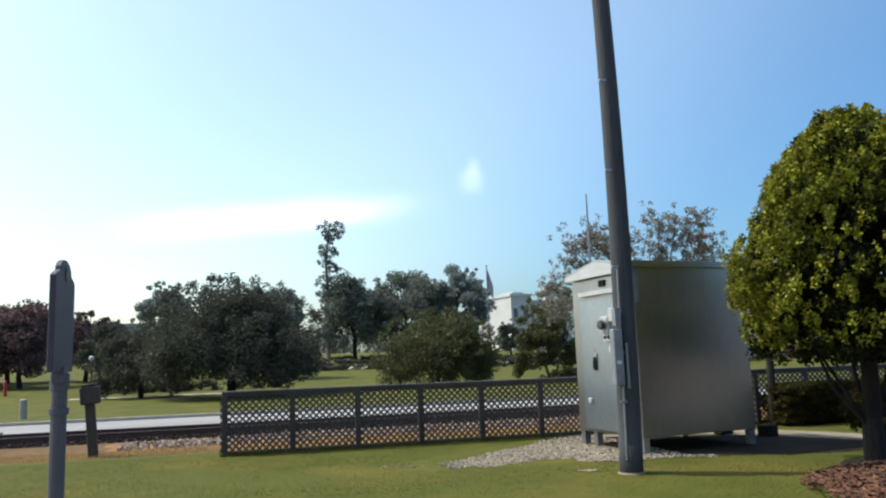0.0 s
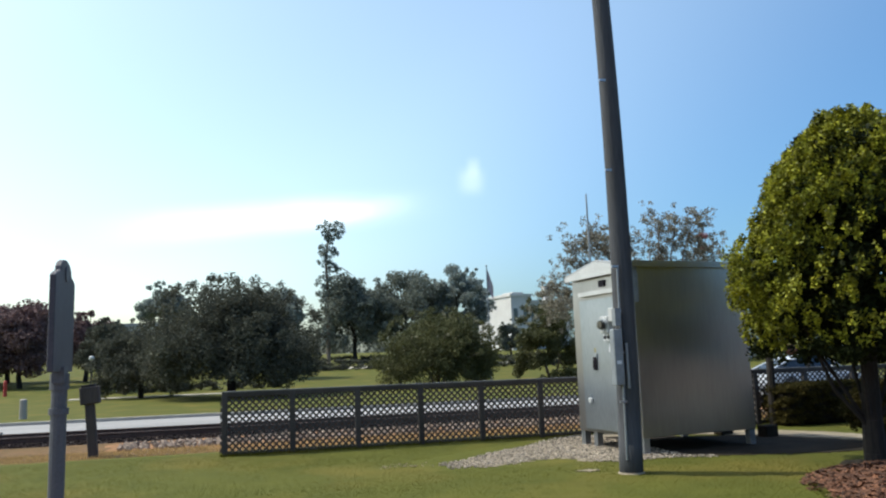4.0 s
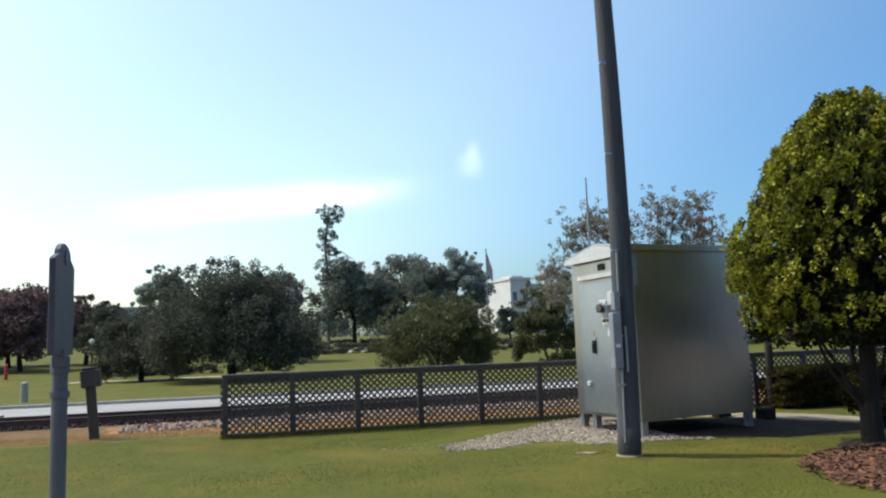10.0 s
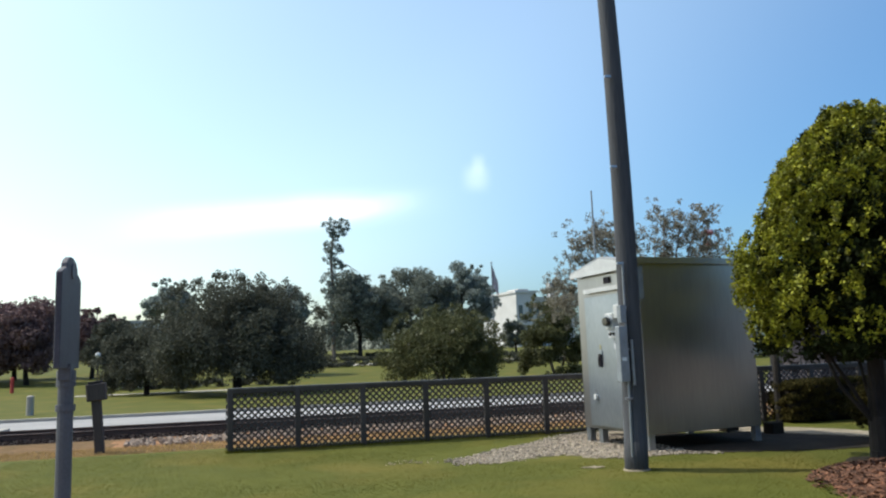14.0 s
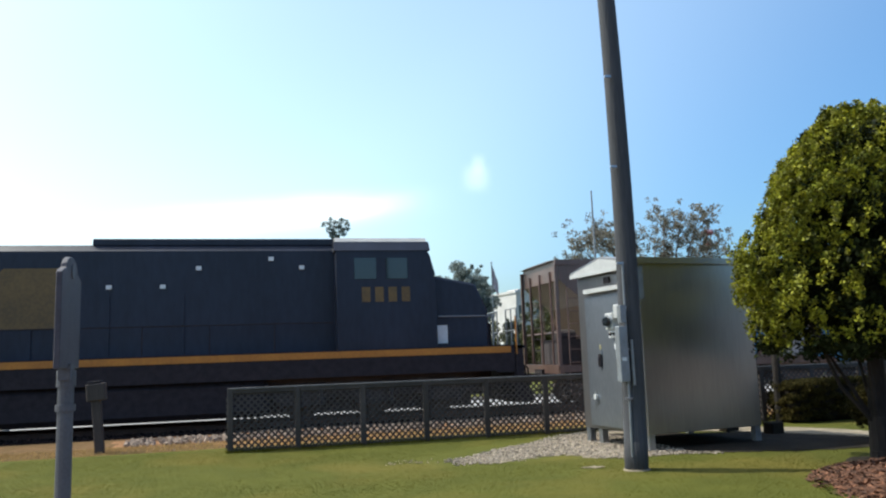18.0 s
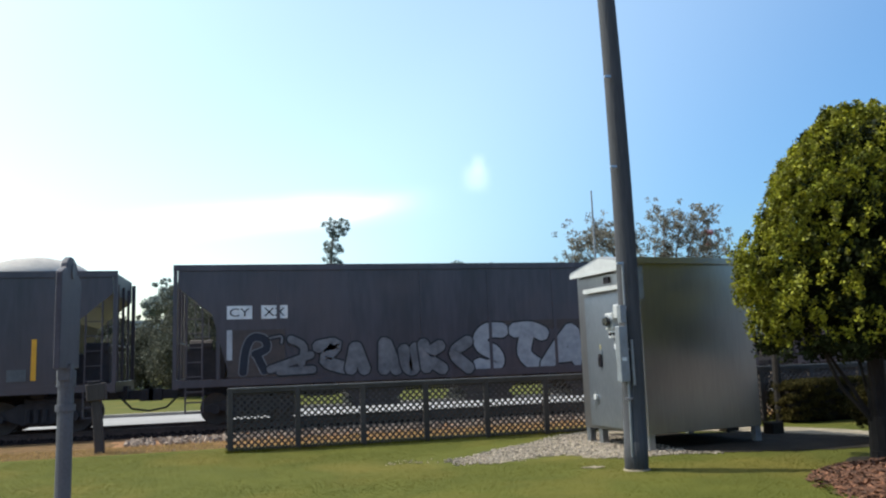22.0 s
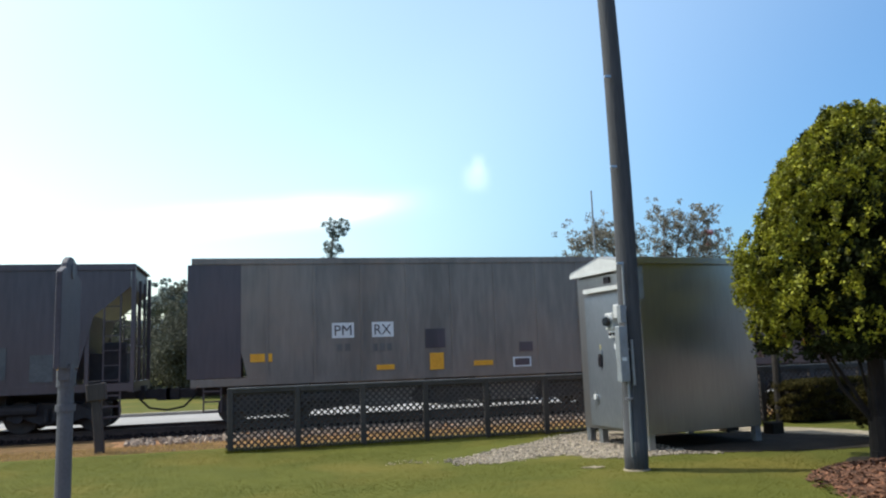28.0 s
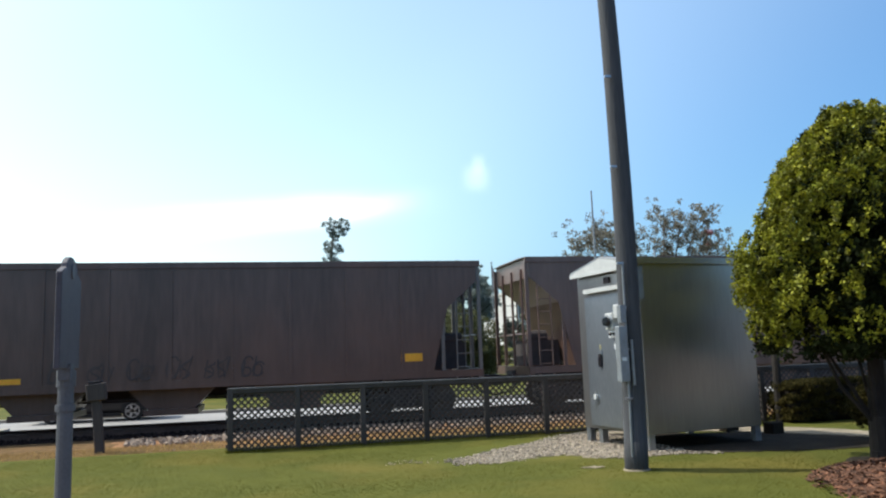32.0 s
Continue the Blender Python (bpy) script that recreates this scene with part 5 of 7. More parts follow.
def lettering(w, body, x0, x1, z0, z1, mat, label, bold=0.0, slant=0.0, under=None):
    if under:
        bm = fit_bmesh(text_bmesh(body, 1.0, bold + 0.022), x0 - 0.05, x1 + 0.05, z0 - 0.05, z1 + 0.05, layer(w) - 0.002, slant)
        part("letter_outline", bm, M[under], w)
    bm = fit_bmesh(text_bmesh(body, 1.0, bold), x0, x1, z0, z1, layer(w) - 0.0035, slant)
    return part("lettering", bm, M[mat], w, label)


def scrawl(w, x, z, wd, ht, mat, seed, label="scrawled spray-paint tag", n=5, width=0.035):
    """An unreadable tag: a knot of thin strokes."""
    rng = random.Random(seed)
    bm = bmesh.new()
    n = n * 2
    front = layer(w)
    for k in range(n):
        half, tall = wd / n * 1.0, ht * rng.uniform(0.6, 1.0)
        cx, kind = x + wd * (k // 2 * 2 + 0.9 + rng.uniform(-0.2, 0.2)) / (n + n % 2), rng.randrange(4)
        if kind == 0:      # open bowl
            pts = [(cx + half * math.cos(a), z + tall * (0.5 + 0.48 * math.sin(a))) for a in [0.7 + 0.45 * j for j in range(12)]]
        elif kind == 1:    # stem with a loop
            pts = [(cx - half * 0.6, z + tall), (cx - half * 0.7, z)] + [(cx - half * 0.1 + half * 0.8 * math.sin(0.5 * j), z + tall * (0.3 - 0.3 * math.cos(0.5 * j))) for j in range(8)]
        elif kind == 2:    # slanting zigzag
            pts = [(cx - half, z + tall * 0.85), (cx - half * 0.5, z + 0.05 * tall), (cx, z + tall * 0.7), (cx + half * 0.5, z), (cx + half, z + tall)]
        else:              # double curve
            pts = [(cx + half * 0.8 * math.sin(0.85 * j + 1.2), z + tall * (1 - j / 10)) for j in range(11)]
        ribbon(bm, [(a + 0.15 * (b - z), b) for a, b in pts], width * rng.uniform(0.8, 1.3), front - 0.00017 * k)
    part("graffiti_tag", bm, M[mat], w, label)


def strips_on(w, xs, z0, z1, mat="yellow"):
    for x in xs:
        decal(w, "reflector_strip", x - 0.06, x + 0.06, z0, z1, mat)


def locomotive(s0, s1, cab_right, label, flash=True):
    """A six-axle freight locomotive, built with its cab at +x and turned round where it leads."""
    L = s1 - s0
    h = L / 2
    turn = 0 if cab_right else 180
    w = thing("locomotive", label, "locomotive", pose((s0 + s1) / 2, TRACK_Y, 0, 0, 0, turn), group="locomotives of the freight train")
    B, Y = M["loco_blue"], M["loco_yellow"]
    part("frame", slab(-h + 0.5, h - 0.5, -1.55, 1.55, 1.15, 1.88), M["dark_metal"], w)
    for y in (-1.57, 1.55):
        part("sill_stripe", slab(-h + 0.6, h - 0.6, y, y + 0.02, 1.66, 1.84), Y, w, "orange-yellow sill stripe")
    bm = bmesh.new()
    prism(bm, [(-0.95, 1.62), (0.95, 1.62), (0.95, 4.74), (0.75, 4.93), (-0.75, 4.93), (-0.95, 4.74)], -h + 1.4, h - 5.6, "x")
    hood = part("long_hood", bm, B, w, "dark blue engine hood")
    bm = bmesh.new()
    prism(bm, [(-1.5, 3.75), (1.5, 3.75), (1.5, 4.62), (1.25, 4.97), (-1.25, 4.97), (-1.5, 4.62)], -h + 0.9, -h + 5.2, "x")
    part("radiator", bm, B, w, "flared radiator section")
    part("rear_panel", slab(-h + 1.35, -h + 1.41, -0.93, 0.93, 1.7, 3.9), Y, w, "yellow end panel")
    for s in (-1, 1):
        part("end_flash", slab(-h + 1.45, -h + 2.2, s * 0.96 - 0.015, s * 0.96 + 0.015, 1.75, 3.7) if flash else slab(-h + 1.45, -h + 1.75, s * 0.96 - 0.015, s * 0.96 + 0.015, 2.5, 3.3), Y, w, "yellow flash at the hood end")
        for k in range(7):
            x = -h + 2.6 + k * 1.9
            part("hood_door", slab(x, x + 1.5, s * 0.965 - 0.02, s * 0.965 + 0.02, 1.8, 3.55), B, w)
        for k in range(5):
            part("grille", slab(-h + 1.7 + 0.85 * k, -h + 2.4 + 0.85 * k, s * 1.51 - 0.02, s * 1.51 + 0.02, 3.85, 4.45), M["dark_metal"], w)
    # cab and nose
    bm = bmesh.new()
    prism(bm, [(h - 5.6, 1.62), (h - 2.75, 1.62), (h - 2.75, 3.7), (h - 2.9, 4.5), (h - 3.0, 4.68), (h - 5.6, 4.68)], -1.5, 1.5)
    cab = part("cab", bm, B, w, "dark blue cab")
    for s in (-1, 1):
        for x in (h - 5.1, h - 4.2):
            part("cab_window", slab(x, x + 0.62, s * 1.5 - 0.02, s * 1.5 + 0.02, 3.85, 4.45), M["glass"], cab)
        for k in range(4):
            x = h - 4.9 + 0.38 * k
            part("number_bar", slab(x, x + 0.24, s * 1.5 - 0.015, s * 1.5 + 0.015, 3.2, 3.62), M["emblem"], cab)
        part("builder_plate", slab(h - 2.7, h - 2.4, s * 1.26 - 0.015, s * 1.26 + 0.015, 1.98, 2.5), M["white"], w)
    bm = bmesh.new()
    prism(bm, [(h - 2.75, 1.62), (h - 1.15, 1.62), (h - 1.15, 2.9), (h - 1.5, 3.7), (h - 2.75, 3.95)], -1.25, 1.25)
    part("nose", bm, B, w, "short blue nose", bevel=0.06)
    bm = bmesh.new()
    prism(bm, [(-1.53, 4.66), (-1.32, 4.94), (1.32, 4.94), (1.53, 4.66)], h - 5.65, h - 2.9, "x")
    part("cab_eave", bm, B, w)
    # pale colour on the roof stands for sun and sky reflected there
    bm = bmesh.new()
    prism(bm, [(-1.32, 4.944), (-1.1, 5.08), (1.1, 5.08), (1.32, 4.944)], h - 5.6, h - 2.95, "x")
    part("cab_roof", bm, M["placard"], w, "cab roof coloured pale for the sky it reflects")
    for y0, y1 in ((-1.32, -0.12), (0.12, 1.32)):
        bm = bmesh.new()
        prism(bm, [(h - 2.755, 3.98), (h - 2.72, 3.98), (h - 2.865, 4.52), (h - 2.90, 4.52)], y0, y1)
        part("windscreen", bm, M["glass"], w, "dark cab windscreen")
    part("headlight", rod((h - 1.2, 0, 3.05), (h - 1.08, 0, 3.05), 0.13, 0.13, 12), M["lamp_clear"], w)
    bm = bmesh.new()
    for y in (-1.2, 1.2):
        tube(bm, (h - 1.0, y, 1.85), (h - 1.0, y, 2.75), 0.022, 0.022, 6)
        tube(bm, (h - 2.7, y * 1.2, 2.75), (h - 1.0, y, 2.75), 0.02, 0.02, 6)
    part("nose_railing", bm, M["grey_metal"], w)
    part("nose_panel", slab(h - 1.16, h - 1.12, -0.9, 0.9, 1.75, 2.85), Y, w)
    # the large mark on the hood flank, as three plain blocks
    for s in (-1, 1):
        for a, b in ((-4.53, -2.98), (-2.88, -1.82), (-1.72, -0.05)):
            bm = bmesh.new()
            prism(bm, [(a, 2.8), (a + 0.12, 2.68), (b - 0.06, 2.68), (b, 2.8), (b, 4.16), (b - 0.06, 4.28), (a + 0.12, 4.28), (a, 4.16)], s * 0.99 - 0.014, s * 0.99 + 0.014)
            part("emblem_block", bm, M["emblem"], w, "large dull-yellow emblem block")
        for k, (x, z) in enumerate(((-7.2, 3.5), (-5.0, 3.55), (-4.2, 3.5), (0.9, 3.7), (2.27, 3.7), (3.2, 4.2), (5.15, 4.45), (6.0, 4.2), (-3.0, 2.2))):
            part("warning_label", slab(x, x + 0.14, s * 0.985 - 0.02, s * 0.985 + 0.02, z, z + 0.11), M["white"], w)
    # roof gear
    for x0, x1, yw, z1, mt, nm in ((-7.0, -4.1, 0.8, 5.15, "placard", "brake_grid_housing"), (-4.1, -2.4, 0.85, 5.04, "loco_blue", "exhaust_housing"), (-3.2, -2.6, 0.4, 5.17, "grey_metal", "exhaust_stack"), (0.5, h - 5.6, 0.8, 5.11, "loco_blue", "blower_housing")):
        part(nm, slab(x0, x1, -yw, yw, 4.9, z1), M[mt], w, bevel=0.03)
    for x in (-6.4, -5.5, -4.6):
        part("brake_grille", slab(x - 0.3, x + 0.3, -0.82, 0.82, 4.97, 5.1), M["dark_metal"], w)
    part("fan_housing", rod((-h + 3.3, 0, 4.9), (-h + 3.3, 0, 5.04), 0.75, 0.75, 18), M["dark_metal"], w)
    part("horn", rod((h - 6.6, -0.2, 5.0), (h - 5.9, -0.2, 5.0), 0.05, 0.1, 8), M["grey_metal"], w)
    part("fuel_tank", slab(-5.15, 5.15, -1.45, 1.45, 0.17, 1.15), M["dark_metal"], w, bevel=0.15)
    part("underframe", slab(-h + 0.9, h - 0.9, -0.5, 0.5, 0.45, 1.15), M["truck"], w)
    # handrails
    for s in (-1, 1):
        bm = bmesh.new()
        tube(bm, (-h + 0.9, s * 1.5, 2.65), (h - 5.7, s * 1.5, 2.65), 0.02, 0.02, 5)
        k = -h + 0.9
        while k < h - 5.7:
            tube(bm, (k, s * 1.5, 1.62), (k, s * 1.5, 2.65), 0.016, 0.016, 5)
            k += 1.7
        part("handrail", bm, M["dark_metal"], w)
        for e in (-1, 1):
            bm = bmesh.new()
            for z in (0.4, 0.75, 1.1):
                box(bm, e * (h - 0.75) - 0.3, e * (h - 0.75) + 0.3, s * 1.4 - 0.15, s * 1.4 + 0.15, z, z + 0.05)
            box(bm, e * (h - 0.4) - 0.04, e * (h - 0.4) + 0.04, s * 1.4 - 0.15, s * 1.4 + 0.15, 0.3, 1.6)
            part("step", bm, M["dark_metal"], w)
            part("grab_rail", rod((e * (h - 0.4), s * 1.5, 1.2), (e * (h - 0.4), s * 1.5, 2.7), 0.025), Y, w)
    for e in (-1, 1):
        bm = bmesh.new()
        for y in (-1.45, -0.95, -0.45, 0.45, 0.95, 1.45):
            tube(bm, (e * (h - 0.35), y, 1.85), (e * (h - 0.35), y, 2.95), 0.022, 0.022, 6)
        for z in (2.3, 2.95):
            tube(bm, (e * (h - 0.35), -1.45, z), (e * (h - 0.35), -0.4, z), 0.02, 0.02, 6)
            tube(bm, (e * (h - 0.35), 0.4, z), (e * (h - 0.35), 1.45, z), 0.02, 0.02, 6)
        part("end_railing", bm, M["grey_metal"], w)
        part("end_walkway", slab(min(e * (h - 1.4), e * (h - 0.15)), max(e * (h - 1.4), e * (h - 0.15)), -1.5, 1.5, 1.76, 1.86), M["dark_metal"], w)
        bm = bmesh.new()
        prism(bm, [(e * (h - 0.2), 1.2), (e * (h + 0.12), 0.35), (e * (h + 0.12), 0.2), (e * (h - 0.2), 0.2)], -1.35, 1.35)
        part("plough", bm, M["dark_metal"], w)
        for y in (-1.0, -0.75, -0.5, 0.5, 0.75, 1.0):
            bm = bmesh.new()
            limb(bm, [Vector((e * (h - 0.2), y, 1.35)), Vector((e * (h + 0.08), y * 1.02, 1.2)), Vector((e * (h + 0.12), y, 0.75))], 0.028, 0.024, 6)
            part("air_hose", bm, M["rubber"], w)
        part("ditch_box", slab(min(e * (h - 1.3), e * (h - 0.9)), max(e * (h - 1.3), e * (h - 0.9)), -0.7, 0.7, 1.86, 2.55), M["dark_metal"], w, bevel=0.03)
        part("pilot", slab(min(e * (h - 0.5), e * (h - 0.2)), max(e * (h - 0.5), e * (h - 0.2)), -1.5, 1.5, 0.22, 1.86), M["dark_metal"], w)
        bm = bmesh.new()
        box(bm, min(e * (h - 0.4), e * (h + 0.25)), max(e * (h - 0.4), e * (h + 0.25)), -0.14, 0.14, 0.72, 1.0)
        part("coupler", bm, M["truck"], w)
        # three-axle bogie
        b = new("bogie", LOCO_BOGIE)
        b.parent = w
        b.matrix_basis = pose(e * (h - 4.6), 0, 0)
        for s in (-1.95, 0, 1.95):
            o = new("wheelset", LOCO_WHEEL)
            o.parent = b
            o.matrix_basis = pose(s, 0, 0.53)
            WHEELS.append((o, s, 0.53, w))
    WAGONS.append((w, (s0 + s1) / 2))
    return w


def loco_bogie_bmesh():
    bm = bmesh.new()
    for y in (-1.2, 1.08):
        prism(bm, [(-2.7, 0.55), (-2.7, 0.95), (2.7, 0.95), (2.7, 0.55), (2.4, 0.4), (1.5, 0.4), (1.2, 0.72), (0.6, 0.72), (0.35, 0.4), (-0.35, 0.4), (-0.6, 0.72), (-1.2, 0.72), (-1.5, 0.4), (-2.4, 0.4)], y, y + 0.12)
        for k in (-1.95, 0, 1.95):
            box(bm, k - 0.22, k + 0.22, y - 0.06, y + 0.1, 0.38, 0.7)
            tube(bm, (k + 0.5, y - 0.05, 0.4), (k + 0.5, y - 0.05, 0.95), 0.1, 0.1, 8)
    box(bm, -3.0, 3.0, -0.66, 0.62, 0.16, 1.15)
    box(bm, -3.0, 3.0, -1.1, 1.1, 0.6, 1.15)
    return bm


LOCO_BOGIE = mesh_of("bogie", loco_bogie_bmesh(), M["truck"])
LOCO_WHEEL = mesh_of("wheelset", wheel_bmesh(0.53), M["wheel"])
locomotive(-57.4, -33.3, False, "dark blue freight locomotive with an orange sill stripe, leading the train")
locomotive(-32.9, -7.7, True, "dark blue freight locomotive coupled back to front", flash=False)

# ---- wagons, in order from the front, with what is painted on them ----
YEL = "yellow"


def marks(w, a, b, at, mat, back=None):
    """Two groups of reporting letters; at: (x0, x1) of each, and the heights; back: a pale placard under each."""
    (p0, p1), (q0, q1), z0, z1 = at
    for body, x0, x1 in ((a, p0, p1), (b, q0, q1)):
        if back:
            decal(w, "placard", x0 - 0.07, x1 + 0.07, z0 - 0.07, z1 + 0.07, back, "pale placard")
        lettering(w, body, x0, x1, z0, z1, mat, "reporting letters")


def bars(w, x0, x1, z0, z1, n, mat):
    """A number kept as plain bars."""
    step = (x1 - x0) / n
    for k in range(n):
        decal(w, "number_bar", x0 + step * k, x0 + step * (k + 0.7), z0, z1, mat)


def patch_on(w, x0, x1, z0, z1, mat, name="paint_patch", label=""):
    return decal(w, name, x0, x1, z0, z1, mat, label)


def brushed(w, strokes, width, mat, label, edge="black_spray", rim=0.09):
    """A graffiti letter of broad round strokes over a darker, wider edge."""
    for name, m, k, y in (("letter_outline", edge, width + rim, layer(w)), ("graffiti_letter", mat, width, layer(w))):
        bm = bmesh.new()
        for e, s in enumerate(strokes):
            pts = []
            p = [s[0]] + s + [s[-1]]
            for i in range(1, len(p) - 2):
                for j in range(5):
                    t = j / 5
                    pts.append(tuple(0.5 * (2 * p[i][c] + (p[i + 1][c] - p[i - 1][c]) * t + (2 * p[i - 1][c] - 5 * p[i][c] + 4 * p[i + 1][c] - p[i + 2][c]) * t * t + (3 * p[i][c] - p[i - 1][c] - 3 * p[i + 1][c] + p[i + 2][c]) * t ** 3) for c in (0, 1)))
            pts.append(s[-1])
            ribbon(bm, pts, k, y - 0.0002 * e)
        part(name, bm, M[m], w, label if m == mat else "")


w1 = hopper(-6.82, 10.46, 4.36, "brown", "brown covered hopper wagon with blue and white graffiti", ribs=[-6.2 + 1.55 * k for k in range(9)], airy=True)
marks(w1, "CY", "XX", ((-6.08, -5.55), (-5.17, -4.67), 2.62, 2.86), "black_spray", "placard")
patch_on(w1, -7.66, -7.40, 3.02, 4.1, "placard", label="faded upright lettering strip")
for x0, x1, z0, z1 in ((-7.0, -6.38, 1.5, 1.78), (4.73, 5.29, 1.46, 1.64), (6.55, 7.13, 1.54, 1.77), (-5.22, -4.67, 1.30, 1.44), (1.61, 2.02, 1.24, 1.36)):
    patch_on(w1, x0, x1, z0, z1, YEL, "reflector_panel", "orange reflector panel")
patch_on(w1, 7.42, 8.26, 2.92, 4.15, "red_dark", label="faded red panel")
patch_on(w1, 4.78, 5.26, 1.26, 1.42, "grey_spray")
patch_on(w1, 6.0, 6.3, 1.55, 1.75, "grey_spray")
brushed(w1, [[(-4.7, 1.86), (-5.12, 1.91), (-5.39, 1.64), (-5.26, 1.23), (-4.92, 1.1), (-4.58, 1.41), (-4.39, 1.97), (-4.3, 2.63)], [(-4.3, 2.63), (-4.23, 1.8), (-3.99, 1.12)], [(-3.99, 1.12), (-3.73, 1.95), (-3.41, 2.44)], [(-3.41, 2.44), (-3.56, 1.7), (-3.65, 1.11)]], 0.2, "blue_deep", "blue graffiti letter with a dark edge")
brushed(w1, [[(-2.56, 1.99), (-2.93, 2.17), (-3.25, 1.85), (-3.32, 1.36), (-3.08, 1.1), (-2.76, 1.34), (-2.44, 2.07)], [(-2.44, 2.07), (-2.6, 1.5), (-2.56, 1.12), (-2.28, 1.19)]], 0.2, "blue_deep", "blue graffiti letter with a dark edge")
brushed(w1, [[(-1.99, 2.06), (-2.11, 1.56), (-2.24, 1.11)], [(-2.07, 1.73), (-1.83, 2.05), (-1.58, 1.96)]], 0.2, "blue_deep", "blue graffiti letter with a dark edge")
brushed(w1, [[(0.97, 2.36), (0.5, 2.07), (0.76, 1.8), (0.8, 1.63), (0.49, 1.29), (0.19, 1.35), (0.28, 1.52), (0.67, 1.42), (1.01, 1.14), (1.32, 1.13)], [(1.04, 2.38), (0.75, 1.45)]], 0.24, "blue_spray", "blue graffiti letter with a dark edge")
brushed(w1, [[(1.7, 2.16), (1.55, 1.69), (1.59, 1.29), (1.85, 1.28), (2.09, 1.67), (2.21, 2.15)], [(2.21, 2.15), (2.03, 1.28)]], 0.24, "blue_spray", "blue graffiti letter with a dark edge")
brushed(w1, [[(2.87, 2.09), (2.54, 1.83), (2.81, 1.56), (2.75, 1.25), (2.43, 1.26)]], 0.24, "blue_spray", "blue graffiti letter with a dark edge")
brushed(w1, [[(3.29, 2.25), (3.07, 1.19)], [(3.1, 1.55), (3.37, 1.8), (3.4, 1.53), (3.33, 1.23)]], 0.24, "blue_spray", "blue graffiti letter with a dark edge")
brushed(w1, [[(3.84, 2.15), (3.83, 1.7), (4.06, 1.65), (4.26, 2.09)], [(4.26, 2.09), (4.04, 1.16), (3.71, 1.21)], [(4.29, 1.55), (4.34, 1.19)]], 0.24, "blue_spray", "blue graffiti letter with a dark edge")
# pale painted figure kept as plain rounded patches
for cx, cz, rx, rz in ((-0.45, 2.35, 0.40, 0.76), (-1.4, 2.3, 0.26, 0.36)):
    bm = bmesh.new()
    prism(bm, [(cx + rx * math.cos(a), cz + rz * math.sin(a)) for a in [k * math.pi / 9 for k in range(18)]], layer(w1), SIDE)
    part("paint_patch", bm, M["placard"], w1, "plain pale painted patch")
bm = bmesh.new()
prism(bm, [(-1.25, 1.26), (0.05, 1.26), (-0.3, 1.85), (-0.85, 1.85)], layer(w1), SIDE)
part("paint_patch", bm, M["placard"], w1, "plain pale painted patch")
scrawl(w1, -3.2, 2.55, 0.7, 0.33, "teal_spray", 71, n=3)
scrawl(w1, 0.25, 2.6, 0.7, 0.33, "teal_spray", 72, n=3)

w2 = hopper(12.3, 29.4, 4.50, "dark", "dark covered hopper wagon with pale upright ribs", ribs=[-3.48, -2.34, -1.17, -0.06, 1.02, 2.1, 3.28], rib_mat=M["placard"], airy=True)
patch_on(w2, -5.85, -4.74, 1.25, 2.77, "patch_brown")
patch_on(w2, -4.54, -3.72, 1.25, 2.75, "patch_brown")
marks(w2, "CY", "XX", ((-5.36, -4.86), (-4.40, -3.92), 2.32, 2.56), "white")
scrawl(w2, -5.85, 1.95, 1.0, 0.4, "white", 73, n=4)
patch_on(w2, -5.66, -5.17, 1.28, 1.78, "blue_patch").location.y -= 0.004
strips_on(w2, (-7.11, 6.95), 1.40, 2.46)
strips_on(w2, (-3.25, -1.36, 0.16, 3.05), 1.26, 1.62)
for k, x in enumerate((-2.05, -0.85, 0.55, 2.5)):
    scrawl(w2, x - 0.5, 1.95, 0.7, 0.7, "grey_paint", 90 + k, "faint sprayed letter", n=2, width=0.05)
scrawl(w2, 3.5, 1.24, 0.75, 0.18, "grey_spray", 74, n=4, width=0.025)
for x in (-1.9, 1.5, 4.9):
    patch_on(w2, x, x + 0.24, 1.26, 1.36, "white", "stencil_panel")

w3 = hopper(30.6, 43.2, 4.13, "black", "black open hopper wagon heaped with pale gravel", opened=True, airy=True)
marks(w3, "PR", "SX", ((-3.35, -2.95), (-2.39, -1.99), 2.07, 2.31), "grey_spray")
bars(w3, -3.35, -2.93, 1.68, 1.93, 2, "grey_spray")
bars(w3, -2.43, -1.99, 1.66, 1.91, 2, "grey_spray")
strips_on(w3, (-4.35, 4.36), 1.36, 2.4)
strips_on(w3, (-1.6, 0.2, 2.0), 1.26, 1.75)
patch_on(w3, 3.75, 4.2, 1.35, 1.65, "grey_paint")

w4 = hopper(44.5, 61.95, 4.27, "black", "black covered hopper wagon with grey block-letter graffiti", ribs=[-6 + 2.0 * k for k in range(7)], airy=True, slide=0.08)
marks(w4, "CY", "XX", ((-7.2, -6.68), (-6.3, -5.74), 2.86, 3.08), "black_spray", "white")
patch_on(w4, -0.2, 6.4, 2.3, 2.58, "patch_brown", label="dull red-brown sprayed background")
brushed(w4, [[(0.44, 2.3), (0.02, 2.31), (-0.22, 2.12), (-0.17, 1.86), (0.15, 1.67), (0.25, 1.41), (0.0, 1.25), (-0.31, 1.32)]], 0.43, "grey_mid", "fat grey graffiti letter with a black edge")
brushed(w4, [[(0.81, 2.29), (1.3, 2.32), (1.68, 2.17)], [(1.21, 2.22), (1.08, 1.62), (1.46, 1.25)]], 0.43, "grey_mid", "fat grey graffiti letter with a black edge")
brushed(w4, [[(2.57, 2.26), (2.17, 1.8), (1.75, 1.24)], [(2.62, 2.21), (2.7, 1.56), (2.86, 1.24)], [(2.06, 1.52), (2.64, 1.56)]], 0.43, "grey_mid", "fat grey graffiti letter with a black edge")
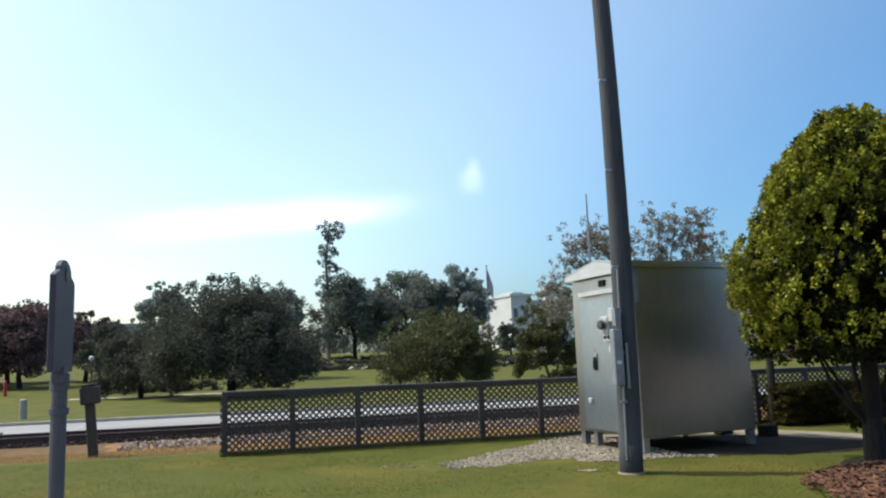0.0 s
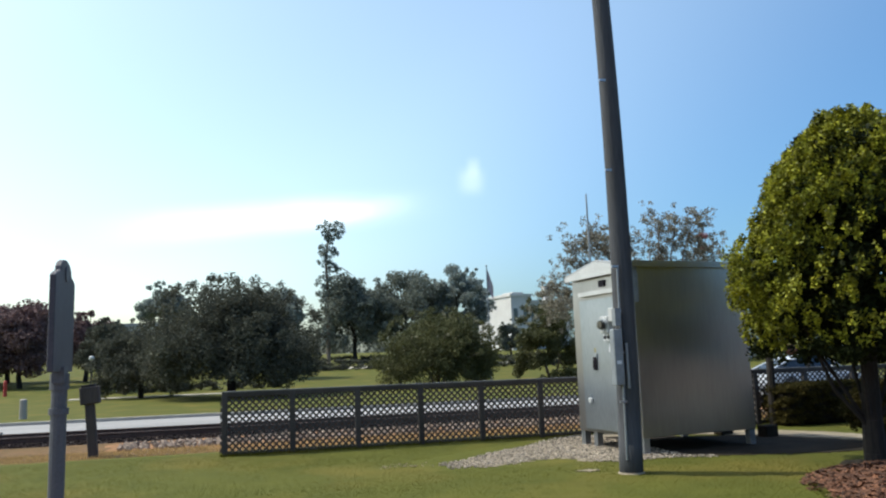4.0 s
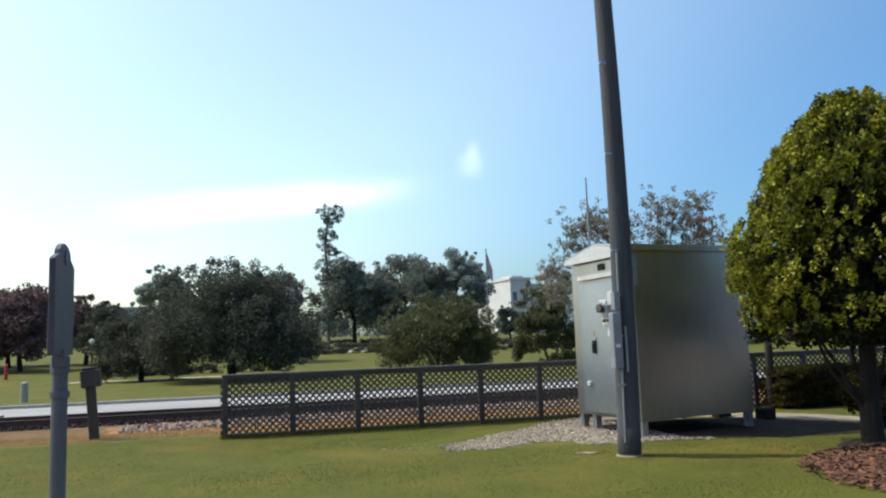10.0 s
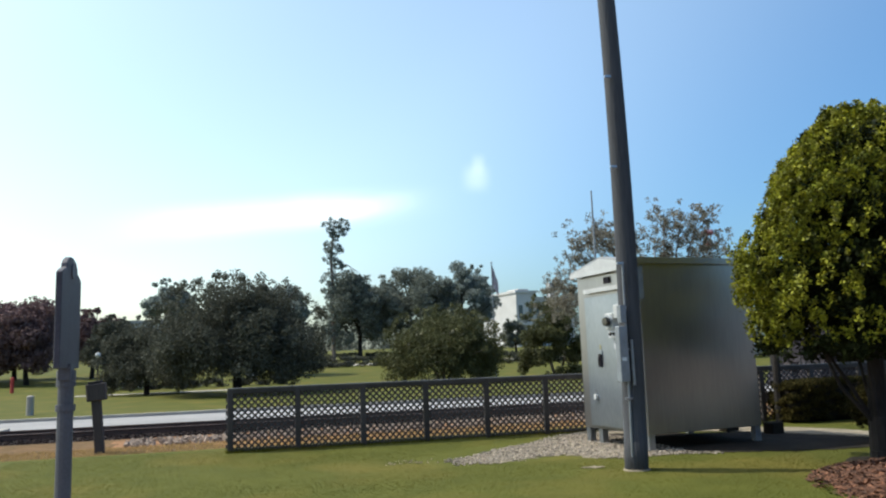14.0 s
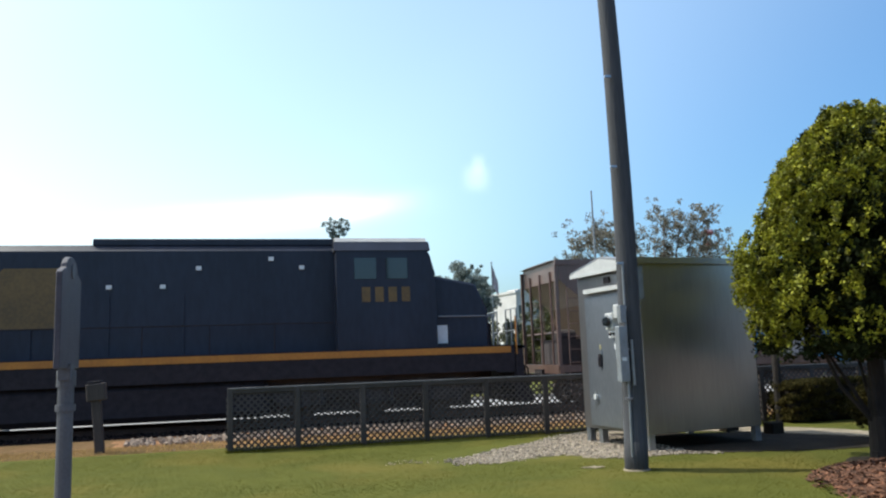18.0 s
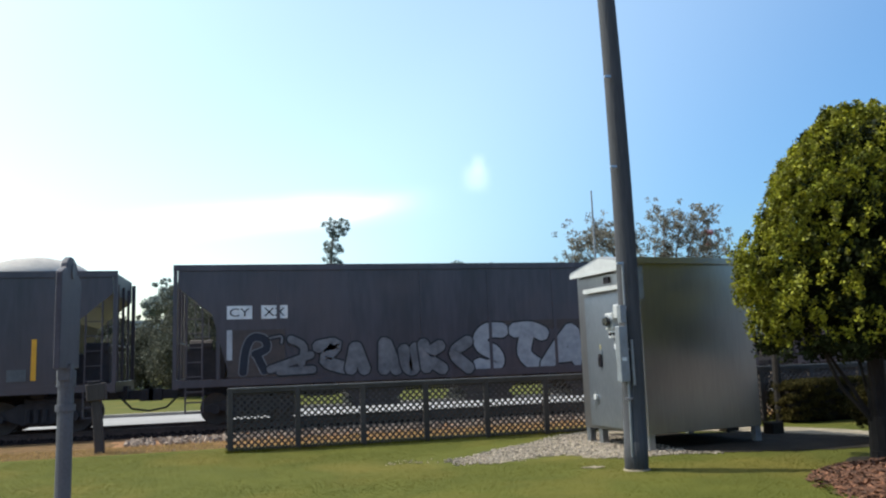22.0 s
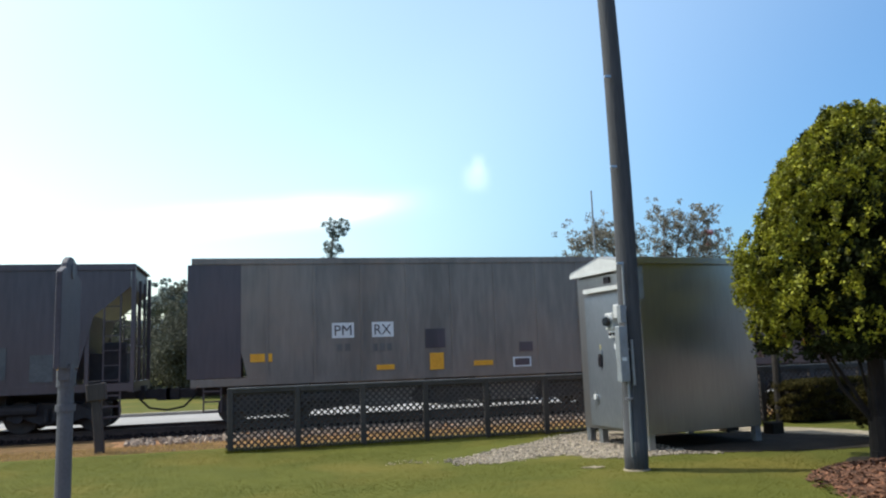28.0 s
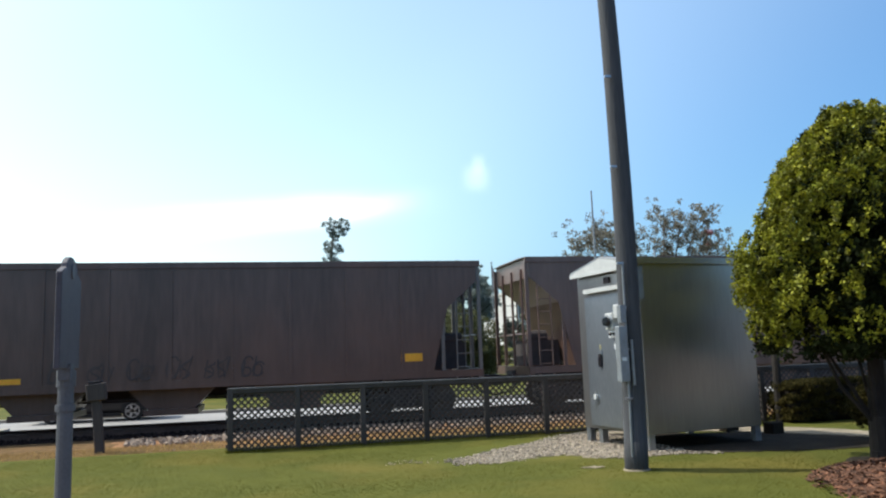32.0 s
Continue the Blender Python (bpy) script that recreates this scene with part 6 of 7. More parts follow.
brushed(w4, [[(3.28, 2.31), (3.2, 1.77), (3.08, 1.15)], [(3.28, 2.28), (3.78, 2.27), (3.86, 1.97), (3.43, 1.78)], [(3.49, 1.73), (3.94, 1.2)]], 0.43, "grey_mid", "fat grey graffiti letter with a black edge")
brushed(w4, [[(4.14, 2.28), (4.24, 1.56), (4.48, 1.18)], [(4.51, 1.18), (4.81, 1.71), (4.96, 2.31)]], 0.43, "grey_mid", "fat grey graffiti letter with a black edge")
brushed(w4, [[(6.1, 2.27), (5.56, 2.17), (5.25, 1.79), (5.36, 1.35), (5.77, 1.15), (6.25, 1.41)], [(5.35, 1.74), (5.97, 1.81)]], 0.43, "grey_mid", "fat grey graffiti letter with a black edge")
brushed(w4, [[(-4.87, 1.99), (-4.36, 2.04), (-4.67, 1.62), (-4.12, 1.39)]], 0.33, "grey_faint", "ragged faded graffiti letter")
brushed(w4, [[(-3.98, 1.34), (-3.85, 1.95)], [(-3.82, 1.95), (-3.59, 1.32)]], 0.33, "grey_faint", "ragged faded graffiti letter")
brushed(w4, [[(-3.05, 1.3), (-3.03, 2.06)], [(-2.98, 2.03), (-2.7, 1.28)]], 0.33, "grey_faint", "ragged faded graffiti letter")
brushed(w4, [[(-2.48, 1.85), (-2.4, 1.38), (-2.2, 1.31), (-2.14, 1.89)]], 0.33, "grey_faint", "ragged faded graffiti letter")
brushed(w4, [[(-1.92, 1.99), (-1.84, 1.3)], [(-1.43, 1.92), (-1.81, 1.62), (-1.37, 1.26)]], 0.33, "grey_faint", "ragged faded graffiti letter")
brushed(w4, [[(-0.61, 2.02), (-1.02, 1.69), (-0.6, 1.25)]], 0.33, "grey_faint", "ragged faded graffiti letter")
patch_on(w4, -7.25, -5.75, 1.26, 2.5, "patch_brown")
patch_on(w4, -7.27, -7.13, 1.7, 2.5, "grey_spray")
brushed(w4, [[(-6.85, 1.36), (-6.78, 1.95), (-6.6, 2.28), (-6.3, 2.24), (-6.24, 1.98), (-6.55, 1.84)], [(-6.5, 1.84), (-6.28, 1.38)]], 0.2, "navy_spray", "dark graffiti letter with a pale edge", edge="grey_faint", rim=0.06)
brushed(w4, [[(-6.15, 1.42), (-5.6, 1.6), (-5.05, 1.78)], [(-5.6, 2.22), (-5.25, 2.0), (-5.32, 1.55)], [(-5.9, 1.36), (-5.0, 1.38)]], 0.2, "grey_faint", "ragged faded graffiti sweep")
brushed(w4, [[(-6.15, 2.26), (-5.85, 2.3), (-5.84, 2.12)]], 0.05, "grey_faint", "thin pale sprayed line")
scrawl(w4, 6.75, 1.4, 0.5, 0.6, "grey_spray", 76, n=3)
strips_on(w4, (6.72,), 1.4, 2.2, "grey_spray")

w5 = hopper(63.3, 80.85, 4.31, "dark", "dark covered hopper wagon with white scrawled tags", ribs=[-5.0 + 2.5 * k for k in range(5)], slide=0.13)
marks(w5, "KG", "LX", ((-5.68, -5.16), (-4.77, -4.3), 2.70, 2.95), "white")
bars(w5, -5.6, -4.2, 2.2, 2.42, 5, "red_dark")
strips_on(w5, (-6.1, 7.2), 1.45, 2.48)
strips_on(w5, (-3.48, 0.45, 3.92), 1.42, 1.95)
for x, z, wd, ht, sd, n in ((-3.4, 1.26, 0.97, 0.88, 77, 6), (-2.07, 2.36, 0.86, 0.9, 78, 5), (-0.96, 1.68, 1.05, 1.06, 79, 6), (0.45, 1.34, 0.9, 0.92, 80, 5), (3.02, 1.84, 0.96, 0.46, 81, 6), (4.45, 1.45, 0.65, 0.55, 82, 4)):
    scrawl(w5, x, z, wd, ht, "grey_spray", sd, "white scrawled spray tag", n)
patch_on(w5, -0.61, -0.21, 1.25, 1.62, YEL, "notice_panel", "yellow notice panel")
patch_on(w5, 3.17, 3.84, 1.27, 1.60, "placard", "stencil_panel")
patch_on(w5, 3.22, 3.79, 1.31, 1.56, "dark", "stencil_panel").location.y -= 0.004
bm = bmesh.new()
ribbon(bm, [(4.78 + 0.47 * math.cos(k * math.pi / 12), 1.74 + 0.46 * math.sin(k * math.pi / 12)) for k in range(25)], 0.05, layer(w5))
part("graffiti_ring", bm, M["grey_spray"], w5, "sprayed white ring")
for x0, x1, z0, z1 in ((-3.26, -2.8, 2.23, 2.75), (-4.82, -3.83, 1.3, 1.57), (6.51, 7.05, 1.4, 1.97), (-1.75, -1.5, 1.4, 2.05), (2.2, 2.45, 1.4, 2.05), (5.65, 5.9, 1.4, 2.05)):
    patch_on(w5, x0, x1, z0, z1, "grey_paint")

w6 = hopper(82.2, 99.65, 4.33, "dark", "dark covered hopper wagon with faint tags and yellow strips", ribs=[-5.0 + 2.5 * k for k in range(5)], slide=0.12)
marks(w6, "KG", "LX", ((-5.77, -5.29), (-4.93, -4.47), 2.65, 2.9), "white")
bars(w6, -5.8, -5.38, 2.16, 2.38, 2, "grey_paint")
bars(w6, -4.8, -4.12, 2.15, 2.37, 3, "grey_paint")
strips_on(w6, (-6.46, 7.08), 1.42, 2.46)
strips_on(w6, (-3.6, 0.0, 3.73), 1.3, 1.75)
patch_on(w6, -6.79, -6.57, 1.79, 2.02, "white", "notice_panel")
brushed(w6, [[(-0.19, 2.11), (-0.71, 2.16), (-0.78, 1.87), (-0.26, 1.69), (-0.27, 1.37), (-0.84, 1.34)]], 0.13, "grey_faint", "faded sprayed letter", edge="dark")
brushed(w6, [[(0.46, 2.04), (0.5, 1.52), (0.79, 1.33), (1.1, 1.5), (1.17, 1.96)]], 0.13, "grey_faint", "faded sprayed letter", edge="dark")
brushed(w6, [[(2.21, 2.1), (2.16, 1.38)], [(2.13, 1.69), (1.83, 1.74), (1.79, 1.41), (2.13, 1.38)]], 0.13, "grey_faint", "faded sprayed letter", edge="dark")
brushed(w6, [[(3.45, 1.89), (3.07, 1.9), (3.12, 1.6), (3.49, 1.47), (3.35, 1.24), (3.04, 1.27)]], 0.13, "grey_faint", "faded sprayed letter", edge="dark")
brushed(w6, [[(-3.46, 2.12), (-3.66, 1.96), (-3.52, 1.76), (-3.36, 1.98), (-3.46, 2.12)], [(-3.25, 2.15), (-3.22, 2.08)], [(-3.29, 1.91), (-3.33, 1.62)], [(-3.12, 1.57), (-3.07, 1.88), (-2.9, 1.89), (-2.85, 1.58)], [(-2.63, 1.57), (-2.79, 1.51), (-2.75, 1.27), (-2.61, 1.17)]], 0.04, "white_spray", "thin white sprayed tag", edge="dark")
for x in (-2.64, -2.43):
    patch_on(w6, x, x + 0.1, 2.95, 4.1, "grey_faint", "stain_streak", "pale run of spilt dust")
patch_on(w6, 6.42, 6.81, 1.58, 1.98, YEL, "notice_panel", "yellow notice panel")
for x0, x1, z0, z1 in ((-1.99, -1.65, 1.38, 2.34), (-0.97, -0.2, 1.32, 2.28), (5.55, 5.84, 1.35, 2.35), (0.4, 0.62, 1.4, 2.2)):
    patch_on(w6, x0, x1, z0, z1, "grey_paint")

w7 = hopper(101.06, 118.3, 4.44, "grey2", "weathered grey covered hopper wagon with white placards", end_mat="placard", ribs=[-6.3, -5.2, -4.0, -2.9, -1.2, 0.6, 2.4, 4.2, 6.0], slide=0.10)
marks(w7, "PM", "HX", ((-6.0, -5.52), (-5.14, -4.62), 2.66, 2.88), "black_spray", "placard")
scrawl(w7, -0.75, 1.7, 0.65, 0.55, "grey_spray", 86, n=3)
patch_on(w7, -6.15, -5.5, 1.7, 2.2, "grey_paint")
patch_on(w7, -6.9, -6.4, 1.4, 1.8, "rust")

w8 = hopper(119.7, 137.0, 4.31, "dark", "dark covered hopper wagon with yellow strips", ribs=[-5.0 + 2.5 * k for k in range(5)], slide=0.12)
strips_on(w8, (-1.56, 1.48, 4.09), 1.42, 1.9)
strips_on(w8, (-6.9, 7.0), 1.4, 2.45)
patch_on(w8, 2.89, 3.53, 1.28, 1.62, "white", "notice_panel", "white framed data panel")
patch_on(w8, 2.94, 3.48, 1.33, 1.57, "dark", "notice_panel").location.y -= 0.004
for x in (2.98, 3.25):
    patch_on(w8, x, x + 0.19, 1.37, 1.53, "white", "number_bar").location.y -= 0.008
patch_on(w8, 0.45, 0.78, 1.3, 1.48, "grey_spray")
patch_on(w8, 6.3, 6.85, 1.32, 2.0, "grey_paint")
patch_on(w8, 5.5, 5.75, 1.4, 2.2, "grey_paint")

w9 = hopper(138.4, 152.7, 4.44, "grey", "dusty light-grey covered hopper wagon", end_mat="dark", ribs=[-5.2, -3.9, -2.6, -1.3, 0, 1.3, 2.6, 3.9, 5.2], slide=0.12)
# shade of the recessed wagon ends, painted as flat dark patches
patch_on(w9, -7.13, -5.75, 1.24, 4.26, "dark", "end_panel", "flat dark patch painted for the shade of the recessed end")
patch_on(w9, 5.3, 7.1, 1.24, 4.26, "dark", "end_panel", "flat dark patch painted for the shade of the recessed end")
marks(w9, "PM", "RX", ((-3.25, -2.78), (-2.14, -1.67), 2.28, 2.56), "dark", "white")
bars(w9, -3.2, -2.75, 1.85, 2.05, 2, "grey2")
bars(w9, -2.2, -1.6, 1.83, 2.03, 3, "grey2")
for x0, x1, z0, z1 in ((-5.51, -4.93, 1.63, 1.85), (5.32, 5.83, 1.45, 1.65), (0.71, 1.27, 1.32, 1.46), (-2.1, -1.6, 1.3, 1.44)):
    patch_on(w9, x0, x1, z0, z1, YEL, "reflector_panel", "orange reflector panel")
for x0, x1, z0, z1 in ((4.66, 5.32, 1.91, 2.5), (-0.7, -0.12, 1.86, 2.4), (2.1, 2.5, 1.68, 1.95)):
    patch_on(w9, x0, x1, z0, z1, "dark", "painted_square", "dark painted square")
patch_on(w9, -0.58, -0.18, 1.25, 1.72, YEL, "notice_panel", "yellow notice panel")
patch_on(w9, 1.88, 2.43, 1.24, 1.52, "white", "notice_panel")
patch_on(w9, 1.93, 2.38, 1.28, 1.48, "dark", "notice_panel").location.y -= 0.004

w10 = hopper(154.2, 171.5, 4.32, "dark", "dark covered hopper wagon with red patches", ribs=[-5.0 + 2.5 * k for k in range(5)], slide=0.13)
patch_on(w10, -5.73, -4.95, 1.25, 2.58, "red_dark")
patch_on(w10, -4.75, -3.72, 1.25, 2.58, "red_dark")
marks(w10, "PM", "RX", ((-5.68, -5.2), (-4.65, -4.22), 2.67, 2.92), "white")
strips_on(w10, (-6.33, 7.05), 1.4, 2.45)
strips_on(w10, (-5.6, -2.67, 0.7), 1.3, 1.75)
patch_on(w10, -6.69, -6.45, 1.75, 1.99, "white", "notice_panel")
patch_on(w10, -0.24, 0.14, 1.38, 1.78, YEL, "notice_panel", "yellow notice panel")
for x0, x1, z0, z1 in ((-3.27, -2.74, 2.14, 2.69), (-1.84, -1.5, 1.26, 2.03), (2.3, 2.6, 1.3, 2.1), (5.5, 5.8, 1.3, 2.1)):
    patch_on(w10, x0, x1, z0, z1, "grey_paint")
patch_on(w10, 6.43, 6.95, 1.49, 1.99, "white", "notice_panel", "white data panel")
for k in range(4):
    patch_on(w10, 6.48, 6.9, 1.55 + 0.1 * k, 1.6 + 0.1 * k, "grey2", "print_line").location.y -= 0.004
patch_on(w10, 6.85, 7.0, 1.28, 1.45, "white", "notice_panel")

w11 = hopper(172.9, 189.8, 4.49, "black", "black covered hopper wagon with dark outlined graffiti letters", belly=0.66, ribs=[-6 + 2.0 * k for k in range(7)], airy=True, slide=0.17)
patch_on(w11, -5.45, -4.29, 1.25, 2.75, "grey", label="pale repaint panel")
patch_on(w11, -4.16, -3.14, 1.25, 2.72, "grey", label="pale repaint panel")
for body, x0, x1 in (("CY", -4.89, -4.46), ("XX", -3.97, -3.55)):
    lettering(w11, body, x0, x1, 2.38, 2.62, "black_spray", "reporting letters", bold=0.01)
bars(w11, -3.98, -3.4, 1.9, 2.1, 3, "grey2")
bars(w11, -5.2, -4.5, 1.9, 2.1, 3, "grey2")
brushed(w11, [[(-2.16, 2.14), (-2.06, 1.65), (-2.27, 1.11)], [(-2.06, 1.63), (-1.09, 1.7)], [(-1.06, 2.22), (-1.16, 1.64), (-0.92, 1.1)]], 0.28, "grey_mid", "white drop shadow of a graffiti letter", edge="grey_mid")
brushed(w11, [[(-2.38, 2.19), (-2.27, 1.7), (-2.49, 1.16)], [(-2.27, 1.68), (-1.31, 1.76)], [(-1.29, 2.27), (-1.38, 1.69), (-1.14, 1.15)]], 0.34, "navy_spray", "black graffiti letter outlined in white", edge="white_spray", rim=0.13)
brushed(w11, [[(-0.19, 2.08), (0.61, 1.96), (1.29, 2.2)], [(0.74, 1.94), (0.39, 1.47), (0.61, 1.15)]], 0.28, "grey_mid", "white drop shadow of a graffiti letter", edge="grey_mid")
brushed(w11, [[(-0.42, 2.13), (0.38, 2.02), (1.05, 2.25)], [(0.52, 1.99), (0.16, 1.52), (0.39, 1.2)]], 0.34, "navy_spray", "black graffiti letter outlined in white", edge="white_spray", rim=0.13)
brushed(w11, [[(3.34, 2.04), (2.86, 2.17), (2.22, 1.89), (1.97, 1.41), (2.36, 1.08), (3.04, 1.14)], [(2.79, 1.55), (3.21, 1.25)]], 0.28, "grey_mid", "white drop shadow of a graffiti letter", edge="grey_mid")
brushed(w11, [[(3.1, 2.1), (2.62, 2.23), (1.99, 1.94), (1.74, 1.47), (2.13, 1.13), (2.8, 1.2)], [(2.55, 1.6), (2.97, 1.31)]], 0.34, "navy_spray", "black graffiti letter outlined in white", edge="white_spray", rim=0.13)
brushed(w11, [[(4.73, 2.15), (4.84, 1.69)], [(5.21, 2.15), (5.37, 1.74)], [(4.73, 1.38), (5.56, 1.43)], [(4.81, 1.14), (5.49, 1.17)]], 0.27, "white_spray", "blocky pale graffiti letter")
brushed(w11, [[(3.95, 2.07), (3.86, 1.51), (3.98, 1.06)], [(4.13, 1.85), (4.17, 1.38), (3.91, 1.1)], [(-3.2, 1.65), (-3.31, 1.38), (-3.09, 1.15)], [(-3.46, 1.55), (-3.57, 1.17)], [(-0.31, 1.77), (-0.37, 1.23)], [(1.3, 1.71), (1.34, 1.2)]], 0.14, "pink_spray", "faded pink flame tag")
patch_on(w11, -3.05, -2.6, 1.26, 1.9, "red_dark")
strips_on(w11, (-2.88, 0.52, 3.54), 1.36, 1.9)
strips_on(w11, (-6.58, 7.26), 1.33, 2.45)
scrawl(w11, -6.4, 1.27, 0.85, 1.0, "grey_faint", 88, n=9, width=0.045)
scrawl(w11, 6.2, 1.7, 0.85, 0.6, "grey_paint", 89, n=6, width=0.04)

w12 = hopper(191.65, 208.7, 4.34, "rust", "brown covered hopper wagon with white placards", end_mat="grey2", belly=0.66, ribs=[-6.2 + 1.55 * k for k in range(9)], airy=True, slide=0.15)
marks(w12, "CY", "XX", ((-5.93, -5.43), (-5.09, -4.58), 2.60, 2.82), "black_spray", "placard")
for x0, x1, z0 in ((-8.4, -8.12, 2.9), (-8.05, -7.8, 3.3), (-7.76, -7.3, 2.75), (-7.26, -7.0, 3.4), (-6.9, -6.75, 3.7)):
    patch_on(w12, x0, x1, z0, 4.17, "rust_streak", "rust_streak", "orange rust streak")
for x0, x1, z0, z1 in ((-6.93, -6.27, 1.53, 1.79), (-4.0, -3.4, 1.28, 1.42), (6.3, 6.9, 1.5, 1.72)):
    patch_on(w12, x0, x1, z0, z1, YEL, "reflector_panel", "orange reflector panel")
for k in range(6):
    scrawl(w12, -2.8 + 0.95 * k, 1.27, 0.6, 0.6, "patch_brown", 95 + k, n=2, width=0.04)

w13 = hopper(210.1, 227.0, 4.45, "brown", "brown covered hopper wagon with bare side", ribs=[-6.2 + 1.55 * k for k in range(9)], slide=0.15)

# ---- road vehicles ----


def wheel_mesh_car(r):
    bm = bmesh.new()
    tube(bm, (0, -0.1, 0), (0, 0.1, 0), r, r, 22)
    bmesh.ops.bevel(bm, geom=[e for e in bm.edges if e.calc_face_angle(0) > 1.2], offset=0.025, segments=2, affect="EDGES")
    return bm


def rim_bmesh(r, y):
    bm = bmesh.new()
    if r:
        tube(bm, (0, y, 0), (0, y + 0.012, 0), r * 0.2, r * 0.2, 12)
        for k in range(5):
            a = k * 2 * math.pi / 5
            prism_pts = [(r * 0.12 * math.cos(a + 1.57), r * 0.12 * math.sin(a + 1.57)), (r * 0.66 * math.cos(a + 0.16), r * 0.66 * math.sin(a + 0.16)), (r * 0.66 * math.cos(a - 0.16), r * 0.66 * math.sin(a - 0.16)), (r * 0.12 * math.cos(a - 1.57), r * 0.12 * math.sin(a - 1.57))]
            prism(bm, prism_pts, y, y + 0.012)
        for k in range(16):
            a, b = k * math.pi / 8, (k + 1) * math.pi / 8
            prism(bm, [(r * 0.62 * math.cos(a), r * 0.62 * math.sin(a)), (r * 0.72 * math.cos(a), r * 0.72 * math.sin(a)), (r * 0.72 * math.cos(b), r * 0.72 * math.sin(b)), (r * 0.62 * math.cos(b), r * 0.62 * math.sin(b))], y, y + 0.012)
    return bm


CAR_WHEELS = []


def loft(rings):
    """A skin over rings of equal count, closed round each ring, capped at the ends."""
    bm = bmesh.new()
    vs = [[bm.verts.new(p) for p in r] for r in rings]
    n = len(vs[0])
    for a, b in zip(vs, vs[1:]):
        for i in range(n):
            bm.faces.new((a[i], a[(i + 1) % n], b[(i + 1) % n], b[i]))
    bm.faces.new(vs[0][::-1])
    bm.faces.new(vs[-1])
    return bm


def car(label, category, paint, low, top, width, wheels, r, name="car"):
    """A car along x with its front at +x. low: (x, underside, belt height) stations; top: (x, roof height, half width at roof) stations."""
    c = thing(name, label, category)
    hw = width / 2
    rings = []
    n = len(low)
    for i, (x, zb, zt) in enumerate(low):
        k = hw * (0.86 if i in (0, n - 1) else 0.95 if i in (1, n - 2) else 1.0)
        rings.append([(x, -k * 0.9, zb), (x, -k, zb + 0.16), (x, -k, zb + (zt - zb) * 0.6), (x, -k * 0.95, zt - 0.03), (x, -k * 0.7, zt), (x, k * 0.7, zt), (x, k * 0.95, zt - 0.03), (x, k, zb + (zt - zb) * 0.6), (x, k, zb + 0.16), (x, k * 0.9, zb)])
    body = part("body", loft(rings), paint, c, smooth=True)
    belt = [(x, z, w_) for x, z, w_ in top]
    cab = [[(x + dx, -hw * 0.93, zb0), (x, -w_, z), (x, w_, z), (x + dx, hw * 0.93, zb0)] for x, z, w_, dx, zb0 in [(a[0], a[1], a[2], 0, 0.8) for a in belt]]
    part("window_glass", loft(cab), M["glass"], c, "dark tinted glass")
    # roof skin and pillars over the glass
    bm = bmesh.new()
    for a, b in zip(belt, belt[1:]):
        if a[1] > belt[0][1] + 0.2 and b[1] > belt[-1][1] + 0.2:
            v = [bm.verts.new(p) for p in ((a[0], -a[2] - 0.012, a[1] - 0.05), (a[0], -a[2] * 0.9, a[1] + 0.015), (a[0], a[2] * 0.9, a[1] + 0.015), (a[0], a[2] + 0.012, a[1] - 0.05), (b[0], -b[2] - 0.012, b[1] - 0.05), (b[0], -b[2] * 0.9, b[1] + 0.015), (b[0], b[2] * 0.9, b[1] + 0.015), (b[0], b[2] + 0.012, b[1] - 0.05))]
            for q in ((0, 1, 5, 4), (1, 2, 6, 5), (2, 3, 7, 6)):
                bm.faces.new([v[i] for i in q])
    bmesh.ops.remove_doubles(bm, verts=bm.verts, dist=0.001)
    part("roof", bm, paint, c, smooth=True)
    for s in (-1, 1):
        for i, (a, b) in enumerate(zip(belt, belt[1:])):
            if i in (0, 1, len(belt) - 2, len(belt) - 3):
                bm = bmesh.new()
                tube(bm, (a[0], s * a[2], a[1]), (b[0], s * b[2], b[1]), 0.035, 0.035, 6)
                part("pillar", bm, paint, c)
        xm = (belt[1][0] + belt[-2][0]) / 2 - 0.1
        part("pillar", slab(xm - 0.05, xm + 0.05, s * hw * 0.87 - 0.03, s * hw * 0.87 + 0.03, 0.85, max(b[1] for b in belt) - 0.12), M["rubber"], c)
        part("mirror", slab(belt[-2][0] - 0.1, belt[-2][0] + 0.05, s * hw - 0.02, s * hw + s * 0.14 if s > 0 else s * hw + 0.02, 0.95, 1.08) if s > 0 else slab(belt[-2][0] - 0.1, belt[-2][0] + 0.05, -hw - 0.14, -hw + 0.02, 0.95, 1.08), paint, c)
        part("headlight", slab(low[-1][0] - 0.45, low[-1][0] - 0.06, min(s * hw * 0.97, s * hw * 0.6), max(s * hw * 0.97, s * hw * 0.6), 0.60, 0.72), M["lamp_clear"], c)
        part("tail_light", slab(low[0][0] - 0.01, low[0][0] + 0.16, min(s * hw * 0.93, s * hw * 0.6), max(s * hw * 0.93, s * hw * 0.6), 0.78, 0.98), M["lamp_red"], c)
        part("door_seam", slab(-0.05, -0.035, s * hw - 0.004, s * hw + 0.004, 0.36, 0.86), M["rubber"], c)
        part("door_handle", slab(-0.3, -0.1, s * hw - 0.012, s * hw + 0.012, 0.77, 0.80), paint, c)
        part("sill", slab(-wheels * 0.36, wheels * 0.36, s * hw * 0.95 - 0.02, s * hw * 0.95 + 0.02, 0.17, 0.30), M["rubber"], c)
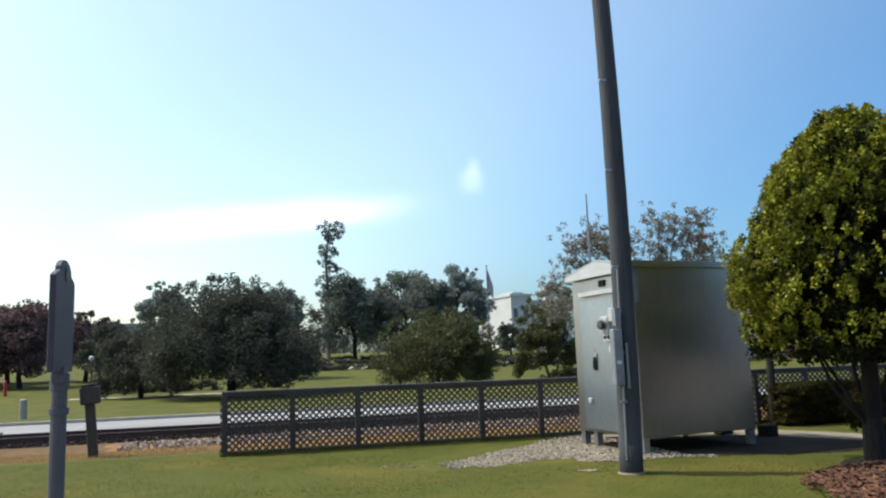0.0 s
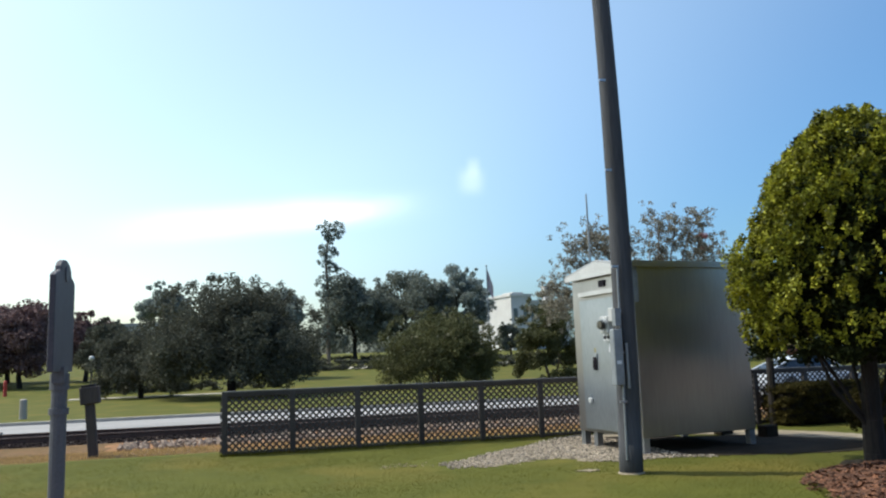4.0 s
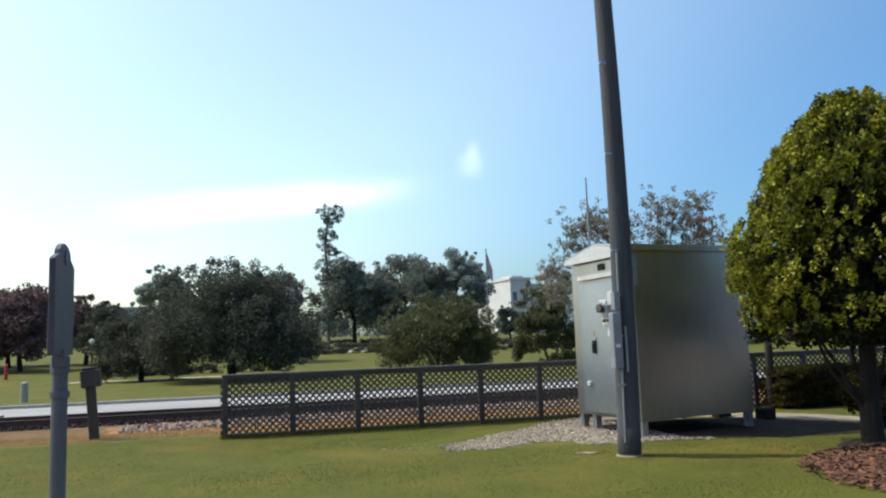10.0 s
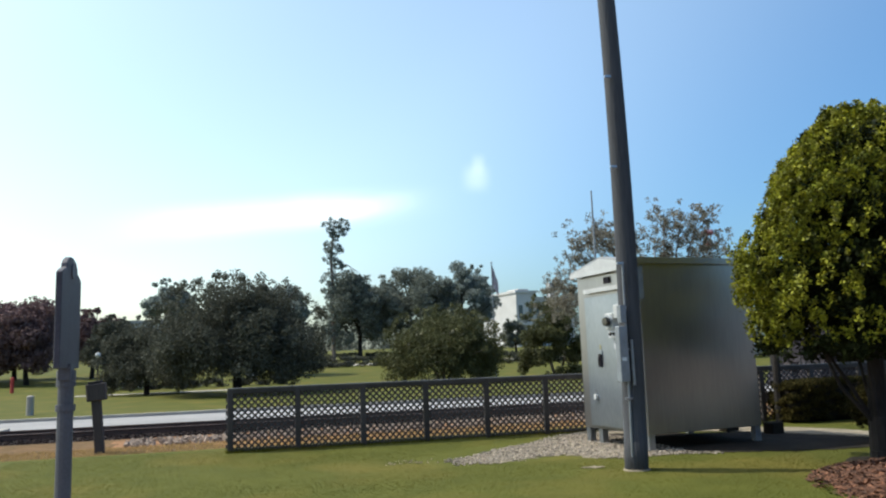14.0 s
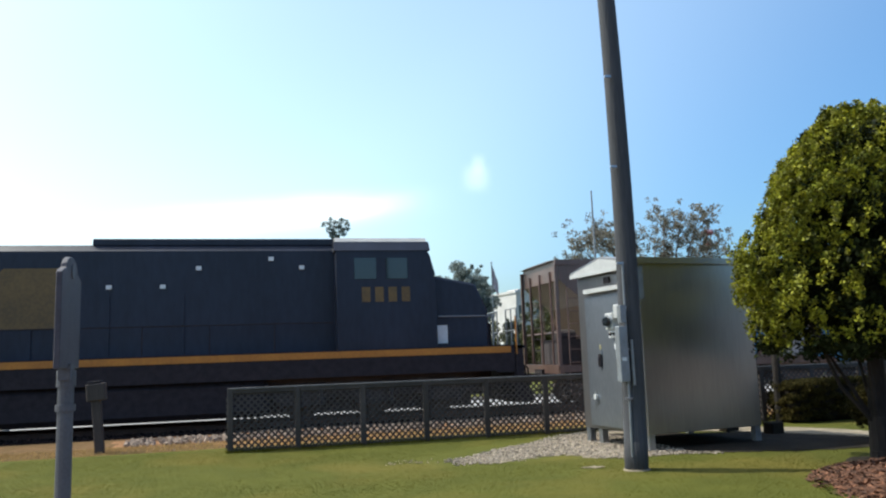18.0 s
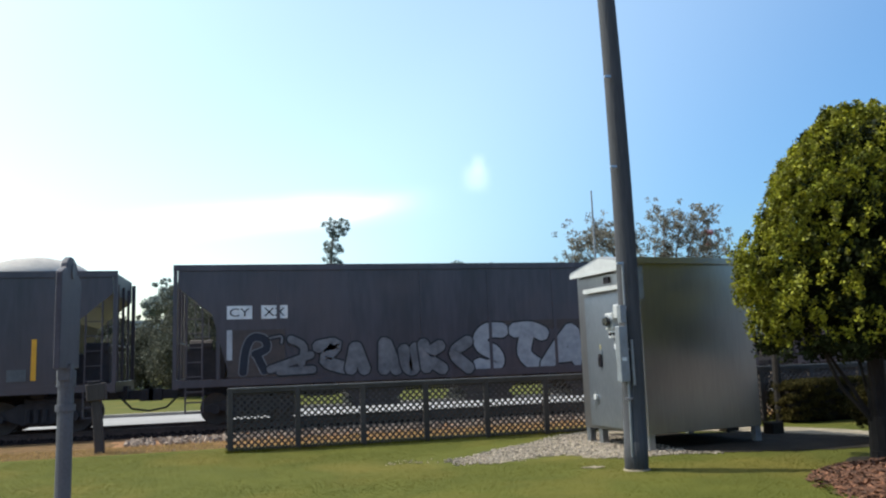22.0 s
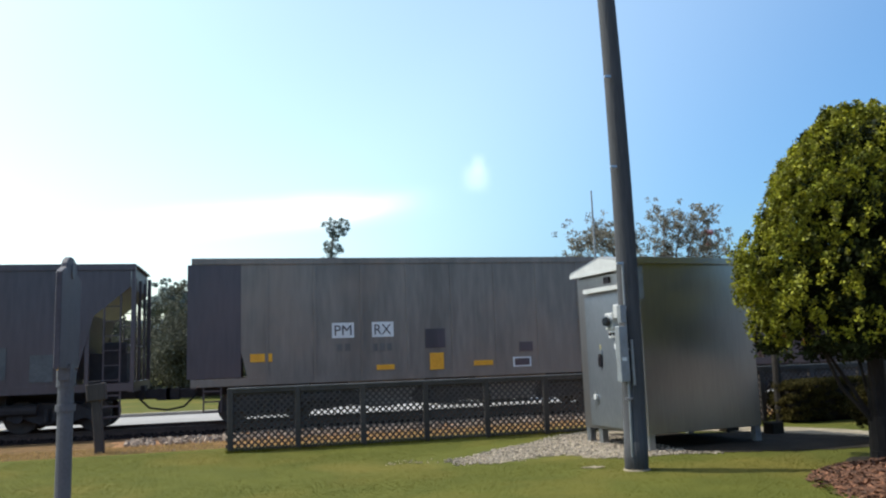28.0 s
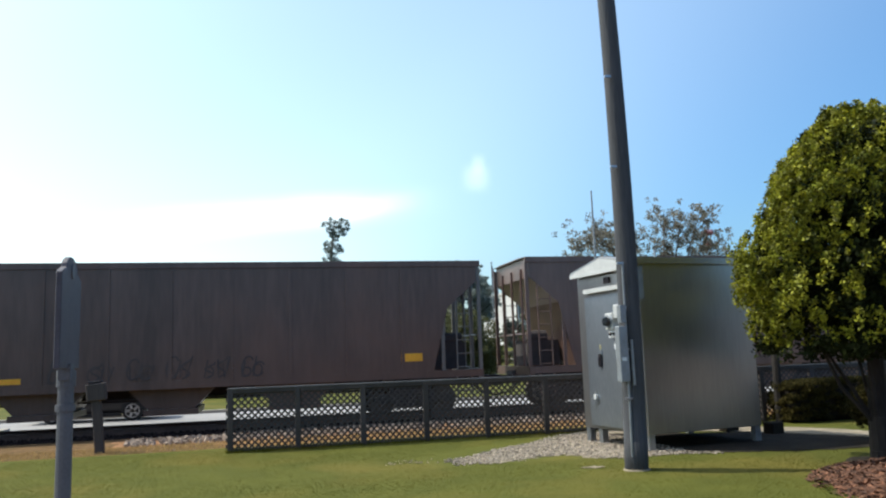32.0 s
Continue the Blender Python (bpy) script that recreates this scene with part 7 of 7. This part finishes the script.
        for x in (-wheels / 2, wheels / 2):
            bm = bmesh.new()
            pts = [(x + (r + 0.06) * math.cos(a), r + (r + 0.06) * math.sin(a)) for a in [k * math.pi / 10 for k in range(11)]]
            prism(bm, pts, s * hw - 0.015, s * hw + 0.015)
            part("wheel_arch", bm, M["rubber"], c)
            wl_ = part("wheel", wheel_mesh_car(r), M["rubber"], c, "black tyre")
            wl_.matrix_basis = pose(x, s * (hw - 0.07), r)
            for face in (-0.108, 0.096):
                part("rim", rim_bmesh(r, face), M["alloy"], wl_)
            CAR_WHEELS.append((wl_, c, x, s * (hw - 0.07), r))
    return c


HATCH_LOW = [(-2.2, 0.42, 0.80), (-2.08, 0.26, 0.98), (-1.4, 0.20, 0.97), (-0.4, 0.19, 0.92), (0.7, 0.19, 0.90), (1.25, 0.20, 0.88), (1.85, 0.22, 0.76), (2.15, 0.30, 0.64), (2.25, 0.40, 0.56)]
HATCH_TOP = [(-2.05, 0.97, 0.62), (-1.2, 1.30, 0.58), (-0.5, 1.45, 0.58), (0.15, 1.47, 0.58), (0.65, 1.36, 0.58), (1.45, 0.84, 0.66)]
SEDAN_LOW = [(-2.45, 0.45, 0.84), (-2.3, 0.28, 0.98), (-1.7, 0.22, 1.0), (-0.6, 0.20, 0.94), (0.6, 0.20, 0.92), (1.2, 0.21, 0.90), (2.0, 0.23, 0.80), (2.35, 0.30, 0.68), (2.45, 0.42, 0.58)]
SEDAN_TOP = [(-1.75, 0.97, 0.64), (-1.0, 1.33, 0.58), (-0.4, 1.42, 0.58), (0.2, 1.41, 0.58), (0.55, 1.32, 0.58), (1.3, 0.88, 0.68)]
SUV_LOW = [(-2.25, 0.5, 0.95), (-2.2, 0.32, 1.08), (-1.5, 0.28, 1.08), (-0.4, 0.27, 1.06), (0.7, 0.27, 1.04), (1.2, 0.28, 1.02), (1.9, 0.3, 0.96), (2.15, 0.36, 0.84), (2.25, 0.48, 0.7)]
SUV_TOP = [(-2.18, 1.06, 0.66), (-1.9, 1.60, 0.62), (-0.8, 1.70, 0.62), (0.1, 1.70, 0.62), (0.5, 1.60, 0.62), (1.15, 1.02, 0.68)]
white_car = car("white hatchback car driving along the road", "car", M["car_white"], HATCH_LOW, HATCH_TOP, 1.74, 2.7, 0.31)
grey_car = car("dark grey sedan car driving along the road", "car", M["car_grey"], SEDAN_LOW, SEDAN_TOP, 1.80, 2.8, 0.32)
dark_car = car("dark sport utility car driving behind the train", "car", M["car_grey"], SUV_LOW, SUV_TOP, 1.82, 2.65, 0.35)
slow_car = car("black utility car creeping along behind the train", "car", M["car_black"], SUV_LOW, SUV_TOP, 1.80, 2.55, 0.34)
PARKED = [(54, 76, "silver car parked across the park", "car_silver", HATCH_LOW, HATCH_TOP), (59, 77, "dull orange car parked across the park", "rust_streak", SEDAN_LOW, SEDAN_TOP), (66, 75, "white car parked across the park", "car_white", SUV_LOW, SUV_TOP)]
for x, y, lb, pm, lo_, hi_ in PARKED:
    pk = car(lb, "car", M[pm], lo_, hi_, 1.8, 2.65, 0.33)
    pk.matrix_basis = pose(x, y, ground_z(x, y), 0, 0, 8)

LANE_NEAR, LANE_FAR = 27.65, 30.2


def roll_wheels(wheel, x, y, r, path, t0, t1, limit=1.5):
    """Turn a wheel as its car travels; path(t) is the distance along the road."""
    rows, angle, last = [(0.0, Matrix.Translation((x, y, r)))], 0.0, path(t0)
    k = int(t0 * FPS)
    while k <= t1 * FPS:
        t = k / FPS
        d = path(t)
        angle += max(-limit, min(limit, (d - last) / r))
        last = d
        rows.append((t, Matrix.Translation((x, y, r)) @ Matrix.Rotation(angle, 4, "Y")))
        k += 1
    rows.append((32.0, rows[-1][1]))
    walk(wheel, rows)


def motions():
    for w, s in WAGONS:
        turn = w.rotation_euler.z
        walk(w, [(t, Matrix.Translation((s + train_x(t), TRACK_Y, 0)) @ Matrix.Rotation(turn, 4, "Z")) for t in (0, 4, 8, 12, 14, 15, 16, 17, 18, 19, 20, 22, 24, 26, 28, 30, 32)])

    def road(v, x0, t0, speed, lane):
        walk(v, [(t, pose(x0 + speed * (t - t0), lane, FAR)) for t in (0, 8, 16, 24, 32)])
        for wheel, c, x, y, r in CAR_WHEELS:
            if c == v:
                roll_wheels(wheel, x, y, r, lambda t: speed * t, t0 - 1.2, t0 + 1.8)

    road(white_car, -5.02, 2.5, 18.0, LANE_NEAR)
    road(grey_car, -5.35, 6.1, 16.8, LANE_NEAR)
    road(dark_car, -5.0, 20.5, 16.0, LANE_NEAR)
    walk(slow_car, [(0, pose(150, LANE_FAR, FAR, 0, 0, 180)), (14, pose(90, LANE_FAR, FAR, 0, 0, 180)), (24, pose(30, LANE_FAR, FAR, 0, 0, 180)), (27.5, pose(12, LANE_FAR, FAR, 0, 0, 180)), (29, pose(2.5, LANE_FAR, FAR, 0, 0, 180)), (30.8, pose(-4.6, LANE_FAR, FAR, 0, 0, 180)), (31, pose(-4.8, LANE_FAR, FAR, 0, 0, 180)), (32, pose(-5.5, LANE_FAR, FAR, 0, 0, 180))])
    # wheelsets of the train turn while their wagon passes
    for wheel, x, r, w in WHEELS:
        s = [b for a, b in WAGONS if a == w][0]
        flip = -1 if w.rotation_euler.z > 1 else 1
        tc = 19 + s / TRAIN_V
        roll_wheels(wheel, x, 0, r, lambda t: flip * train_x(t), max(0.2, tc - 1.6), min(31.9, tc + 1.6))


# ---- grass blades and small things ----


def tufts(name, n, area, mat, height, label, seed, z0=-0.1, keep=None, wide=0.004):
    """Short blades of grass, two to a root, in one mesh."""
    rng = np.random.default_rng(seed)
    x, y = rng.uniform(area[0], area[1], n), rng.uniform(area[2], area[3], n)
    if keep is not None:
        k = keep(x, y)
        x, y = x[k], y[k]
    x, y = np.repeat(x, 2), np.repeat(y, 2)
    m = len(x)
    a, h = rng.uniform(0, 6.28, m), height * rng.uniform(0.5, 1.4, m)
    ln = rng.uniform(0.2, 1.2, m) * h
    ca, sa = np.cos(a), np.sin(a)
    v = np.stack([np.stack([x - sa * wide, y + ca * wide, np.full(m, z0 - 0.015)], 1), np.stack([x + sa * wide, y - ca * wide, np.full(m, z0 - 0.015)], 1), np.stack([x + ca * ln, y + sa * ln, z0 + h], 1)], 1).reshape(-1, 3)
    me = bpy.data.meshes.new(name)
    me.vertices.add(m * 3)
    me.vertices.foreach_set("co", v.ravel())
    me.loops.add(m * 3)
    me.loops.foreach_set("vertex_index", np.arange(m * 3))
    me.polygons.add(m)
    me.polygons.foreach_set("loop_start", np.arange(0, m * 3, 3))
    me.update(calc_edges=True)
    me.materials.append(M[mat])
    return tagged(new(name, me), label, "grass", kind="stuff")


def on_lawn(x, y):
    thin = np.sin(x * 37.1 + y * 91.7) > 0.8
    return thin | ~((x > 2.6) & (x < 11.5) & (y > 12.0) & (y < 15.6) & (y < 12.9 + (x - 2.2) * 0.8)) & ~((x > 6.3) & (x < 10.9) & (y > 11.55 - (x - 7.8) * 0.27) & (y < 15))


tufts("lawn_grass", 230000, (-4.5, 13.0, 7.0, 16.6), "grass", 0.010, "short mown lawn grass", 101, keep=on_lawn)
tufts("fence_grass", 7000, (-0.6, 13.0, 15.8, 16.15), "grass", 0.07, "longer grass along the fence foot", 102)
tufts("verge_grass", 26000, (-8.0, 14.0, 16.7, 18.5), "dry_grass", 0.06, "dry yellow grass on the track verge", 103, z0=-0.13)

for x, y, h, r, mt, lb in ((-9.2, 36.0, 0.75, 0.16, "concrete", "short grey utility post at the road verge"), (-17.9, 65.0, 1.1, 0.14, "red", "red hydrant-like post on the park lawn"), (10.58, 56.65, 0.95, 0.09, "dark_metal", "short dark bollard on the park lawn")):
    b = thing("verge_post", lb, "post", pose(x, y, ground_z(x, y)))
    part("shaft", rod((0, 0, -0.1), (0, 0, h), r, r * 0.9, 12), M[mt], b)
    bm = bmesh.new()
    ball(bm, (0, 0, h), r * 0.95, 10, 6, 0.5)
    part("cap", bm, M[mt], b)
marker = thing("stone_marker", "small grey stone marker beneath the oak", "monument", pose(-0.42, 75.77, ground_z(0, 75.77)))
part("base", slab(-0.55, 0.55, -0.25, 0.25, -0.1, 0.22), M["concrete"], marker, bevel=0.02)
bm = bmesh.new()
prism(bm, [(-0.4, 0.22), (0.4, 0.22), (0.4, 1.0), (0.28, 1.16), (-0.28, 1.16), (-0.4, 1.0)], -0.12, 0.12)
part("tablet", bm, M["grey_metal"], marker, bevel=0.015)
lamp = thing("park_lamp", "dark park lamp post with a white globe", "lamp post", pose(-11.4, 62, ground_z(0, 62)))
part("post", rod((0, 0, -0.1), (0, 0, 2.5), 0.07, 0.05, 8), M["dark_metal"], lamp)
bm = bmesh.new()
ball(bm, (0, 0, 2.68), 0.2, 12, 8)
part("globe", bm, M["white_paint"], lamp, "white globe", smooth=True)
for x, y in ((-9.3, 64.0),):
    st = thing("park_bench", "pale bench under the oak", "bench", pose(x, y, ground_z(x, y)))
    part("seat", slab(-0.8, 0.8, -0.22, 0.22, 0.42, 0.48), M["concrete"], st)
    part("backrest", slab(-0.8, 0.8, 0.2, 0.26, 0.5, 0.95), M["concrete"], st)
    for dx in (-0.6, 0.6):
        part("leg", slab(dx - 0.06, dx + 0.06, -0.2, 0.22, -0.05, 0.42), M["concrete"], st)
motions()
